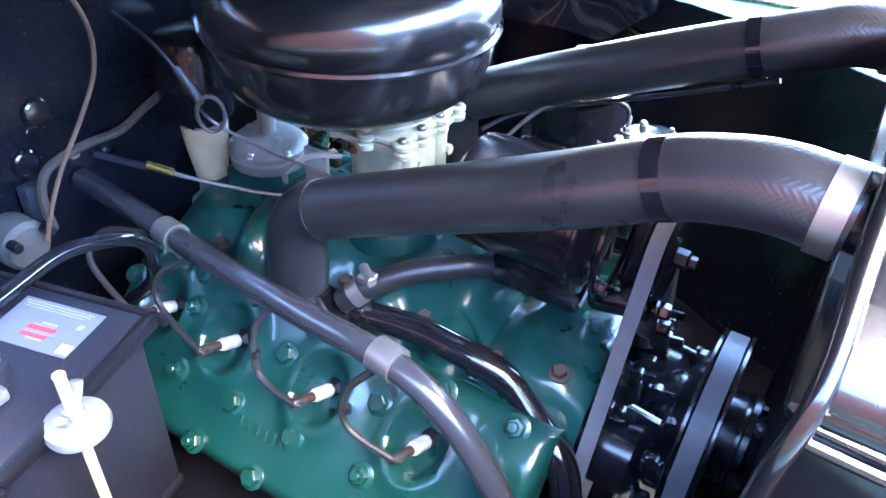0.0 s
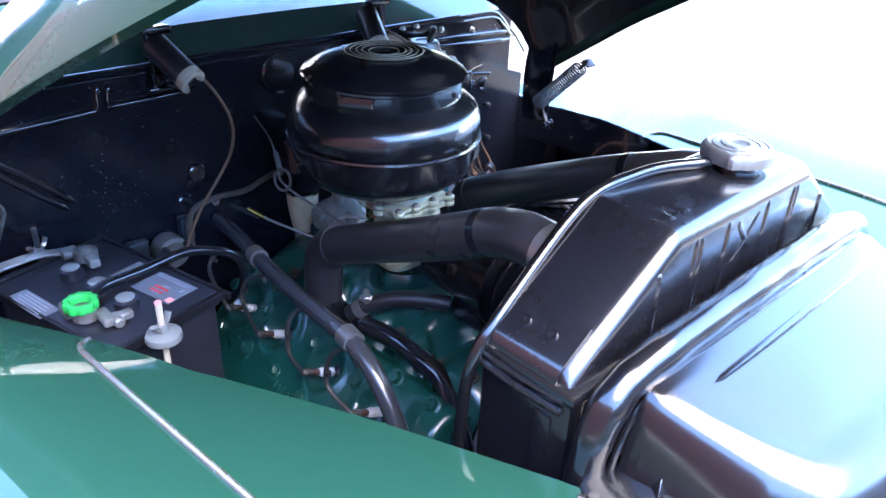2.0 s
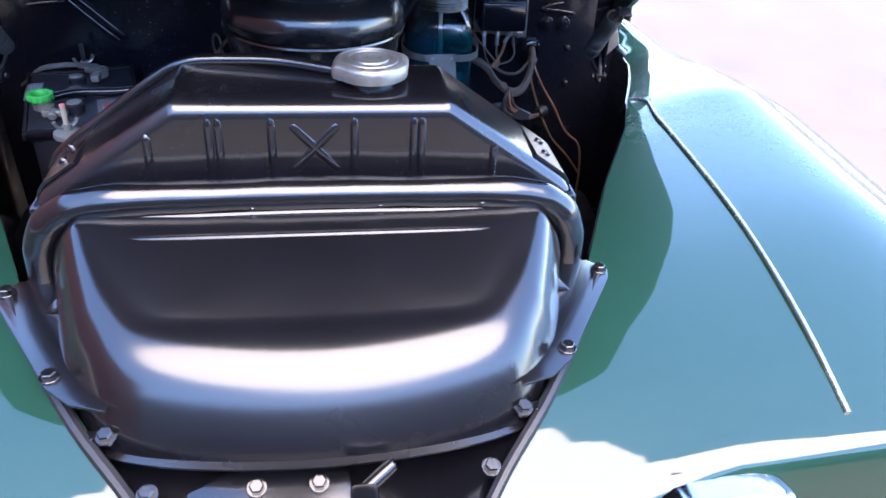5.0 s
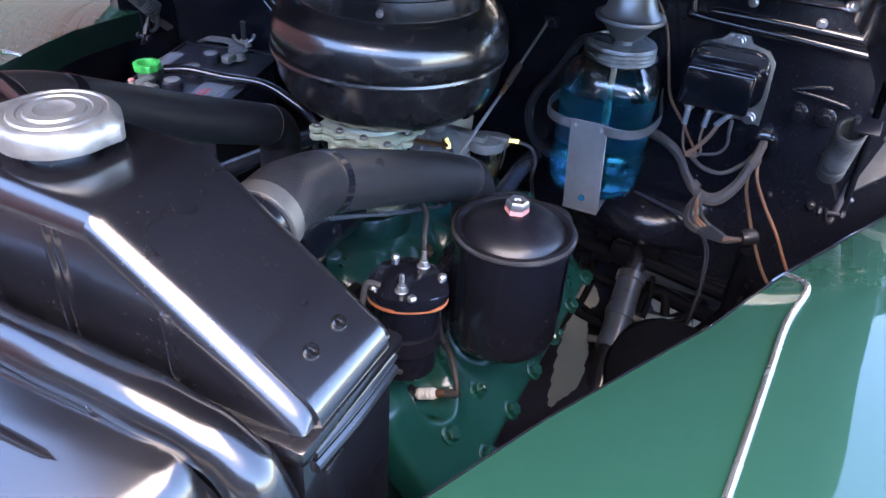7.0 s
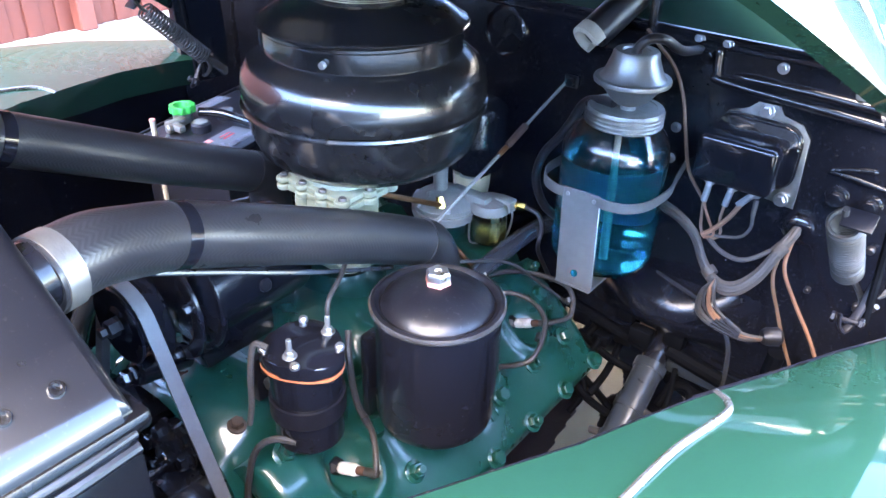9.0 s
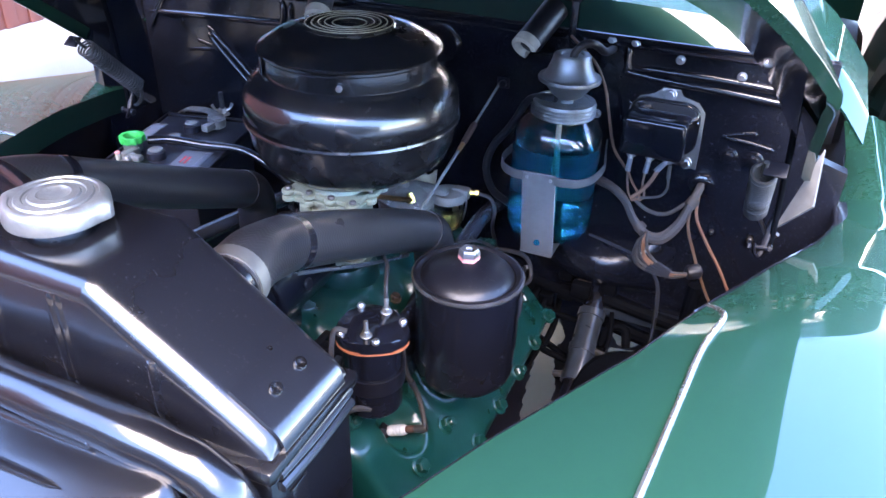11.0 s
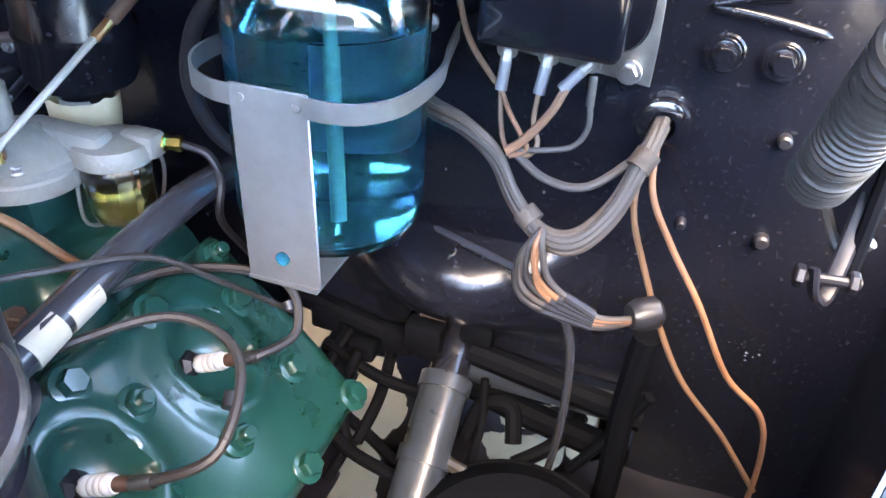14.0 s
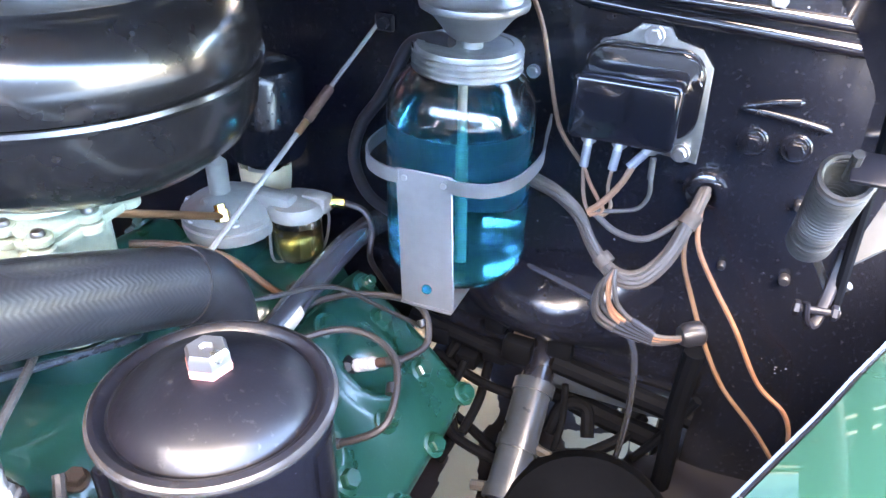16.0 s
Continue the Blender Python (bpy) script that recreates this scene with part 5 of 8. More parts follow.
def belt_round(bm, y, w, wheels, th=0.004):
    """A flat-backed belt drawn tight round several pulleys (x, z, radius) in the plane of constant y."""
    rings = []
    for k in range(144):
        a = 2 * math.pi * k / 144
        x, z, r = max(wheels, key=lambda q: q[0] * math.cos(a) + q[1] * math.sin(a) + q[2])
        px, pz = x + r * math.cos(a), z + r * math.sin(a)
        rings.append([bm.verts.new((px + math.cos(a) * t, y + s * w / 2 * (1 if t > 0 else 0.7), pz + math.sin(a) * t)) for s, t in ((-1, th), (1, th), (1, -th), (-1, -th))])
    for i in range(len(rings)):
        a, b = rings[i], rings[(i + 1) % len(rings)]
        for j in range(4):
            bm.faces.new((a[j], a[(j + 1) % 4], b[(j + 1) % 4], b[j]))
    return bm


vb = thing("generator_belt", "long grey rubber drive belt from the generator pulley", "belt", (0, -0.332, -0.6))
bm = bmesh.new()
belt_round(bm, -0.346, 0.0145, ((0, -0.142, 0.0405), (0.115, -0.60, 0.105), (-0.115, -0.60, 0.105)))
part("belt", bm, M_BELT, vb, angle=20)
cp = thing("crank_pulley", "black grooved crankshaft pulley below", "pulley", (0, -0.346, -0.77))
bm = bmesh.new()
lathe(bm, [(0, -0.014), (0.107, -0.014), (0.109, -0.010), (0.099, 0.0), (0.109, 0.010), (0.107, 0.014), (0, 0.014)], 40, aim((0.115, -0.346, -0.60), (0, -1, 0)))
part("disc", bm, M_SATIN, cp)
bm = bmesh.new()
lathe(bm, [(0, -0.014), (0.107, -0.014), (0.109, -0.010), (0.099, 0.0), (0.109, 0.010), (0.107, 0.014), (0, 0.014)], 40, aim((-0.115, -0.346, -0.60), (0, -1, 0)))
part("disc", bm, M_SATIN, cp)
fanp = thing("fan_pulley", "black fan pulley with a flat grey belt", "pulley", (0, -0.43, -0.44))
bm = bmesh.new()
FA = aim((0, -0.43, -0.325), (0, -1, 0))
lathe(bm, [(0.045, -0.03), (0.05, -0.03), (0.084, -0.017), (0.101, -0.015), (0.101, -0.012), (0.092, -0.010), (0.092, 0.010), (0.101, 0.012), (0.101, 0.015), (0.05, 0.016), (0.045, 0.016)], 56, FA)
part("sheave", bm, M_SATIN, fanp)
bm = bmesh.new()
lathe(bm, [(0, -0.06), (0.03, -0.06), (0.034, -0.055), (0.048, -0.034), (0.048, -0.028), (0, -0.028)], 40, FA)
part("bearing_hub", bm, M_SATIN, fanp)
bm = bmesh.new()
lathe(bm, [(0, 0.014), (0.047, 0.014), (0.046, 0.03), (0.042, 0.031), (0.042, 0.034), (0.050, 0.036), (0.050, 0.042), (0.03, 0.046), (0.028, 0.055), (0, 0.056)], 40, FA)
part("fan_hub", bm, M_SATIN, fanp)
fhb = mesh_of(hex_bolt(0.006, 0.005), "hub_bolt", M_DARK)
for k in range(4):
    piece("hub_bolt", fhb, FA @ pose(0.04 * math.cos(k * math.pi / 2 + 0.4), 0.04 * math.sin(k * math.pi / 2 + 0.4), 0.043), fanp)
fb2 = thing("fan_belt", "flat grey rubber fan belt round the fan pulley", "belt", (0, -0.43, -0.7))
bm = bmesh.new()
belt_loop(bm, -0.43, 0.019, (0, -0.325), 0.0965, (0, -0.66), 0.075, 0.003)
part("belt", bm, M_BELT, fb2, angle=20)

# ---- water pumps ----
for s in (-1, 1):
    wp = thing("water_pump", "black painted water pump casting with gloss black bolts", "water pump", (s * 0.09, -0.37, -0.42), "engine water pumps")
    bm = bmesh.new()
    rod(bm, (s * 0.060, -0.31, -0.345), (s * 0.060, -0.395, -0.345), 0.040, 28, 0.012)
    rod(bm, (s * 0.060, -0.395, -0.345), (s * 0.060, -0.43, -0.345), 0.020, 20, 0.004)
    rod(bm, (s * 0.085, -0.295, -0.34), (s * 0.16, -0.29, -0.44), 0.034, 20, 0.01)
    rod(bm, (s * 0.05, -0.35, -0.31), (s * 0.035, -0.345, -0.262), 0.022, 20, 0.008)
    part("housing", bm, M_SATIN, wp)
    long = mesh_of(hex_bolt(0.0085, 0.012, True, 0.012), "pump_bolt", M_GLOSS)
    dark = mesh_of(hex_bolt(0.0085, 0.012, True, 0.0), "pump_bolt", M_SATIN)
    for i, (x, z, y, big) in enumerate(((0.055, -0.255, -0.352, 1), (0.105, -0.275, -0.352, 1), (0.075, -0.285, -0.40, 0), (0.115, -0.31, -0.396, 1), (0.045, -0.325, -0.40, 0), (0.12, -0.36, -0.396, 0), (0.055, -0.375, -0.396, 1), (0.02, -0.285, -0.352, 0))):
        piece("pump_bolt", long if big and s < 0 else dark, aim((s * x * 0.72, y, z - 0.004), (0, -1, 0.15)), wp)
    bm = bmesh.new()
    rod(bm, (s * 0.055, -0.352, -0.285), (s * 0.055, -0.425, -0.295), 0.0048, 10, 0.001)
    part("long_stud", bm, M_GLOSS if s < 0 else M_SATIN, wp)

# bosses of the timing cover between the pumps
bright = mesh_of(hex_bolt(0.0085, 0.012, True, 0.012), "cover_bolt", M_GLOSS)
for x, y, z in ((0.0, -0.358, -0.374), (0.0, -0.354, -0.207), (0.054, -0.355, -0.284), (0.030, -0.346, -0.306), (-0.024, -0.372, -0.285)):
    bm = bmesh.new()
    rod(bm, (x, -0.29, z - 0.012), (x, y + 0.002, z), 0.0145, 16, 0.003)
    part("boss", bm, M_SATIN, wp)
    piece("cover_bolt", bright, aim((x, y, z), (0, -1, 0.15)), wp)

# ---- radiator hoses ----
HOSES = {-1: ([(-0.156, -0.470, 0.036), (-0.153, -0.430, 0.037), (-0.149, -0.395, 0.029), (-0.146, -0.362, 0.016), (-0.148, -0.300, -0.0145), (-0.1445, -0.206, -0.060), (-0.144, -0.117, -0.101), (-0.1455, -0.075, -0.121)],
              [(-0.146, -0.058, -0.131), (-0.148, -0.045, -0.150), (-0.149, -0.042, -0.175), (-0.150, -0.042, -0.20), (-0.152, -0.042, -0.218)]),
         1: ([(0.155, -0.470, 0.037), (0.147, -0.430, 0.036), (0.139, -0.395, 0.025), (0.133, -0.356, 0.011), (0.134, -0.303, -0.011), (0.136, -0.218, -0.049), (0.138, -0.130, -0.090), (0.1395, -0.066, -0.123)],
             [(0.141, -0.050, -0.134), (0.144, -0.040, -0.155), (0.147, -0.040, -0.190), (0.152, -0.042, -0.218)])}
for s in (-1, 1):
    ho = thing("radiator_hose", "thick braided black rubber upper radiator hose with a band", "hose", (s * 0.16, -0.25, -0.2), "upper radiator hoses")
    path, bend = HOSES[s]
    bm = bmesh.new()
    tube(bm, path, 0.0276, 28, 8)
    part("sleeve", bm, M_HOSE, ho, "braided hose")
    bm = bmesh.new()
    c_, d_ = Vector(path[3]), (Vector(path[4]) - Vector(path[2])).normalized() * 0.0062
    tube(bm, [c_ - d_, c_, c_ + d_], 0.0282, 28, 4)
    part("splice_band", bm, M_GLOSS, ho, "darker splice band")
    bm = bmesh.new()
    tube(bm, [path[-1], *bend], 0.0286, 28, 6)
    part("elbow", bm, M_RUBBER, ho, "matt black rubber elbow")
    bm = bmesh.new()
    tube(bm, [Vector(path[0]).lerp(Vector(path[1]), 0.08), Vector(path[0]).lerp(Vector(path[1]), 0.45)], 0.0291, 32, 2)
    band = part("hose_clamp", bm, M_CLAMP, ho, "bright worm-drive hose clamp")
    bm = bmesh.new()
    box(bm, (s * 0.150, -0.459, 0.0125), (0.014, 0.012, 0.010), 0.002)
    part("clamp_screw", bm, M_ZINC, band)
    bm = bmesh.new()
    rod(bm, (s * 0.156, -0.482, 0.038), (s * 0.156, -0.465, 0.0405), 0.0245, 24)
    part("neck", bm, M_SATIN, ho)

# ---- engine block and heads ----
eng = thing("engine", "green painted flathead V8 engine block with bolted heads", "engine", (0, -0.05, -0.62))
S2 = math.sqrt(0.5)
bm = bmesh.new()
box(bm, (0, -0.05, -0.49), (0.30, 0.52, 0.24), 0.02)
part("crankcase", bm, M_ENGINE, eng)
bm = bmesh.new()
# valley cover and intake manifold: one lumpy casting with swelling runners


def manifold_z(x, y):
    ax = abs(x)
    h = [-0.292]
    h.append(-0.226 - 9.0 * max(0.0, ax - 0.028) ** 2 - 30 * max(0.0, abs(y + 0.04) - 0.13) ** 2)
    for ry in (-0.185, -0.105, 0.0, 0.085):
        yc = -0.045 + (ry + 0.045) * min(1.0, ax / 0.075)
        h.append(-0.240 - 0.10 * max(0.0, ax - 0.04) - 46.0 * (y - yc) ** 2)
    d = math.hypot((x + 0.012) / 0.088, (y + 0.285) / 0.050)
    h.append(-0.246 - 0.05 * max(0.0, d - 0.72) ** 1.5 - 0.02 * max(0.0, x))
    d = math.hypot((x - 0.01) / 0.075, (y - 0.175) / 0.06)
    h.append(-0.262 - 0.05 * max(0.0, d - 0.8) ** 1.5)
    k = 260.0
    z = math.log(sum(math.exp(k * (v + 0.25)) for v in h)) / k - 0.25
    z -= 14.0 * max(0.0, ax - 0.098) ** 1.6
    return z + 0.0025 * noise.noise(Vector((x * 22, y * 22, 1.3))) + 0.0012 * noise.noise(Vector((x * 70, y * 70, 4.1)))


sheet(bm, lambda u, v: (-0.128 + 0.256 * u, -0.335 + 0.55 * v, manifold_z(-0.128 + 0.256 * u, -0.335 + 0.55 * v)), 60, 130, 0.03)
man = part("intake_manifold", bm, M_ENGINE, eng, "green cast intake manifold", 60)
bm = bmesh.new()
lathe(bm, [(0.060, -0.29), (0.060, -0.235), (0.055, -0.215), (0.05, -0.205), (0, -0.205)], 28, pose(0, -0.055, 0))
part("carburetor_pad", bm, M_ENGINE, man)
mb = mesh_of(hex_bolt(0.0075, 0.007), "manifold_bolt", M_RUST)
for s in (-1, 1):
    for y in (-0.30, -0.235, -0.15, -0.05, 0.045, 0.14):
        piece("manifold_bolt", mb, aim((s * 0.088, y, manifold_z(s * 0.088, y)), (s * 0.3, 0, 1)), man)

D0 = -0.090  # distance of the head face along its own normal


def head_frame(s):
    """x along the bank (outwards and down), y along the car, z out of the head."""
    u, n = Vector((s * S2, 0, -S2)), Vector((s * S2, 0, S2))
    m = Matrix((u, Vector((0, 1, 0)) if s < 0 else Vector((0, 1, 0)), n)).transposed().to_4x4()
    m.translation = n * D0
    return m


PLUG_Y = {-1: (0.137, 0.038, -0.090, -0.208), 1: (0.112, -0.008, -0.118, -0.233)}
gb = mesh_of(hex_bolt(0.0098, 0.0085, True, 0.0), "head_bolt", M_ENGINE)
nutm = mesh_of(hex_bolt(0.0098, 0.0085, True, 0.006), "head_nut", M_ENGINE)
for s in (-1, 1):
    F = head_frame(s)
    bm = bmesh.new()
    U0, U1, Y0, Y1 = 0.285, 0.475, -0.325, 0.205
    nu, nv = 44, 110
    wells = [(0.352, y) for y in PLUG_Y[s]]

    def surf(u, y):
        z = 0.0
        edge = min(u - U0, U1 - u, y - Y0 + 0.004, Y1 - y)
        z -= 0.016 * max(0.0, 1 - edge / 0.016) ** 2
        for wu, wy in wells:
            d = math.hypot((u - wu) / 1.25, y - wy)
            z -= 0.024 * max(0.0, 1 - (d / 0.030) ** 2) ** 0.6
            z += 0.004 * math.exp(-((d - 0.036) / 0.009) ** 2)
        z += 0.004 * math.exp(-((u - 0.39) / 0.05) ** 2) * (0.5 + 0.5 * math.cos(y * 58))
        if y < -0.255:
            z += 0.012 * min(1.0, (-0.255 - y) / 0.03) * math.exp(-((u - 0.33) / 0.035) ** 2)
        return z

    g = [[bm.verts.new(F @ Vector((U0 + (U1 - U0) * i / nu, Y0 + (Y1 - Y0) * j / nv, surf(U0 + (U1 - U0) * i / nu, Y0 + (Y1 - Y0) * j / nv)))) for j in range(nv + 1)] for i in range(nu + 1)]
    for i in range(nu):
        for j in range(nv):
            bm.faces.new((g[i][j], g[i + 1][j], g[i + 1][j + 1], g[i][j + 1]))
    rim = [(i, 0) for i in range(nu)] + [(nu, j) for j in range(nv)] + [(i, nv) for i in range(nu, 0, -1)] + [(0, j) for j in range(nv, 0, -1)]
    low = {}
    nv_ = F.to_3x3() @ Vector((0, 0, 1))
    for a in rim:
        low[a] = bm.verts.new(g[a[0]][a[1]].co - nv_ * 0.035)
    for a, b in zip(rim, rim[1:] + rim[:1]):
        bm.faces.new((g[a[0]][a[1]], low[a], low[b], g[b[0]][b[1]]))
    head = part("cylinder_head", bm, M_ENGINE, eng, "green cylinder head with bolt rows and spark plug wells", 50)
    bm = bmesh.new()
    box(bm, ((U0 + U1) / 2 - 0.01, (Y0 + Y1) / 2, -0.09), (U1 - U0 - 0.01, Y1 - Y0 - 0.02, 0.11), 0.01, F)
    part("bank", bm, M_ENGINE, eng)
    # bolts in staggered rows
    spots = []
    for k in range(7):
        spots.append((0.298, Y0 + 0.035 + k * 0.078))
        spots.append((0.462, Y0 + 0.02 + k * 0.082))
    for k in range(6):
        spots.append((0.405, Y0 + 0.075 + k * 0.082))
    for k, y in enumerate(PLUG_Y[s]):
        spots.append((0.336, y + 0.052))
    for i, (u, y) in enumerate(spots):
        if y > Y1 - 0.012 or y < Y0 + 0.012:
            continue
        z = surf(u, y)
        piece("head_bolt", gb if i % 3 else nutm, F @ pose(u, y, z + 0.0005, 0, 0, (i * 37) % 60), head)
    # raised casting marks: plain short bars
    bm = bmesh.new()
    for k in range(6):
        box(bm, (0.418 + 0.002 * (k % 2), -0.02 - k * 0.011, surf(0.418, -0.02 - k * 0.011) + 0.0008), (0.012, 0.005, 0.003), 0.0012, F)
    part("casting_mark", bm, M_ENGINE, head)
    # water outlet elbow base in the middle of the head
    bm = bmesh.new()
    rod(bm, (s * 0.125, -0.042, -0.285), (s * 0.153, -0.042, -0.215), 0.024, 24, 0.004)
    prism(bm, [(0.048 * math.cos(a), 0.027 * math.sin(a)) for a in (2 * math.pi * i / 24 for i in range(24))], 0.009, Matrix.Translation((s * 0.135, -0.042, -0.262)) @ Matrix.Rotation(s * radians(30), 4, "Y") @ Matrix.Rotation(radians(90), 4, "Z"), 0.002)
    part("outlet_neck", bm, M_SATIN, head, "black water outlet")

# ---- spark plugs and leads ----
def spark_plug(s, y):
    F = head_frame(s)
    sp = thing("spark_plug", "white porcelain spark plug with a dark lead clip", "spark plug", (s * 0.164, y, -0.326), "spark plugs")
    ax = aim((s * 0.160, y - 0.003, -0.328), (s * 0.86, 0.10, 0.36))
    bm = bmesh.new()
    lathe(bm, [(0, 0), (0.011, 0), (0.0115, 0.009), (0.009, 0.011), (0.007, 0.013), (0.007, 0.016), (0, 0.016)], 6, ax)
    part("hex_body", bm, M_DARK, sp)
    bm = bmesh.new()
    prof = [(0.0062, 0.014), (0.0072, 0.017)]
    for k in range(4):
        prof += [(0.0072, 0.018 + k * 0.005), (0.0072, 0.021 + k * 0.005), (0.0066, 0.022 + k * 0.005)]
    prof += [(0.0058, 0.04), (0, 0.041)]
    lathe(bm, prof, 20, ax)
    part("insulator", bm, M_PORC, sp)
    bm = bmesh.new()
    lathe(bm, [(0, 0.0395), (0.0046, 0.0395), (0.0050, 0.042), (0.0048, 0.050), (0.0038, 0.053), (0, 0.053)], 14, ax)
    part("lead_boot", bm, M_BOOT, sp)
    return ax @ Vector((0, 0, 0.054)), (ax.to_3x3() @ Vector((0, 0, 1)))


LEADS = {
    -1: [[(-0.215, 0.205, -0.262), (-0.19, 0.205, -0.235), (-0.172, 0.15, -0.225)], [(-0.205, 0.115, -0.285), (-0.195, 0.11, -0.245), (-0.17, 0.07, -0.225)],
         [(-0.213, -0.035, -0.30), (-0.206, -0.028, -0.25), (-0.185, -0.04, -0.222)], [(-0.225, -0.155, -0.285), (-0.222, -0.155, -0.24), (-0.212, -0.185, -0.2)]],
    1: [[(0.235, 0.15, -0.30), (0.215, 0.165, -0.268), (0.15, 0.13, -0.255), (0.10, 0.06, -0.26)], [(0.255, 0.02, -0.285), (0.235, 0.075, -0.262), (0.18, 0.08, -0.252), (0.12, 0.02, -0.26)],
        [(0.24, -0.09, -0.285), (0.2, -0.07, -0.26), (0.12, -0.09, -0.25)], [(0.205, -0.215, -0.268), (0.190, -0.222, -0.225), (0.185, -0.225, -0.17), (0.17, -0.21, -0.15)]],
}
for s in (-1, 1):
    for y, via in zip(PLUG_Y[s], LEADS[s]):
        p, d = spark_plug(s, y)
        ld = thing("plug_lead", "dark cloth covered spark plug lead with a steel end clip", "ignition lead", p, "ignition leads")
        bm = bmesh.new()
        tube(bm, [p, p + d * 0.012, *via], 0.0036, 8, 7)
        part("cable", bm, M_WIRE, ld)
        bm = bmesh.new()
        lathe(bm, [(0.0030, -0.004), (0.0048, -0.004), (0.0052, 0.0), (0.0050, 0.010), (0.0042, 0.013), (0.0036, 0.013)], 14, aim(p + d * 0.002, d))
        part("end_clip", bm, M_STEEL, ld, "crimped dull steel end clip")
        bm = bmesh.new()
        tube(bm, [Vector(via[0]).lerp(Vector(via[1]), 0.42), Vector(via[0]).lerp(Vector(via[1]), 0.58)], 0.0044, 12, 2)
        part("number_band", bm, M_RUBBER, ld, "black rubber band")

# grey sleeve carrying the leads over each head, with its clips
sl = thing("lead_conduit", "smooth grey ignition lead conduit in two metal clips", "conduit", (-0.2, 0.0, -0.3))
CON = [(-0.146, 0.295, -0.222), (-0.150, 0.25, -0.221), (-0.160, 0.18, -0.217), (-0.171, 0.115, -0.214), (-0.190, 0.0, -0.204), (-0.203, -0.10, -0.196), (-0.212, -0.185, -0.189), (-0.216, -0.24, -0.203), (-0.218, -0.29, -0.250), (-0.216, -0.325, -0.32), (-0.21, -0.335, -0.42)]
bm = bmesh.new()
tube(bm, CON, 0.0128, 20, 6)
part("sleeve", bm, M_SLEEVE, sl)
for k, (a, b) in enumerate((((-0.1685, 0.13, -0.2148), (-0.1725, 0.105, -0.2132)), ((-0.2095, -0.178, -0.1895), (-0.2125, -0.203, -0.1895)))):
    bm = bmesh.new()
    tube(bm, [a, Vector(a).lerp(Vector(b), 0.5), b], 0.0158, 20, 2)
    c = Vector(b)
    rod(bm, c + Vector((0.0, 0.012, -0.012)), c + Vector((0.012, 0.012, -0.052)), 0.0035, 8)
    part("clip", bm, M_ALU if k else M_RELAY, sl, "bent aluminium clip")
sl2 = thing("lead_conduit", "grey conduit behind the filter with worn tan tape", "conduit", (0.13, 0.1, -0.3))
bm = bmesh.new()
tube(bm, [(0.13, -0.12, -0.27), (0.135, -0.06, -0.252), (0.138, 0.02, -0.235), (0.137, 0.10, -0.225), (0.136, 0.19, -0.222), (0.140, 0.28, -0.235)], 0.0128, 20, 6)
part("sleeve", bm, M_SLEEVE, sl2)
bm = bmesh.new()
tube(bm, [(0.1382, 0.035, -0.2335), (0.1378, 0.062, -0.2300)], 0.0133, 20, 2)
part("tape_band", bm, M_TAN, sl2, "tan tape band")
bm = bmesh.new()
tube(bm, [(0.1384, 0.004, -0.2385), (0.1382, 0.030, -0.2340)], 0.0133, 20, 2)
part("tape_band", bm, M_TAN, sl2, "worn cream tape band")

# black by-pass tube crossing the front of the engine, heater elbow and clamp
bp = thing("breather_tube", "gloss black curved metal tube across the engine", "tube", (-0.1, -0.2, -0.4))
bm = bmesh.new()
tube(bm, [(-0.120, 0.02, -0.268), (-0.117, -0.06, -0.259), (-0.118, -0.093, -0.257), (-0.108, -0.154, -0.256), (-0.110, -0.216, -0.256), (-0.106, -0.26, -0.270), (-0.118, -0.295, -0.288), (-0.138, -0.335, -0.31), (-0.145, -0.352, -0.38), (-0.146, -0.355, -0.46)], 0.0150, 20, 6)
part("pipe", bm, M_GLOSS, bp)
for p, q in (((-0.1176, -0.085, -0.2575), (-0.1172, -0.100, -0.2568)), ((-0.1105, -0.22, -0.2565), (-0.1085, -0.232, -0.259))):
    bm = bmesh.new()
    tube(bm, [p, Vector(p).lerp(Vector(q), 0.5), q], 0.0166, 24, 2)
    part("bead", bm, M_GLOSS, bp)
hh = thing("heater_hose", "short black hose with a bright screw clamp", "hose", (-0.09, -0.09, -0.26))
bm = bmesh.new()
tube(bm, [(-0.128, -0.075, -0.245), (-0.112, -0.095, -0.226), (-0.085, -0.128, -0.210), (-0.055, -0.165, -0.205), (-0.03, -0.19, -0.21)], 0.0125, 18, 6)
part("hose", bm, M_RUBBER, hh)
bm = bmesh.new()
tube(bm, [(-0.121, -0.084, -0.236), (-0.114, -0.092, -0.228)], 0.0142, 20, 2)
box(bm, (-0.113, -0.098, -0.212), (0.016, 0.018, 0.010), 0.002, seg=1)
rod(bm, (-0.12, -0.108, -0.209), (-0.104, -0.085, -0.209), 0.0055, 10, 0.001)
part("clamp", bm, M_ZINC, hh, "bright screw clamp")

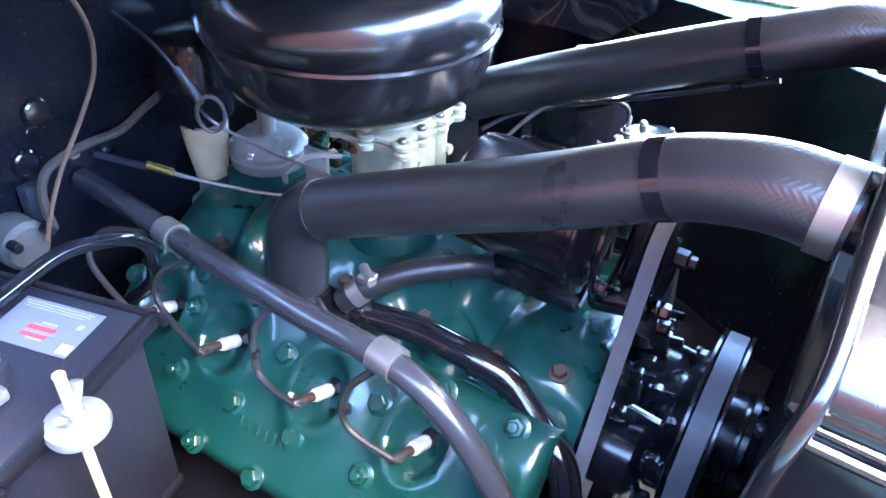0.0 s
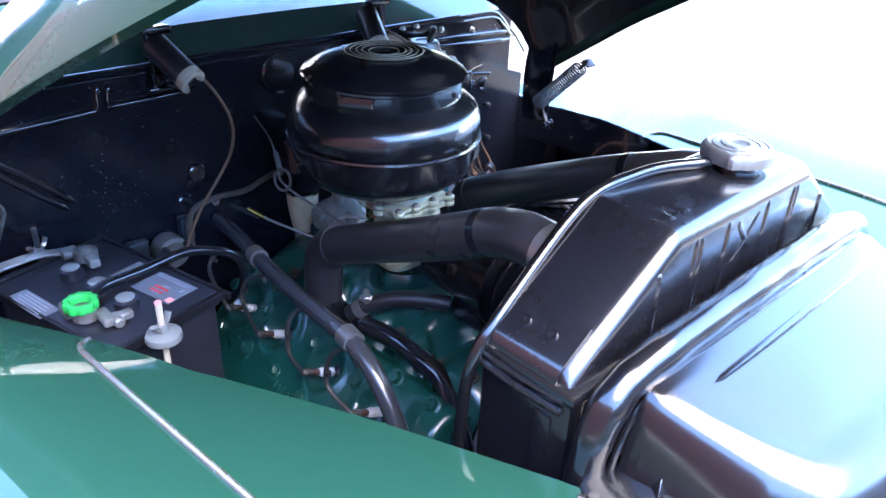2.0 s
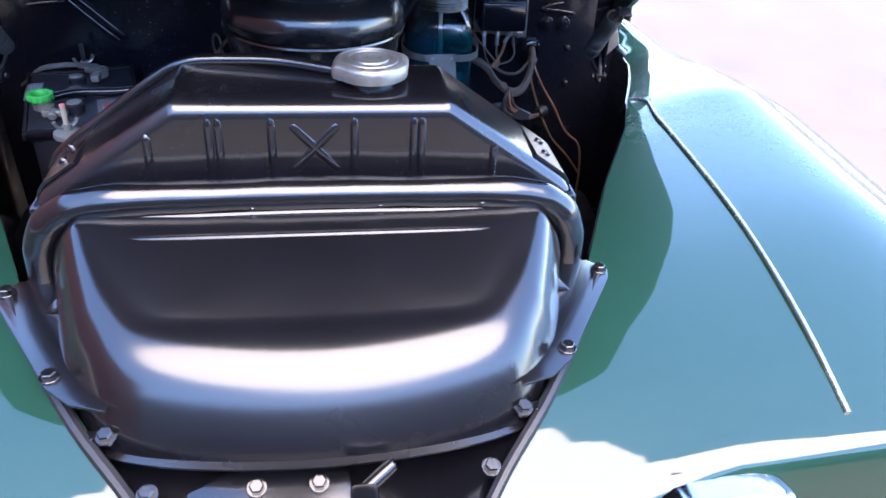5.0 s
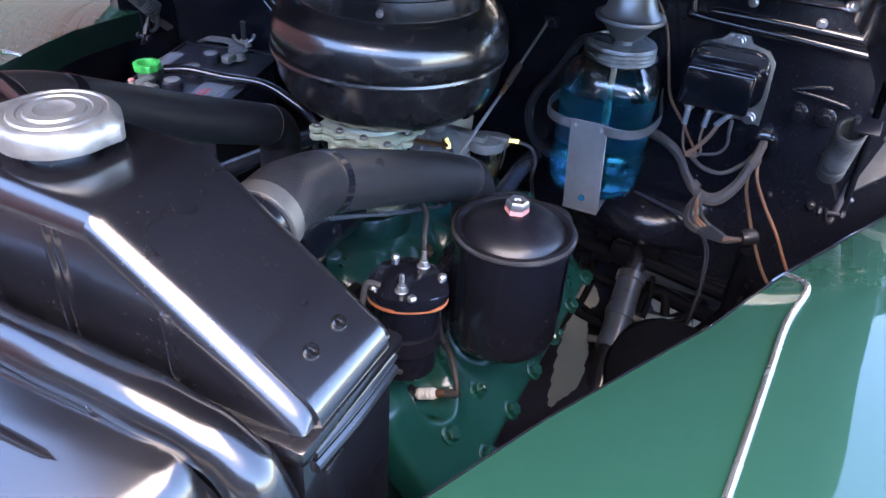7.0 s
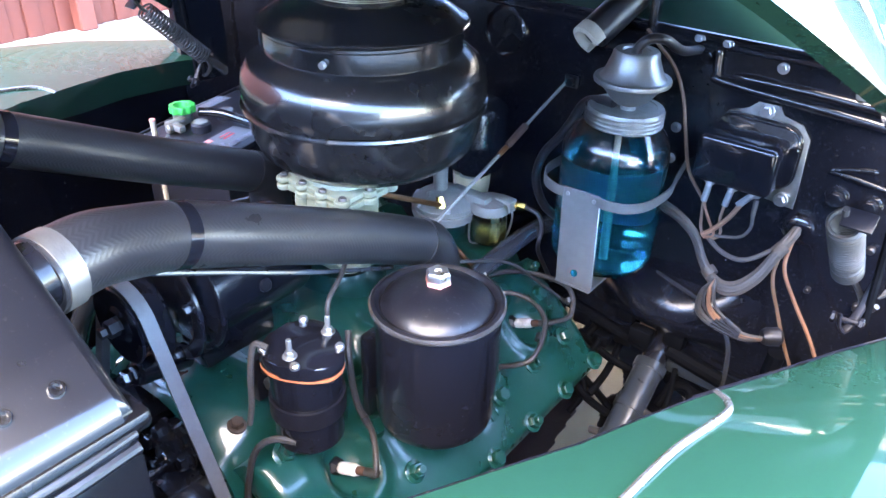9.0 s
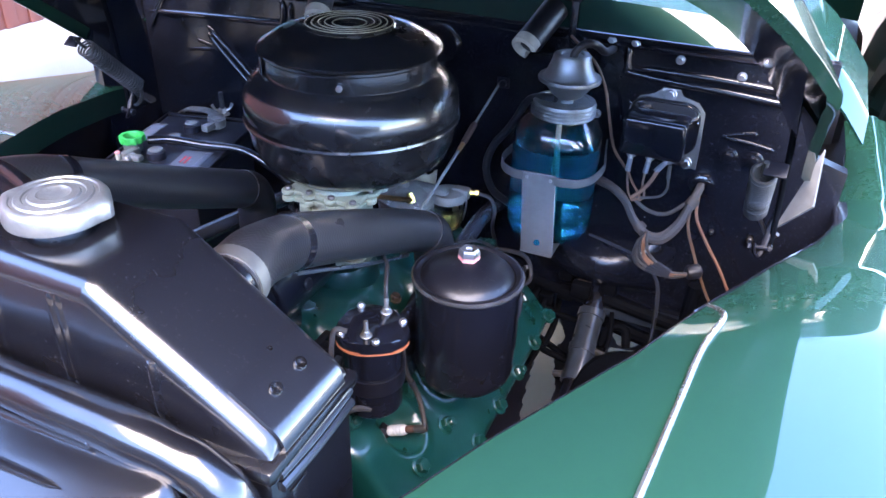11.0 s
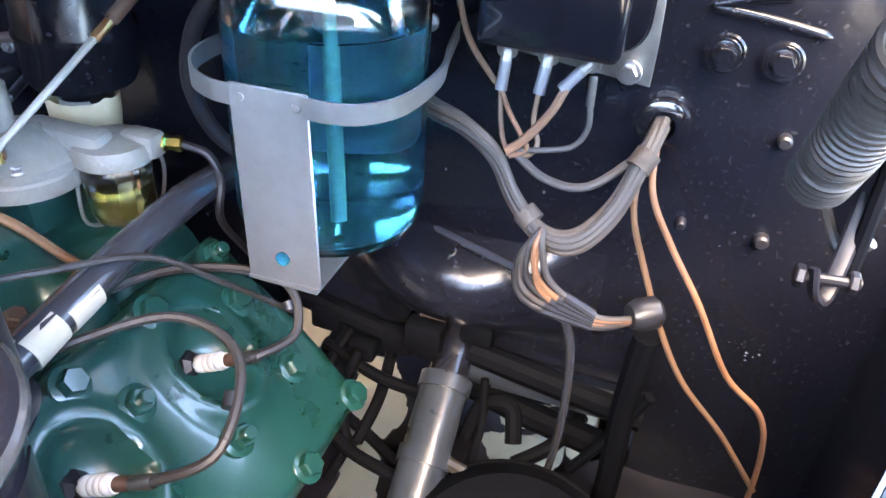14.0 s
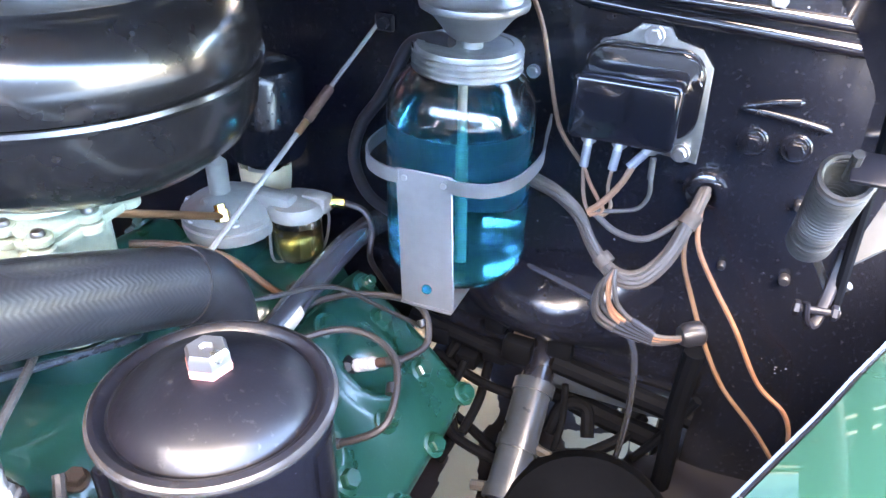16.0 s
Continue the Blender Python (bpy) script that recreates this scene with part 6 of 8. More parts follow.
# ---- battery ----
bt = thing("battery", "black six volt battery with pale labels and three capped cells", "battery", (-0.42, 0.08, -0.40))
BX0, BX1, BY0, BY1, BZ = -0.500, -0.320, -0.035, 0.205, -0.170
BA = Matrix.Translation((-0.414, 0.096, 0)) @ Matrix.Rotation(radians(14.5), 4, "Z")
bm = bmesh.new()
box(bm, (0, 0, BZ - 0.112), (0.166, 0.247, 0.196), 0.006, BA)
case_ = part("case", bm, M_BATT, bt)
bm = bmesh.new()
box(bm, (0, 0, BZ - 0.011), (0.174, 0.255, 0.022), 0.004, BA)
part("top_cover", bm, M_BATT, bt)
for y, nm in ((0.072, "a"), (0.009, "b"), (-0.054, "c")):
    bm = bmesh.new()
    lathe(bm, [(0.016, BZ - 0.002), (0.016, BZ + 0.012), (0.0125, BZ + 0.0145), (0, BZ + 0.0145)], 24, Matrix.Translation((-0.437 + (0.072 - y) * 0.21, 0.158 - (0.072 - y) * 0.98, 0)))
    cap = part("cell_cap", bm, M_BATT, bt)
    bm = bmesh.new()
    lathe(bm, [(0.0122, BZ + 0.0142), (0.0122, BZ + 0.0162), (0.0112, BZ + 0.0168), (0, BZ + 0.0168)], 24, Matrix.Translation((-0.437 + (0.072 - y) * 0.21, 0.158 - (0.072 - y) * 0.98, 0)))
    part("cap_disc", bm, M_WHITE, cap, "white cap disc")


def decal(nm, cx, cy, w, h, rot, mt, z=0.0012, parent=None):
    bm = bmesh.new()
    box(bm, (0, 0, BZ + 0.0004 + z / 2), (w, h, z), 0.0, Matrix.Translation((cx, cy, 0)) @ Matrix.Rotation(radians(rot), 4, "Z"))
    return part(nm, bm, mt, parent or bt)


def printed(lab, cx, cy, rot, bars):
    a = radians(rot)
    for dx, dy, w, h, mt in bars:
        decal("print_bar", cx + dx * math.cos(a) - dy * math.sin(a), cy + dx * math.sin(a) + dy * math.cos(a), w, h, rot, mt, 0.0016, lab)


LC = (-0.3525, 0.049, 14.5)
lab = decal("label", LC[0], LC[1], 0.051, 0.078, LC[2], M_LABEL, 0.0008)
tagged(lab, "pale blue label with a red emblem and small print")
# emblem of slanted bars, small print along the far edge, pink block in a corner
printed(lab, *LC, ((-0.004, 0.000, 0.004, 0.026, M_RED), (-0.009, -0.002, 0.003, 0.030, M_WHITE), (-0.0125, 0.001, 0.0035, 0.024, M_RED), (-0.001, 0.0, 0.0022, 0.020, M_WHITE), (0.002, -0.003, 0.0022, 0.014, M_INK), (-0.016, -0.002, 0.002, 0.014, M_INK),
                   (-0.018, -0.033, 0.010, 0.010, M_PINK), (0.0215, 0.002, 0.0011, 0.066, M_INK), (0.0185, 0.002, 0.0011, 0.062, M_INK), (0.0155, 0.004, 0.0011, 0.058, M_INK), (0.0065, -0.029, 0.006, 0.005, M_INK)))
LD = (-0.3685, 0.1165, 16.0)
lab3 = decal("label", LD[0], LD[1], 0.048, 0.034, LD[2], M_WHITE, 0.0008)
printed(lab3, *LD, [(-0.012 + 0.0032 * k, 0.003, 0.0018, 0.014, M_INK) for k in range(6)])
LE = (-0.502, 0.118, 12.0)
lab2 = decal("label", LE[0], LE[1], 0.028, 0.082, LE[2], M_LABEL, 0.0008)
printed(lab2, *LE, [(-0.010 + 0.005 * k, 0, 0.0018, 0.064 - 0.006 * (k % 2), M_INK) for k in range(5)])
# posts, clamps
bm = bmesh.new()
lathe(bm, [(0, BZ), (0.010, BZ), (0.0085, BZ + 0.02), (0, BZ + 0.0205)], 16, pose(-0.462, 0.036, 0))
part("post", bm, M_LEAD, bt)
bm = bmesh.new()
lathe(bm, [(0, BZ), (0.010, BZ), (0.0085, BZ + 0.02), (0, BZ + 0.0205)], 16, pose(-0.405, 0.19, 0))
part("post", bm, M_LEAD, bt)

gt = thing("battery_terminal", "lead cable clamp with a bright green plastic knob", "battery terminal", (-0.462, 0.036, BZ))
bm = bmesh.new()
lathe(bm, [(0.009, BZ + 0.004), (0.016, BZ + 0.004), (0.016, BZ + 0.018), (0.009, BZ + 0.018)], 20, pose(-0.462, 0.036, 0))
box(bm, (-0.446, 0.012, BZ + 0.010), (0.016, 0.036, 0.013), 0.004, Matrix())
box(bm, (-0.428, 0.004, BZ + 0.009), (0.028, 0.014, 0.012), 0.004)
box(bm, (-0.478, 0.056, BZ + 0.012), (0.014, 0.030, 0.016), 0.005)
rod(bm, (-0.436, -0.012, BZ + 0.008), (-0.436, 0.012, BZ + 0.008), 0.007, 12, 0.002)
part("clamp", bm, M_LEAD, gt)
bm = bmesh.new()
lathe(bm, [(0.0120, BZ + 0.019), (0.0205, BZ + 0.019), (0.0212, BZ + 0.021), (0.0212, BZ + 0.028), (0.0202, BZ + 0.0302), (0.0145, BZ + 0.0302), (0.0128, BZ + 0.027), (0.0120, BZ + 0.019)], 90, pose(-0.464, 0.039, 0))
for i, v in enumerate(bm.verts):
    d = Vector((v.co.x + 0.464, v.co.y - 0.039))
    if d.length > 0.0195:
        k = 1 + 0.05 * math.cos(10 * math.atan2(d.y, d.x))
        v.co.x, v.co.y = -0.464 + d.x * k, 0.039 + d.y * k
part("knob", bm, M_GREENCAP, gt, "bright green plastic knob")

nt_ = thing("battery_terminal", "lead clamp on a braided ground strap", "battery terminal", (-0.405, 0.19, BZ))
bm = bmesh.new()
lathe(bm, [(0.009, BZ + 0.004), (0.0165, BZ + 0.004), (0.0165, BZ + 0.018), (0.009, BZ + 0.018)], 20, pose(-0.405, 0.19, 0))
box(bm, (-0.405, 0.168, BZ + 0.010), (0.016, 0.03, 0.014), 0.004)
box(bm, (-0.422, 0.208, BZ + 0.012), (0.024, 0.024, 0.012), 0.004)
part("clamp", bm, M_LEAD, nt_)
bm = bmesh.new()
for k in range(5):
    o = -0.008 + 0.004 * k
    tube(bm, [(-0.428, 0.215 + o, BZ + 0.012), (-0.455, 0.232 + o, BZ + 0.010 + 0.002 * math.sin(k)), (-0.485, 0.238 + o, BZ + 0.006), (-0.53, 0.245 + o, BZ - 0.005), (-0.57, 0.26 + o, BZ - 0.04)], 0.0026, 6, 5)
part("braid", bm, M_LEAD, nt_, "braided metal strap")


def wing_nut(at, z, mt, rod_mt, label, disc):
    w = thing("wing_nut", label, "wing nut", (at[0], at[1], z))
    bm = bmesh.new()
    if disc:
        lathe(bm, [(0, z), (0.0225, z), (0.0235, z + 0.003), (0.0225, z + 0.009), (0.018, z + 0.0115), (0.009, z + 0.013), (0, z + 0.013)], 32, pose(at[0], at[1], 0))
    else:
        lathe(bm, [(0, z), (0.013, z), (0.013, z + 0.002), (0.008, z + 0.004), (0, z + 0.004)], 20, pose(at[0], at[1], 0))
    part("washer", bm, mt, w)
    zb = z + (0.013 if disc else 0.004)
    bm = bmesh.new()
    lathe(bm, [(0, zb - 0.001), (0.0085, zb - 0.001), (0.007, zb + 0.009), (0, zb + 0.0095)], 16, pose(at[0], at[1], 0))
    for sg in (-1, 1):
        tube(bm, [(at[0] + sg * 0.004 * 0.8, at[1] + sg * 0.004 * 0.6, zb + 0.003), (at[0] + sg * 0.011, at[1] + sg * 0.009, zb + 0.008), (at[0] + sg * 0.015, at[1] + sg * 0.0115, zb + 0.017)], lambda t: 0.0032 + 0.0018 * t, 8, 4, flat=0.6)
    part("wings", bm, mt, w)
    bm = bmesh.new()
    rod(bm, (at[0], at[1], z - 0.16), (at[0], at[1], z), 0.004, 10)
    rod(bm, (at[0], at[1], zb + 0.007), (at[0], at[1], zb + 0.042), 0.0043, 12, 0.001)
    part("threaded_rod", bm, rod_mt, w)
    if disc:
        bm = bmesh.new()
        rod(bm, (at[0], at[1], zb + 0.0400), (at[0], at[1], zb + 0.0435), 0.0047, 12, 0.001)
        part("rod_tip", bm, M_PINK, w, "pink painted rod tip")
    return w


wing_nut((-0.401, -0.054), -0.178, M_WHITE, M_TAN, "white plastic wing nut on the battery hold-down rod", True)
wing_nut((-0.449, 0.262), -0.176, M_ZINC, M_SPRING, "zinc wing nut on the battery hold-down rod", False)
# hold-down tray and frame
tr = thing("battery_tray", "black painted battery tray with hold-down frame", "tray", (-0.415, 0.09, -0.42))
bm = bmesh.new()
box(bm, (0, 0, -0.388), (0.17, 0.25, 0.012), 0.004, BA)
part("tray", bm, M_DARK, tr)
bm = bmesh.new()
for x in (-0.09, 0.09):
    box(bm, (x, 0, BZ - 0.004), (0.006, 0.29, 0.012), 0.002, BA)
for y in (-0.133, 0.135):
    box(bm, (0, y, BZ - 0.004), (0.186, 0.010, 0.012), 0.002, BA)
part("frame", bm, M_DARK, tr)
# cable from the green terminal
bc = thing("battery_cable", "thick shiny black battery cable", "cable", (-0.3, 0.05, -0.2))
bm = bmesh.new()
tube(bm, [(-0.452, 0.062, BZ + 0.014), (-0.42, 0.082, BZ + 0.014), (-0.36, 0.096, BZ + 0.010), (-0.29, 0.110, BZ + 0.009), (-0.238, 0.111, -0.178), (-0.212, 0.114, -0.196), (-0.197, 0.120, -0.222), (-0.190, 0.14, -0.275), (-0.20, 0.19, -0.33)], 0.0075, 14, 6)
part("cable", bm, M_GLOSS, bc)

# ---- windshield washer ----
JX, JY, JW = 0.241, 0.201, 1.17
jar = thing("washer_jar", "glass washer jar of bright blue fluid in an aluminium bracket", "washer jar", (JX, JY, -0.228))
J = pose(JX, JY, 0)
JL = pose(JX + 0.005, JY, 0)
JM = pose(JX + 0.010, JY - 0.006, 0)
bm = bmesh.new()
outer = [(0, -0.2255), (0.044, -0.2255), (0.0525, -0.2215), (0.0572, -0.210), (0.0575, -0.20), (0.0575, -0.068), (0.0555, -0.052), (0.048, -0.038), (0.0405, -0.030), (0.0385, -0.026), (0.0385, -0.010)]
inner = [(r - 0.0028 if r > 0 else 0, z + (0.004 if z < -0.219 else 0.0)) for r, z in outer]
lathe(bm, [(r * JW, z) for r, z in outer + inner[::-1]], 56, J)
gl = part("glass_body", bm, M_GLASS, jar, "clear glass jar")
bm = bmesh.new()
lathe(bm, [(0, -0.2212), (0.0405, -0.2212), (0.0500, -0.2180), (0.0552, -0.2085), (0.0558, -0.20), (0.0558, -0.0735), (0.0536, -0.0720), (0, -0.0720)], 56, J @ Matrix.Diagonal((JW, JW, 1, 1)))
part("fluid", bm, M_FLUID, jar, "bright blue washer fluid")
bm = bmesh.new()
rod(bm, (JX + 0.004, JY, -0.215), (JX, JY, -0.01), 0.0042, 12)
part("pickup_tube", bm, M_TAN, jar)
bm = bmesh.new()
prof = [(0.0392, -0.030)]
for k in range(4):
    prof += [(0.0415, -0.030 + 0.0052 * k + 0.001), (0.0425, -0.030 + 0.0052 * k + 0.0025), (0.0415, -0.030 + 0.0052 * k + 0.004)]
prof += [(0.0405, -0.0078), (0.034, -0.0072), (0.0335, -0.0085), (0, -0.0085)]
lathe(bm, [(r * 1.12, z) for r, z in prof], 48, JL)
part("lid", bm, M_CAP, jar, "ribbed dull zinc screw lid")
bm = bmesh.new()
lathe(bm, [(0, -0.009), (0.0095, -0.009), (0.0085, 0.004), (0, 0.004)], 20, JM)
part("stem", bm, M_WHITE, jar)
bm = bmesh.new()
lathe(bm, [(0, 0.0), (0.018, 0.0), (0.022, 0.003), (0.034, 0.018), (0.0425, 0.0245), (0.0455, 0.0255), (0.0462, 0.0285), (0.0455, 0.031), (0.0400, 0.0315), (0.0360, 0.035), (0.0280, 0.0555), (0.0272, 0.0610), (0.0250, 0.0635), (0.0165, 0.0635), (0.0155, 0.0610), (0, 0.0605)], 48, JM)
part("vacuum_motor", bm, M_ALU, jar, "flared aluminium pump housing")
bm = bmesh.new()
corners = [(0.2110, 0.1285, -0.1005), (0.2625, 0.1305, -0.1005), (0.2745, 0.1165, -0.2275), (0.2235, 0.1145, -0.2275)]
vs = [bm.verts.new(c) for c in corners]
vb_ = [bm.verts.new(Vector(c) + Vector((0, 0.0022, 0))) for c in corners]
bm.faces.new(vs)
bm.faces.new(vb_[::-1])
for i in range(4):
    bm.faces.new((vs[i], vb_[i], vb_[(i + 1) % 4], vs[(i + 1) % 4]))
bmesh.ops.bevel(bm, geom=bm.edges[:], offset=0.0007, segments=1, affect="EDGES")
box(bm, (0.248, 0.145, -0.2285), (0.05, 0.062, 0.0022), 0.0)
br = part("bracket_plate", bm, M_ALU, jar, "brushed aluminium bracket plate")
bm = bmesh.new()
lathe(bm, [(0, -0.0004), (0.0048, -0.0004), (0.0048, 0.0008), (0, 0.0008)], 20, aim((0.2478, 0.1165, -0.2095), (0, -1, 0.1)))
part("bracket_hole", bm, M_FLUID, br)
rvm = mesh_of(lathe(bmesh.new(), [(0, 0), (0.003, 0), (0.0026, 0.001), (0, 0.0015)], 12), "rivet", M_ZINC)
for x, z in ((0.2195, -0.1085), (0.2560, -0.1085)):
    piece("rivet", rvm, aim((x, 0.1282, z), (0, -1, 0.1)), br)


def strap(bm, pts, h, th):
    path = spline(pts, 6)
    rows = []
    for i, p in enumerate(path):
        d = (path[min(i + 1, len(path) - 1)] - path[max(i - 1, 0)])
        n = Vector((d.y, -d.x, 0)).normalized()
        rows.append([bm.verts.new(p + n * a * th / 2 + Vector((0, 0, b * h / 2))) for a, b in ((-1, -1), (1, -1), (1, 1), (-1, 1))])
    for a, b in zip(rows, rows[1:]):
        for j in range(4):
            bm.faces.new((a[j], a[(j + 1) % 4], b[(j + 1) % 4], b[j]))
    bm.faces.new(rows[0])
    bm.faces.new(rows[-1][::-1])


bm = bmesh.new()
strap(bm, [(0.214, 0.127, -0.1075), (0.198, 0.128, -0.1065), (0.180, 0.138, -0.105), (0.168, 0.162, -0.103), (0.168, 0.205, -0.103), (0.178, 0.245, -0.103), (0.19, 0.298, -0.103)], 0.013, 0.002)
strap(bm, [(0.2605, 0.1285, -0.1075), (0.276, 0.1295, -0.108), (0.295, 0.139, -0.109), (0.312, 0.162, -0.1075), (0.318, 0.205, -0.1045), (0.310, 0.245, -0.103), (0.30, 0.298, -0.103)], 0.013, 0.002)
part("retaining_strap", bm, M_ALU, jar, "aluminium strap round the jar")
bm = bmesh.new()
box(bm, (0.222, 0.2855, -0.145), (0.060, 0.002, 0.105), 0.0008, seg=1)
part("back_plate", bm, M_ALU, jar, "aluminium plate behind the jar")
wh = thing("washer_hose", "grey rubber hose looping from the washer lid", "hose", (0.15, 0.2, -0.2))
bm = bmesh.new()
tube(bm, [(0.236, 0.186, -0.0035), (0.215, 0.192, -0.006), (0.19, 0.20, -0.018), (0.174, 0.20, -0.048), (0.160, 0.20, -0.072), (0.138, 0.20, -0.104), (0.127, 0.205, -0.145), (0.135, 0.22, -0.19), (0.16, 0.24, -0.22)], 0.0062, 12, 6)
part("hose", bm, M_RUBBER, wh)
wh2 = thing("vacuum_hose", "black hose curling out of the washer pump top", "hose", (0.26, 0.2, 0.05))
bm = bmesh.new()
tube(bm, [(0.254, 0.184, 0.055), (0.258, 0.184, 0.071), (0.268, 0.19, 0.0805), (0.28, 0.205, 0.078), (0.288, 0.24, 0.06), (0.29, 0.295, 0.05)], 0.0058, 12, 6)
part("hose", bm, M_RUBBER, wh2)

# ---- voltage regulator ----
vr = thing("voltage_regulator", "black voltage regulator box on a pale zinc base plate", "voltage regulator", (0.385, 0.297, -0.06))
bm = bmesh.new()
ol = [(-0.057, -0.048), (0.059, -0.060), (0.059, -0.034), (0.056, 0.032), (0.044, 0.047), (0.020, 0.052), (0.014, 0.063), (-0.012, 0.063), (-0.022, 0.052), (-0.044, 0.045), (-0.057, 0.028)]
prism(bm, ol, 0.003, Matrix.Translation((0.385, 0.298, -0.060)) @ Matrix.Rotation(radians(90), 4, "X"), 0.0008)
base_ = part("base_plate", bm, M_CAP, vr, "pale zinc base plate")
bm = bmesh.new()
prism(bm, round_rect(0.105, 0.082, 0.022, 5), 0.012, Matrix.Translation((0.383, 0.2945, -0.056)) @ Matrix.Rotation(radians(90), 4, "X"), 0.003)
prism(bm, round_rect(0.108, 0.086, 0.024, 5), 0.003, Matrix.Translation((0.383, 0.2925, -0.056)) @ Matrix.Rotation(radians(90), 4, "X"), 0.001)
part("cover_flange", bm, M_GLOSS, vr)
bm = bmesh.new()
box(bm, (0.3775, 0.259, -0.0595), (0.094, 0.052, 0.060), 0.006, seg=3)
part("cover", bm, M_GLOSS, vr, "gloss black cover")
rb = mesh_of(hex_bolt(0.0065, 0.005), "mount_screw", M_ZINC)
for x, z in ((0.386, -0.006), (0.428, -0.111)):
    piece("mount_screw", rb, aim((x, 0.294, z), (0, -1, 0)), vr)
bm = bmesh.new()
rod(bm, (0.431, 0.283, -0.040), (0.431, 0.278, -0.040), 0.0045, 12, 0.001)
part("cover_screw", bm, M_GLOSS, vr)
for x, dx, dz, mt in ((0.346, 0.000, -0.026, M_SLEEVE2), (0.375, -0.002, -0.024, M_SLEEVE2), (0.404, -0.016, -0.018, M_SLEEVE2), (0.407, 0.002, -0.026, M_WIREGREY)):
    tip = Vector((x + dx, 0.258, -0.101 + dz))
    top = Vector((x, 0.266, -0.099))
    if mt is M_SLEEVE2:
        bm = bmesh.new()
        lathe(bm, [(0, 0), (0.0062, 0), (0.0062, 0.003), (0.0048, 0.004), (0.0045, 0.0065), (0.0025, 0.0075), (0, 0.0078)], 6, aim((x, 0.270, -0.098), (0, -1, -0.3)))
        post_ = part("terminal", bm, M_ZINC, vr)
        bm = bmesh.new()
        lathe(bm, [(0.003, 0), (0.0072, 0), (0.0076, 0.001), (0.0072, 0.002), (0.003, 0.002)], 16, aim((x, 0.2655, -0.0995), (0, -1, -0.3)))
        rod(bm, top, top.lerp(tip, 0.35), 0.0042, 10, 0.001)
        part("ring_lug", bm, M_CAP, post_, "pale ring lug")
    bm = bmesh.new()
    tube(bm, [top.lerp(tip, 0.3), top.lerp(tip, 0.65), tip], 0.0042 if mt is M_SLEEVE2 else 0.003, 12, 3)
    part("sleeve", bm, mt, post_, "grey rubber sleeve")

# ---- wiring on the firewall ----
wl = thing("wiring_loom", "taped brown wiring loom through a firewall grommet", "wiring", (0.4, 0.25, -0.2))
LOOM = [(0.262, 0.27, -0.128), (0.293, 0.25, -0.143), (0.326, 0.24, -0.150), (0.352, 0.235, -0.166), (0.371, 0.225, -0.190), (0.396, 0.212, -0.207), (0.420, 0.212, -0.207), (0.440, 0.228, -0.187), (0.452, 0.250, -0.155), (0.458, 0.285, -0.142)]
for k, mt in enumerate((M_LOOM, M_WIREGREY, M_LOOM, M_LOOM, M_WIREGREY, M_WIREGREY, M_LOOM)):
    bm = bmesh.new()
    pts = []
    for i, q in enumerate(LOOM):
        a = 2 * math.pi * k / 6 + 0.35 * i
        spread = 0.0 if k == 6 else 0.0050 + 0.0010 * math.sin(1.3 * i + 2.1 * k)
        pts.append(Vector(q) + Vector((0.6 * math.cos(a), -0.5 * math.cos(a), math.sin(a))) * spread)
    tube(bm, pts, 0.0039, 9, 6)
    part("strand", bm, mt, wl)
for i, q in ((4.6, (0.385, 0.218, -0.199)), (8.0, (0.452, 0.250, -0.155))):
    bm = bmesh.new()
    d = Vector((0.02, -0.008, -0.012)) if i < 5 else Vector((0.012, 0.018, 0.022))
    tube(bm, [Vector(q) - 0.22 * d, Vector(q), Vector(q) + 0.22 * d], 0.0092, 14, 2)
    part("tape_band", bm, M_LOOM, wl, "brown cloth tape")
bm = bmesh.new()
lathe(bm, [(0.010, 0), (0.022, 0.0), (0.022, 0.004), (0.018, 0.005), (0.017, 0.008), (0.0195, 0.009), (0.018, 0.013), (0.012, 0.016), (0.009, 0.016)], 28, aim((0.459, 0.298, -0.142), (0, -1, 0)))
part("grommet", bm, M_GLOSS, wl, "black rubber grommet")
cn = thing("wire_connectors", "bundle of bullet connectors with grey, orange and dark wires", "wiring", (0.43, 0.21, -0.24))
for k, (dx, dz, mt) in enumerate(((0, 0, M_WIREGREY), (-0.005, -0.005, M_WIREORANGE), (-0.010, -0.010, M_WIRE), (-0.013, -0.018, M_WIREGREY), (-0.004, -0.014, M_WIREORANGE), (-0.015, -0.026, M_WIRE))):
    bm = bmesh.new()
    tube(bm, [(0.398, 0.206, -0.198), (0.401 + dx, 0.198, -0.210 + dz * 0.4), (0.408 + dx * 1.3, 0.196, -0.230 + dz * 0.7), (0.426 + dx, 0.198, -0.246 + dz * 0.6), (0.446, 0.20, -0.256 + dz * 0.35), (0.468, 0.21, -0.258 + dz * 0.12), (0.480, 0.225, -0.256)], 0.0024, 8, 5)
    wire = part("wire", bm, mt, cn)
    bm = bmesh.new()
    tube(bm, [(0.422 + dx, 0.197, -0.2432 + dz * 0.6), (0.444, 0.1995, -0.2548 + dz * 0.37)], 0.0040, 10, 2)
    part("connector", bm, M_SLEEVE, wire)
bm = bmesh.new()
lathe(bm, [(0, 0), (0.009, 0), (0.012, 0.006), (0.012, 0.02), (0.008, 0.024), (0, 0.024)], 16, aim((0.468, 0.212, -0.2575), (0.8, 0.55, 0.05)))
part("boot", bm, M_RUBBER, cn)


def wire(label, pts, mt, r=0.0024, nm="loose_wire"):
    w = thing(nm, label, "wire", pts[-1])
    bm = bmesh.new()
    tube(bm, pts, r, 8, 6)
    part("strand", bm, mt, w)
    return w


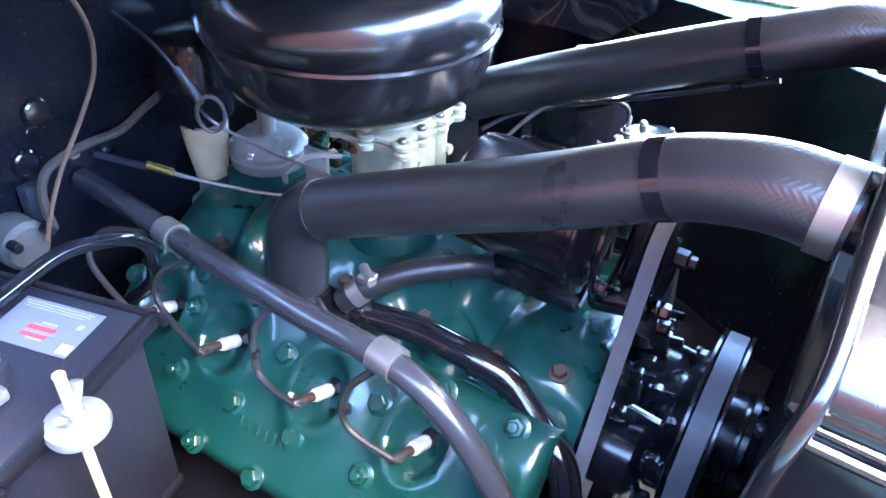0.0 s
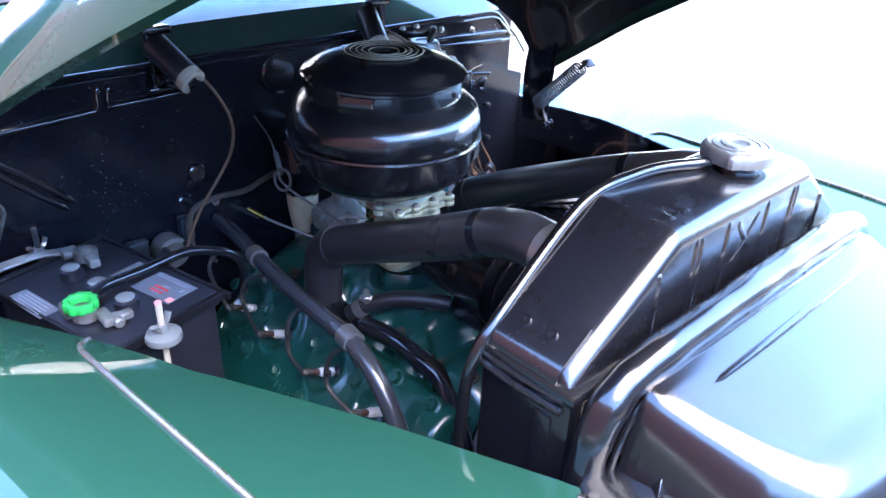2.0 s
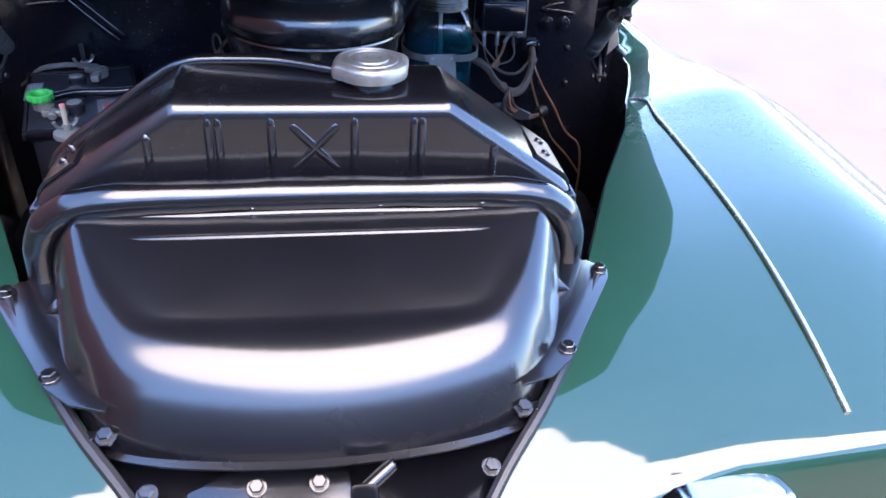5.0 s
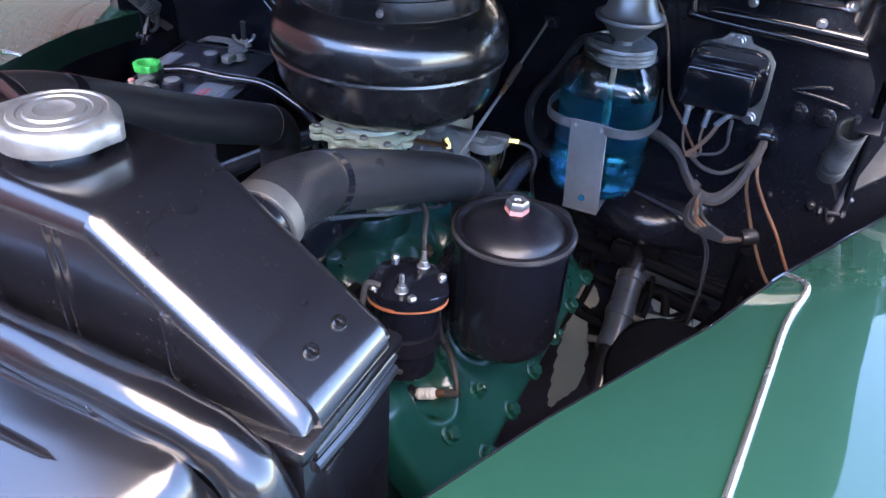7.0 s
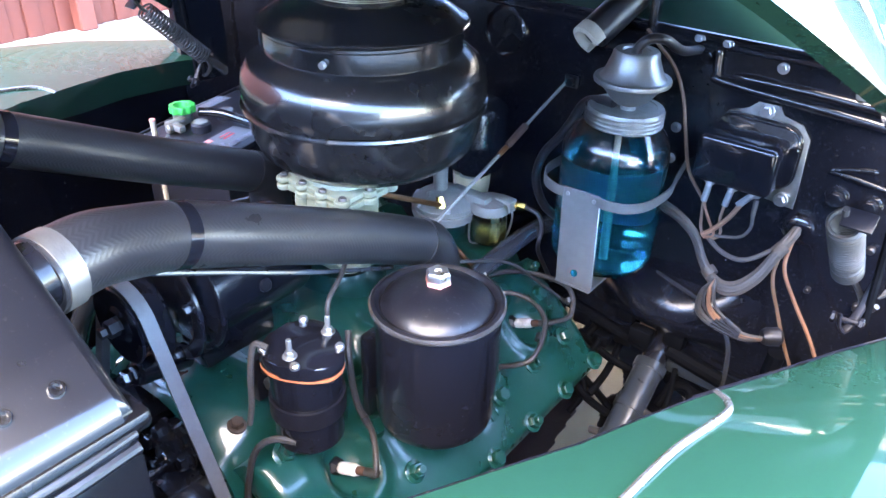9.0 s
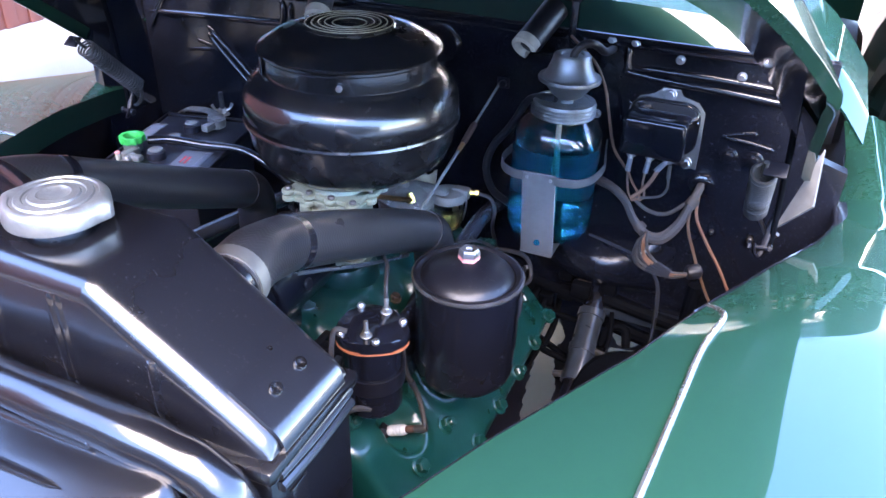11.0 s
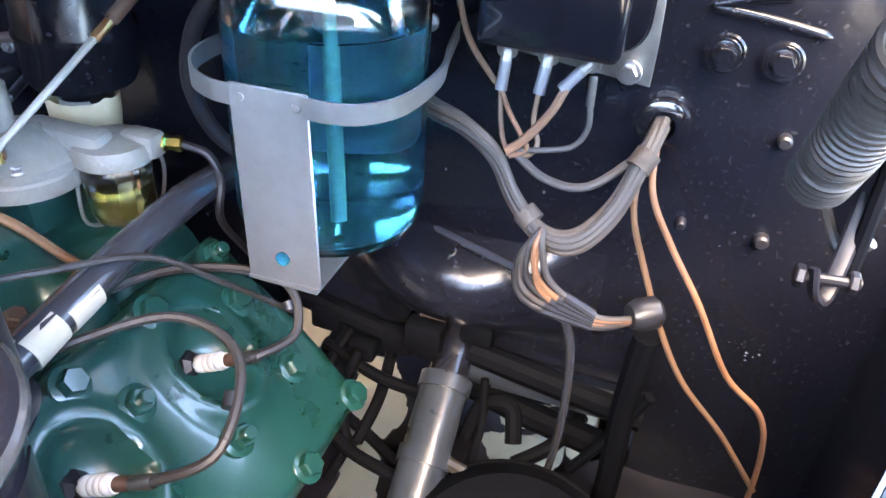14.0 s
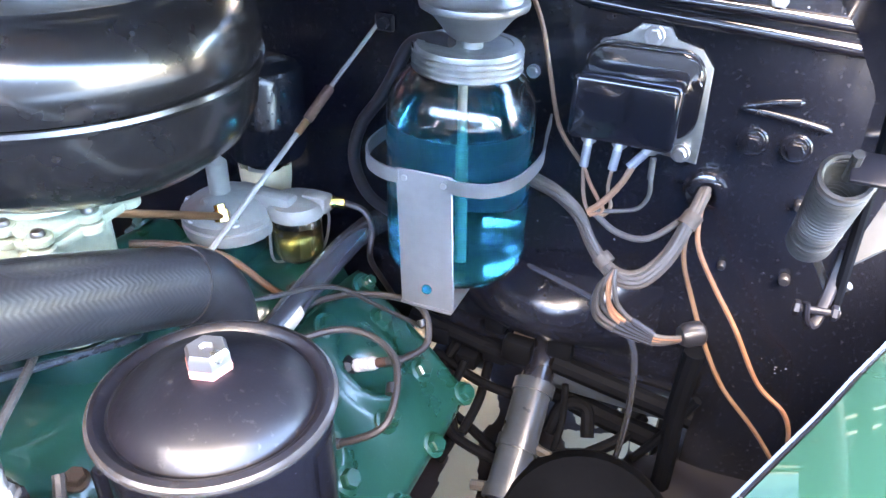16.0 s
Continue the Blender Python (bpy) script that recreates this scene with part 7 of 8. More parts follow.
wire("faded orange wire hanging from the grommet", [(0.458, 0.28, -0.150), (0.463, 0.25, -0.177), (0.484, 0.25, -0.215), (0.514, 0.25, -0.259), (0.549, 0.25, -0.318), (0.583, 0.25, -0.349), (0.596, 0.25, -0.40), (0.60, 0.25, -0.5)], M_WIREORANGE)
wire("grey and orange wire hanging from the grommet", [(0.452, 0.28, -0.155), (0.453, 0.25, -0.192), (0.470, 0.25, -0.239), (0.495, 0.25, -0.294), (0.521, 0.25, -0.337), (0.560, 0.25, -0.378), (0.60, 0.25, -0.43)], M_WIREBROWN)
wire("orange wire across the regulator terminals", [(0.391, 0.258, -0.118), (0.384, 0.249, -0.134), (0.371, 0.238, -0.151), (0.360, 0.232, -0.160)], M_WIREORANGE, 0.0032)
wire("thin brown wire from the first regulator terminal", [(0.346, 0.258, -0.124), (0.349, 0.252, -0.142), (0.355, 0.242, -0.156), (0.363, 0.236, -0.164)], M_WIREBROWN, 0.0019)
wire("thin orange wire looping below the regulator", [(0.345, 0.258, -0.124), (0.356, 0.250, -0.139), (0.368, 0.242, -0.151), (0.373, 0.239, -0.159), (0.362, 0.236, -0.165)], M_WIREORANGE, 0.0019)
wire("thin brown wire from the middle regulator terminal", [(0.373, 0.258, -0.122), (0.373, 0.252, -0.142), (0.379, 0.246, -0.156), (0.374, 0.240, -0.164), (0.360, 0.236, -0.163)], M_WIREBROWN, 0.0019)
wire("thin grey wire from the last regulator terminal", [(0.409, 0.258, -0.124), (0.411, 0.254, -0.141), (0.404, 0.250, -0.154), (0.390, 0.245, -0.158), (0.368, 0.238, -0.160)], M_WIREGREY, 0.0022)
wire("grey cloth wire running to the grommet", [(0.365, 0.24, -0.163), (0.39, 0.235, -0.176), (0.42, 0.235, -0.175), (0.45, 0.26, -0.155)], M_WIREGREY, 0.0032)
wire("brown wire dropping from the cowl to the regulator", [(0.228, 0.27, 0.068), (0.25, 0.26, 0.055), (0.275, 0.26, 0.032), (0.292, 0.26, 0.0), (0.303, 0.26, -0.04), (0.317, 0.26, -0.09), (0.335, 0.262, -0.117), (0.348, 0.26, -0.128)], M_WIREBROWN, 0.0022)
wire("brown wire hanging down the firewall to the starter relay", [(-0.186, 0.24, 0.072), (-0.160, 0.22, 0.030), (-0.139, 0.22, -0.02), (-0.143, 0.22, -0.065), (-0.168, 0.22, -0.105), (-0.205, 0.22, -0.15), (-0.226, 0.225, -0.19), (-0.240, 0.23, -0.228)], M_WIREBROWN, 0.0024)
wire("dark grey brake pipe bending down the firewall", [(0.294, 0.285, -0.270), (0.327, 0.27, -0.268), (0.387, 0.25, -0.272), (0.418, 0.235, -0.288), (0.432, 0.23, -0.323), (0.435, 0.23, -0.411), (0.426, 0.23, -0.50), (0.40, 0.22, -0.60)], M_SLEEVE, 0.0036, "brake_pipe")
wire("thick tan brown cable sagging across the firewall", [(-0.005, 0.285, -0.146), (-0.033, 0.27, -0.149), (-0.068, 0.262, -0.154), (-0.107, 0.258, -0.164), (-0.158, 0.258, -0.162), (-0.199, 0.26, -0.170), (-0.216, 0.258, -0.195), (-0.219, 0.25, -0.234)], M_LOOM, 0.0052, "loose_cable")
wire("dark coil lead with a crimped end", [(0.158, -0.300, -0.123), (0.146, -0.306, -0.122), (0.144, -0.312, -0.15), (0.143, -0.315, -0.19), (0.140, -0.318, -0.215)], M_WIREGREY, 0.0032)
wire("dark lead looping from the coil terminal", [(0.176, -0.242, -0.118), (0.172, -0.235, -0.098), (0.155, -0.20, -0.092), (0.12, -0.16, -0.105), (0.08, -0.13, -0.14)], M_WIRE, 0.0026)
wire("dark lead beside the front plug of the head", [(0.185, -0.30, -0.225), (0.168, -0.312, -0.222), (0.155, -0.325, -0.235), (0.150, -0.335, -0.27), (0.145, -0.34, -0.33)], M_WIRE, 0.0036)
wire("thin dark wire over the manifold", [(0.10, -0.02, -0.19), (0.14, 0.03, -0.195), (0.165, 0.09, -0.215), (0.19, 0.13, -0.255), (0.22, 0.17, -0.30)], M_WIRE, 0.0024)
cr = wire("thin dark control rod to the carburetor with a brass end", [(-0.165, 0.125, -0.137), (-0.14, 0.11, -0.157), (-0.08, 0.06, -0.19), (-0.04, 0.03, -0.2)], M_SPRING, 0.0024, "control_rod")
bm = bmesh.new()
rod(bm, (-0.172, 0.130, -0.132), (-0.152, 0.117, -0.148), 0.0042, 10, 0.001)
part("end_fitting", bm, M_BRASS, cr, "tarnished brass end")
wire("copper vacuum pipe bending over the manifold", [(-0.03, 0.07, -0.215), (-0.05, 0.03, -0.205), (-0.07, -0.02, -0.185), (-0.08, -0.05, -0.175)], M_COPPER, 0.003, "vacuum_pipe")
wire("dull tan pipe dropping beside the fuel pump", [(-0.02, 0.04, -0.19), (0.012, 0.06, -0.194), (0.056, 0.08, -0.207), (0.088, 0.1, -0.246), (0.10, 0.12, -0.27)], M_WIREBROWN, 0.0036, "fuel_return_pipe")

wire("thin dark release cable along the inner wing", [(0.600, 0.05, -0.112), (0.580, -0.02, -0.13), (0.53, -0.12, -0.15), (0.47, -0.25, -0.16)], M_WIREGREY, 0.0022)

# throttle and choke rods with their ring
tr2 = thing("throttle_rod", "thin worn steel throttle rod with a dark sleeve", "throttle rod", (0.1, 0.1, -0.1))
bm = bmesh.new()
rod(bm, (0.112, 0.292, -0.030), (0.104, 0.205, -0.072), 0.0022, 8)
rod(bm, (0.099, 0.150, -0.100), (0.083, 0.030, -0.165), 0.0026, 8)
part("rod", bm, M_CAST, tr2)
bm = bmesh.new()
rod(bm, (0.104, 0.205, -0.072), (0.101, 0.165, -0.092), 0.0050, 12, 0.002)
part("grip_sleeve", bm, M_BOOT, tr2, "worn dark sleeve")
bm = bmesh.new()
rod(bm, (0.101, 0.165, -0.092), (0.099, 0.150, -0.100), 0.0036, 10, 0.001)
part("ferrule", bm, M_COPPER, tr2, "brown ferrule")
bm = bmesh.new()
box(bm, (0.116, 0.297, -0.031), (0.022, 0.005, 0.018), 0.002, seg=1)
rod(bm, (0.118, 0.294, -0.030), (0.118, 0.284, -0.030), 0.006, 10, 0.001)
part("rod_bracket", bm, M_DARK, tr2)
ds = thing("dipstick", "steel dipstick rod with a looped ring handle", "dipstick", (-0.14, 0.05, -0.1))
bm = bmesh.new()
tube(bm, [(-0.06, 0.29, -0.045), (-0.09, 0.19, -0.05), (-0.135, 0.09, -0.053), (-0.158, 0.04, -0.062), (-0.11, 0.01, -0.11), (-0.05, -0.03, -0.16)], 0.0018, 8, 6)
rod(bm, (-0.118, 0.125, -0.050), (-0.148, 0.062, -0.055), 0.0042, 10, 0.001)
part("rod", bm, M_STEEL, ds)
bm = bmesh.new()
tube(bm, [Vector((-0.163, 0.033, -0.052)) + Vector((0.011 * math.cos(a) * 0.7, -0.009 * math.cos(a), 0.017 * math.sin(a))) for a in (2 * math.pi * i / 12 for i in range(12))], 0.002, 8, 3, closed=True)
part("ring", bm, M_SPRING, ds)

# starter relay on the firewall, studs
sr = thing("starter_relay", "grey cast starter relay on the firewall", "relay", (-0.255, 0.298, -0.24))
bm = bmesh.new()
lathe(bm, [(0, 0), (0.026, 0), (0.028, 0.005), (0.028, 0.036), (0.023, 0.043), (0, 0.045)], 24, aim((-0.250, 0.292, -0.240), (0, -1, 0)))
part("case", bm, M_RELAY, sr)
bm = bmesh.new()
box(bm, (-0.298, 0.285, -0.228), (0.035, 0.02, 0.03), 0.005)
part("mount_ear", bm, M_GREYPAINT, sr)
bm = bmesh.new()
box(bm, (-0.212, 0.285, -0.215), (0.025, 0.02, 0.045), 0.005)
part("mount_ear", bm, M_GREYPAINT, sr)
for x in (-0.232, -0.27):
    bm = bmesh.new()
    rod(bm, (x, 0.246, -0.222), (x, 0.23, -0.222), 0.006, 8, 0.001)
    part("terminal_stud", bm, M_DARK, sr)
stud = thing("firewall_stud", "plain steel stud sticking out of the firewall", "stud", (-0.118, 0.3, -0.205))
bm = bmesh.new()
rod(bm, (-0.118, 0.302, -0.205), (-0.095, 0.24, -0.212), 0.0045, 10, 0.001)
part("shank", bm, M_GREYPAINT, stud)
bolts = mesh_of(hex_bolt(0.008, 0.008, True), "firewall_bolt", M_FIREWALL)
zb = mesh_of(hex_bolt(0.005, 0.004, True), "firewall_screw", M_ZINC)
for x, z in ((0.487, -0.089), (0.524, -0.088), (0.42, -0.14), (-0.182, -0.15), (-0.1, -0.21), (0.30, 0.045)):
    piece("firewall_bolt", bolts, aim((x, 0.299, z), (0, -1, 0)), firewall)
for x, z in ((0.277, -0.057), (0.277, -0.101), (0.285, 0.061), (0.321, 0.061), (0.39, 0.047), (0.48, 0.035), (-0.145, -0.19)):
    piece("firewall_screw", zb, aim((x, 0.299, z), (0, -1, 0)), firewall)
# two washered hinge bolts
for x in (0.487, 0.524):
    bm = bmesh.new()
    lathe(bm, [(0.006, 0), (0.0140, 0), (0.0140, 0.0012), (0.0125, 0.0022), (0.0105, 0.001), (0.006, 0.003), (0, 0.003)], 24, aim((x, 0.299, -0.0885), (0, -1, 0)))
    part("bolt_washer", bm, M_FIREWALL, firewall)

# round plugs, blanking discs and mounting bosses on the firewall
bm = bmesh.new()
lathe(bm, [(0, 0.004), (0.03, 0.004), (0.034, 0.001), (0.036, 0.004), (0.038, 0)], 32, aim((0.0, 0.299, 0.018), (0, -1, 0)))
part("blanking_disc", bm, M_GLOSS, firewall)
for x, z, r in ((-0.172, -0.128, 0.017), (-0.2, -0.177, 0.016), (-0.215, -0.075, 0.012)):
    bm = bmesh.new()
    lathe(bm, [(0, 0.002), (r * 0.8, 0.002), (r * 0.86, 0.0045), (r, 0.003), (r * 1.06, 0)], 24, aim((x, 0.299, z), (0, -1, 0)))
    part("blanking_disc", bm, M_GLOSS, firewall)
for x, z, r in ((0.548, -0.221, 0.0055), (0.489, -0.221, 0.004), (0.541, -0.141, 0.005)):
    bm = bmesh.new()
    lathe(bm, [(0, 0.010), (r * 0.7, 0.010), (r, 0.008), (r, 0)], 14, aim((x, 0.2995, z), (0, -1, 0)))
    part("rubber_plug", bm, M_RUBBER, firewall, "dull rubber plug")
# pale flecks of chipped paint and dried splashes
rng = random.Random(11)
bm = bmesh.new()
for cx, cz, sx, sz, n in ((-0.33, -0.10, 0.045, 0.055, 46), (-0.30, -0.14, 0.03, 0.02, 26), (-0.25, -0.05, 0.08, 0.05, 14), (0.588, -0.325, 0.022, 0.006, 22), (0.46, -0.20, 0.07, 0.06, 14), (0.55, 0.035, 0.03, 0.006, 18)):
    for _ in range(n):
        x, z, r = rng.gauss(cx, sx), rng.gauss(cz, sz), 0.0005 + 0.0011 * rng.random() ** 2
        if -0.63 < x < 0.59 and -0.38 < z < 0.05:
            lathe(bm, [(r * rng.uniform(0.6, 1.0), 0), (0, 0.0005)], 5, aim((x, 0.2998, z), (0, -1, 0)) @ Matrix.Diagonal((1, rng.uniform(0.5, 1.3), 1, 1)))
tagged(part("paint_flecks", bm, M_FLECK, firewall, "pale flecks of chipped paint"), kind="stuff")
# wiper shaft housings at the cowl
for s in (-1, 1):
    ws = thing("wiper_housing", "black wiper shaft housing with an open grey end", "wiper housing", (s * 0.2, 0.27, 0.06), "wiper housings")
    m = aim((s * 0.205 - 0.012, 0.295, 0.100), (0.25 if s < 0 else -0.25, -0.75, -0.5))
    bm = bmesh.new()
    lathe(bm, [(0.014, 0), (0.021, 0), (0.021, 0.075), (0.018, 0.078), (0.015, 0.075), (0.014, 0.03)], 24, m)
    part("sleeve", bm, M_RUBBER, ws)
    bm = bmesh.new()
    lathe(bm, [(0.009, 0.062), (0.0205, 0.079), (0.0215, 0.075), (0.0215, 0.090), (0.016, 0.092), (0.009, 0.085)], 24, m, 0.72)
    part("torn_end", bm, M_TAN, ws, "pale torn rubber end")
    bm = bmesh.new()
    box(bm, (s * 0.205 + s * 0.02, 0.292, 0.075), (0.012, 0.014, 0.095), 0.003)
    box(bm, (s * 0.215, 0.287, 0.122), (0.045, 0.02, 0.012), 0.003)
    box(bm, (s * 0.205, 0.288, 0.032), (0.07, 0.02, 0.006), 0.002)
    part("mount", bm, M_GLOSS, ws)

# ---- hood hinges with counterbalance springs ----
for s in (-1, 1):
    hg = thing("hood_hinge", "black hood hinge arm with a coil counterbalance spring", "hinge", (s * 0.56, 0.2, -0.15), "hood hinges")
    bm = bmesh.new()
    a, b = Vector((s * 0.534, 0.043, 0.002)), Vector((s * 0.539, 0.146, -0.098))
    turns, n = 23, 23 * 24
    ax = (b - a).normalized()
    e1 = ax.orthogonal().normalized()
    e2 = ax.cross(e1)
    pts = [a.lerp(b, i / n) + (e1 * math.cos(2 * math.pi * turns * i / n) + e2 * math.sin(2 * math.pi * turns * i / n)) * 0.0140 for i in range(n + 1)]
    tube(bm, pts, 0.0021 if s > 0 else 0.0018, 6, smooth=False)
    part("coil_spring", bm, M_SPRING, hg, "dull coil spring")
    bm = bmesh.new()
    tube(bm, [a + ax * 0.004, a - ax * 0.012, a - ax * 0.022 + Vector((0, 0, 0.004))], 0.0032, 8, 4)
    part("hook", bm, M_SPRING, hg)
    bm = bmesh.new()
    tube(bm, [b - ax * 0.003, b + ax * 0.012 + Vector((s * 0.004, 0, 0)), Vector((s * 0.555, 0.165, -0.128)), Vector((s * 0.566, 0.158, -0.142)), Vector((s * 0.575, 0.15, -0.128))], 0.0032, 8, 4)
    part("hook", bm, M_SPRING, hg)
    bm = bmesh.new()
    box(bm, (0, 0, 0), (0.026, 0.020, 0.004), 0.0015, Matrix.Translation((s * 0.545, 0.032, 0.012)) @ Matrix.Rotation(radians(35), 4, "X"))
    part("spring_bracket", bm, M_DARK, hg)
    bm = bmesh.new()
    sheet(bm, lambda u, v: (s * (0.567 - 0.014 * u), 0.150 - 0.03 * u + 0.075 * v * (0.35 + 0.65 * math.sin(math.pi * min(1.0, 0.25 + 0.5 * u))), -0.152 + 0.23 * u), 24, 4, 0.004 * s)
    part("arm", bm, M_GLOSS, hg, "flat black hinge arm")
    bm = bmesh.new()
    tube(bm, [(s * 0.570, 0.147, -0.15), (s * 0.564, 0.138, -0.05), (s * 0.558, 0.127, 0.03), (s * 0.554, 0.118, 0.074)], 0.0042, 8, 6)
    # dimmed colour keeps the bright reflection off this edge
    part("arm_edge", bm, M_DIMBLACK, hg)
    # plate coloured paler grey to stand in for the ground it mirrors
    bm = bmesh.new()
    a_, b_, c_ = Vector((s * 0.609, 0.238, -0.030)), Vector((s * 0.572, 0.19, -0.141)), Vector((s * 0.612, 0.19, -0.096))
    nn = (b_ - a_).cross(c_ - a_).normalized() * 0.002
    fr = [bm.verts.new(q + nn) for q in (a_, b_, c_)]
    bk = [bm.verts.new(q - nn) for q in (a_, b_, c_)]
    bm.faces.new(fr)
    bm.faces.new(bk[::-1])
    for q in range(3):
        bm.faces.new((fr[q], bk[q], bk[(q + 1) % 3], fr[(q + 1) % 3]))
    part("gusset", bm, M_RELAY, hg, "gusset plate, reflected ground put into its grey colour")
    bm = bmesh.new()
    tube(bm, [(s * 0.566, 0.158, -0.105), (s * 0.562, 0.140, -0.135), (s * 0.557, 0.126, -0.152), (s * 0.551, 0.122, -0.148), (s * 0.548, 0.126, -0.136)], 0.0046, 8, 5, flat=0.5)
    hk = part("swivel_hook", bm, M_DARK, hg, "bent dark swivel hook")
    bm = bmesh.new()
    rod(bm, (s * 0.540, 0.126, -0.142), (s * 0.545, 0.126, -0.142), 0.0062, 6, 0.001)
    rod(bm, (s * 0.545, 0.126, -0.142), (s * 0.572, 0.130, -0.142), 0.0030, 10)
    rod(bm, (s * 0.566, 0.130, -0.142), (s * 0.571, 0.130, -0.142), 0.0062, 6, 0.001)
    part("pivot_bolt", bm, M_DARK, hk)

# ---- steering column and linkage ----
sc = thing("steering_column", "steering column with a grey clamped sleeve over a dark tube", "steering column", (0.335, 0.1, -0.55))


def col(y):
    """The column's axis at a given depth."""
    return Vector((0.3275 + (0.235 - y) * 0.055, y, -0.414 - (0.235 - y) * 0.59))


bm = bmesh.new()
tube(bm, [col(0.17), col(0.05), col(-0.1), col(-0.22)], 0.0195, 20, 3)
part("lower_tube", bm, M_SATIN, sc, "dark shiny lower tube")
bm = bmesh.new()
tube(bm, [col(0.248), col(0.20), col(0.135)], 0.0215, 20, 3)
part("sleeve", bm, M_GREYPAINT, sc, "grey painted sleeve")
bm = bmesh.new()
tube(bm, [col(0.325), col(0.29), col(0.246)], 0.0185, 18, 3)
part("upper_tube", bm, M_SATIN, sc, "dark upper tube")
for y in (0.246, 0.188, 0.140):
    bm = bmesh.new()
    tube(bm, [col(y + 0.006), col(y), col(y - 0.006)], 0.0240, 20, 1)
    part("clamp", bm, M_GREYPAINT, sc)
for y, sg in ((0.188, 1), (0.140, 1), (0.140, -1)):
    c = col(y)
    bm = bmesh.new()
    rod(bm, c + Vector((sg * 0.02, 0, 0.004)), c + Vector((sg * 0.038, -0.003, 0.002)), 0.0058, 8, 0.001)
    part("clamp_bolt", bm, M_STEEL, sc)
lk = thing("shift_linkage", "near-black shift and clutch linkage below the firewall, shade put into its colour", "linkage", (0.33, 0.27, -0.45))
# rods, levers and links are coloured near-black to stand in for shade
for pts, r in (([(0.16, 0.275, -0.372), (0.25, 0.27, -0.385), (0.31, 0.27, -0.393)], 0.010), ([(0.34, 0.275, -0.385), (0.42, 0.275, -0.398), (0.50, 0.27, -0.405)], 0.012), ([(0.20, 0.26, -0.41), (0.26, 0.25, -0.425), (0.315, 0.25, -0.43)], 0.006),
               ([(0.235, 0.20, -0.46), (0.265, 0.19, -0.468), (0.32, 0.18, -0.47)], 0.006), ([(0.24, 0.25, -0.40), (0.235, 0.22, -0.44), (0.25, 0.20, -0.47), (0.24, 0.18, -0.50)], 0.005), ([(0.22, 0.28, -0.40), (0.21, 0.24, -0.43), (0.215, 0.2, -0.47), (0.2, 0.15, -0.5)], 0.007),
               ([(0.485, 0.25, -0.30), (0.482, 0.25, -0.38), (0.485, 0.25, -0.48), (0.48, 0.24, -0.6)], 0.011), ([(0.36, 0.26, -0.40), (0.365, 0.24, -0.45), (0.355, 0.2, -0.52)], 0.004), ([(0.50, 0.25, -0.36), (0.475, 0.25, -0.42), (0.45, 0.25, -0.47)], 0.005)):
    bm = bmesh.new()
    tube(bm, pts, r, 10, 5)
    part("rod", bm, M_DIMBLACK, lk)
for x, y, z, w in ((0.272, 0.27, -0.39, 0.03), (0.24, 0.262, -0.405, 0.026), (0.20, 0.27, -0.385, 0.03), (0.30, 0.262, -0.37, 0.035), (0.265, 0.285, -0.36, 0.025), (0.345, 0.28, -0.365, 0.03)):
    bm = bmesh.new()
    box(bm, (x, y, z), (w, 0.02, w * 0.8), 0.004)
    part("lever", bm, M_DIMBLACK, lk)
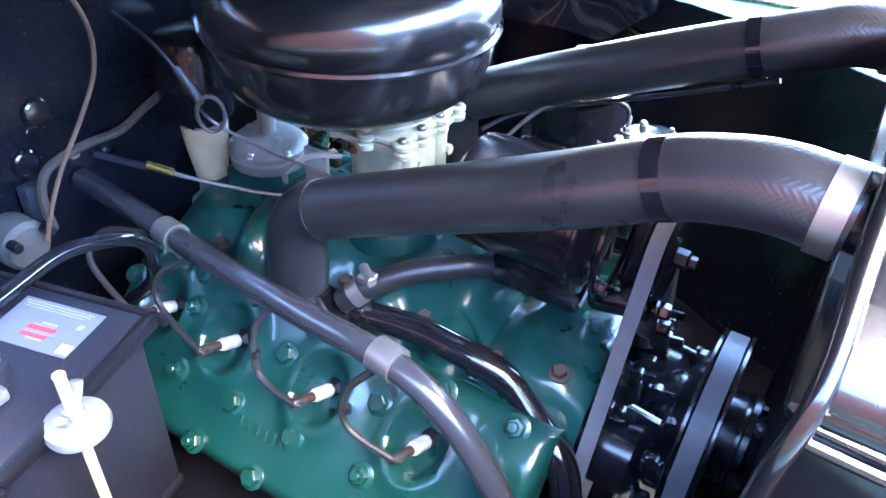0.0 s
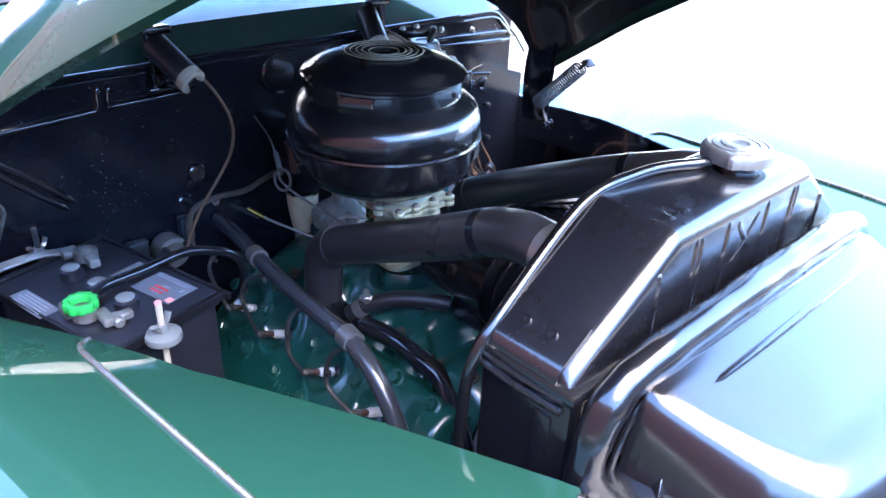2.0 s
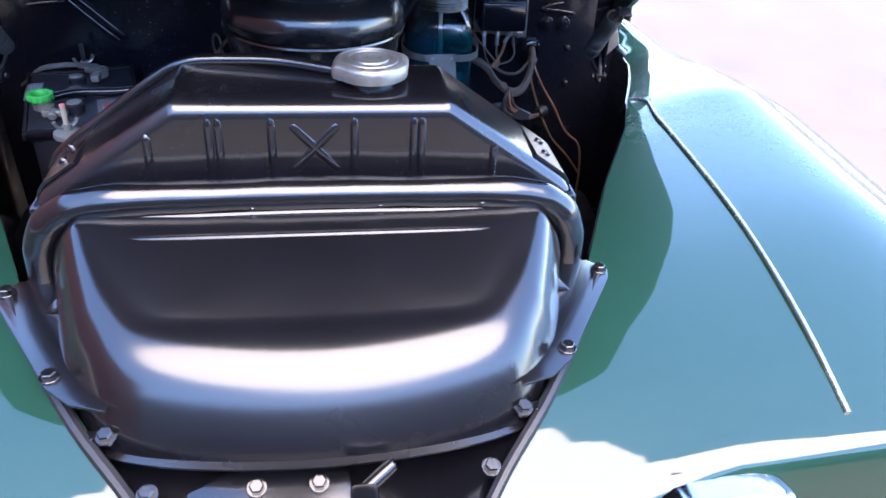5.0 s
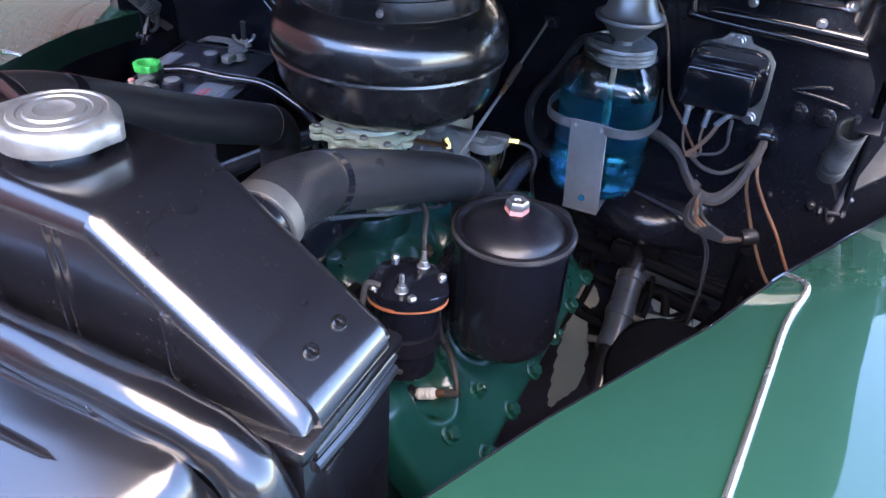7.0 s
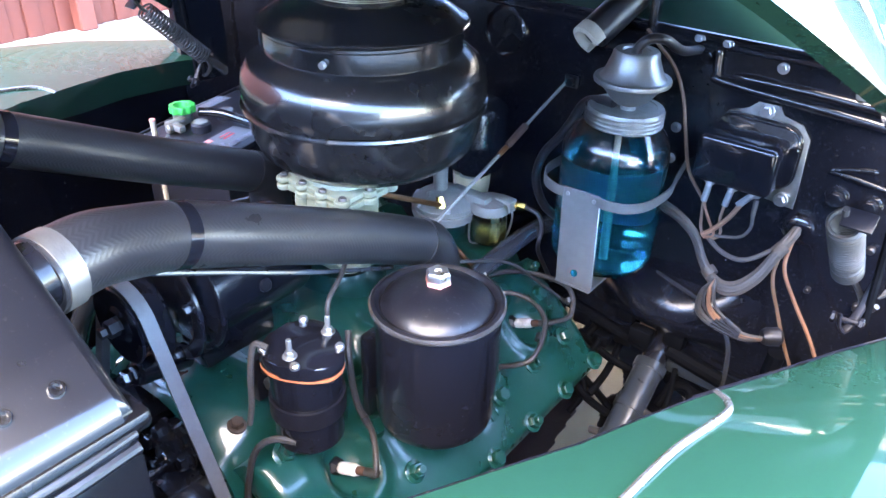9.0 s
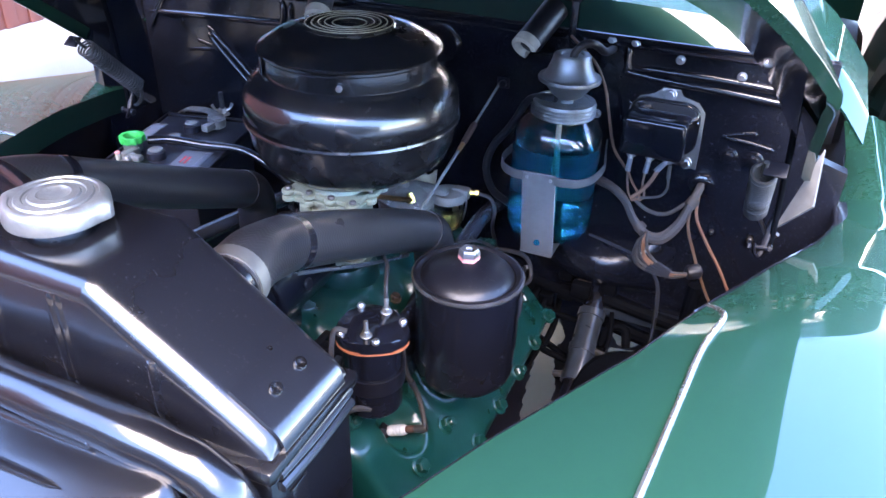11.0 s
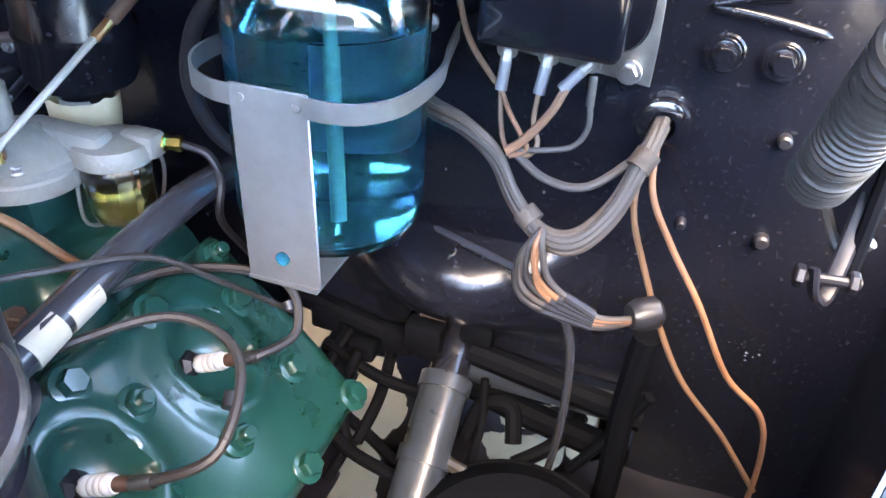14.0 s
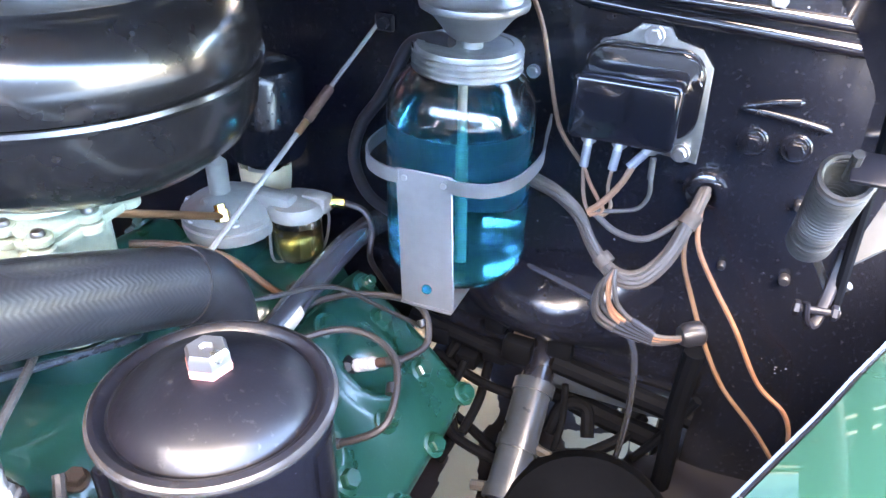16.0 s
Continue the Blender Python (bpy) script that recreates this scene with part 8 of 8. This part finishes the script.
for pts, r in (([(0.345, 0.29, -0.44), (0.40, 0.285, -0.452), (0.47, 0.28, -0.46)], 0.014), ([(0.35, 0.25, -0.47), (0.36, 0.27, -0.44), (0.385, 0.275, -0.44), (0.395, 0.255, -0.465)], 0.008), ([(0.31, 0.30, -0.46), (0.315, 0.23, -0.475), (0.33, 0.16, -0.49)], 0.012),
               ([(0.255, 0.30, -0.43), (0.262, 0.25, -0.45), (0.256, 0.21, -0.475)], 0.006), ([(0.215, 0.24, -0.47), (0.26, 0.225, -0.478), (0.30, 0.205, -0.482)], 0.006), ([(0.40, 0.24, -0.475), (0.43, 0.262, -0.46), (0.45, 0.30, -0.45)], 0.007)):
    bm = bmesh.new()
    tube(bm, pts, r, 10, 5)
    part("link", bm, M_DIMBLACK, lk)
bm = bmesh.new()
box(bm, (0.415, 0.283, -0.412), (0.150, 0.022, 0.020), 0.004, Matrix())
part("cross_bar", bm, M_GREYPAINT, lk, "grey painted cross bar")
bm = bmesh.new()
box(bm, (0.30, 0.285, -0.372), (0.024, 0.02, 0.03), 0.005)
part("rusty_lever", bm, M_RUST, lk)
# black dome and small plate on the firewall
dm = thing("pedal_cover", "gloss black domed cover low on the firewall", "cover", (0.315, 0.3, -0.33))
bm = bmesh.new()
sheet(bm, lambda u, v: (0.20 + 0.24 * u, 0.302 - 0.055 * math.sin(math.pi * u) * math.sin(math.pi * (0.1 + 0.8 * v)), -0.268 - 0.095 * v), 20, 12, 0.003)
part("dome", bm, M_FIREWALL, dm)
bm = bmesh.new()
prism(bm, [(-0.03, -0.012), (0.03, -0.014), (0.03, 0.006), (0.018, 0.013), (-0.02, 0.013), (-0.03, 0.004)], 0.004, aim((0.318, 0.272, -0.283), (0.05, -0.75, 0.65)), 0.001)
rod(bm, (0.316, 0.273, -0.281), (0.315, 0.266, -0.274), 0.006, 10, 0.001)
part("plate", bm, M_GLOSS, dm)
# brake drum behind the column, its shade put into the near-black colour
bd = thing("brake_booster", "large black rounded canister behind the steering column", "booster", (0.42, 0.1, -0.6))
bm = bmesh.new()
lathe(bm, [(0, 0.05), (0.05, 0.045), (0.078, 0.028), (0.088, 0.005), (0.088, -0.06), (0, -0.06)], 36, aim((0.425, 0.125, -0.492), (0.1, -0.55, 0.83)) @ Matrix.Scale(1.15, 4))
part("shell", bm, M_DIMBLACK, bd)
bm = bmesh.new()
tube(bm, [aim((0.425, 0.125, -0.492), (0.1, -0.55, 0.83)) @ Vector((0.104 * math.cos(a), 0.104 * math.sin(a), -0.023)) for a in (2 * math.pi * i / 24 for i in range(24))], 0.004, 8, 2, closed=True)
part("rim", bm, M_DIMBLACK, bd)
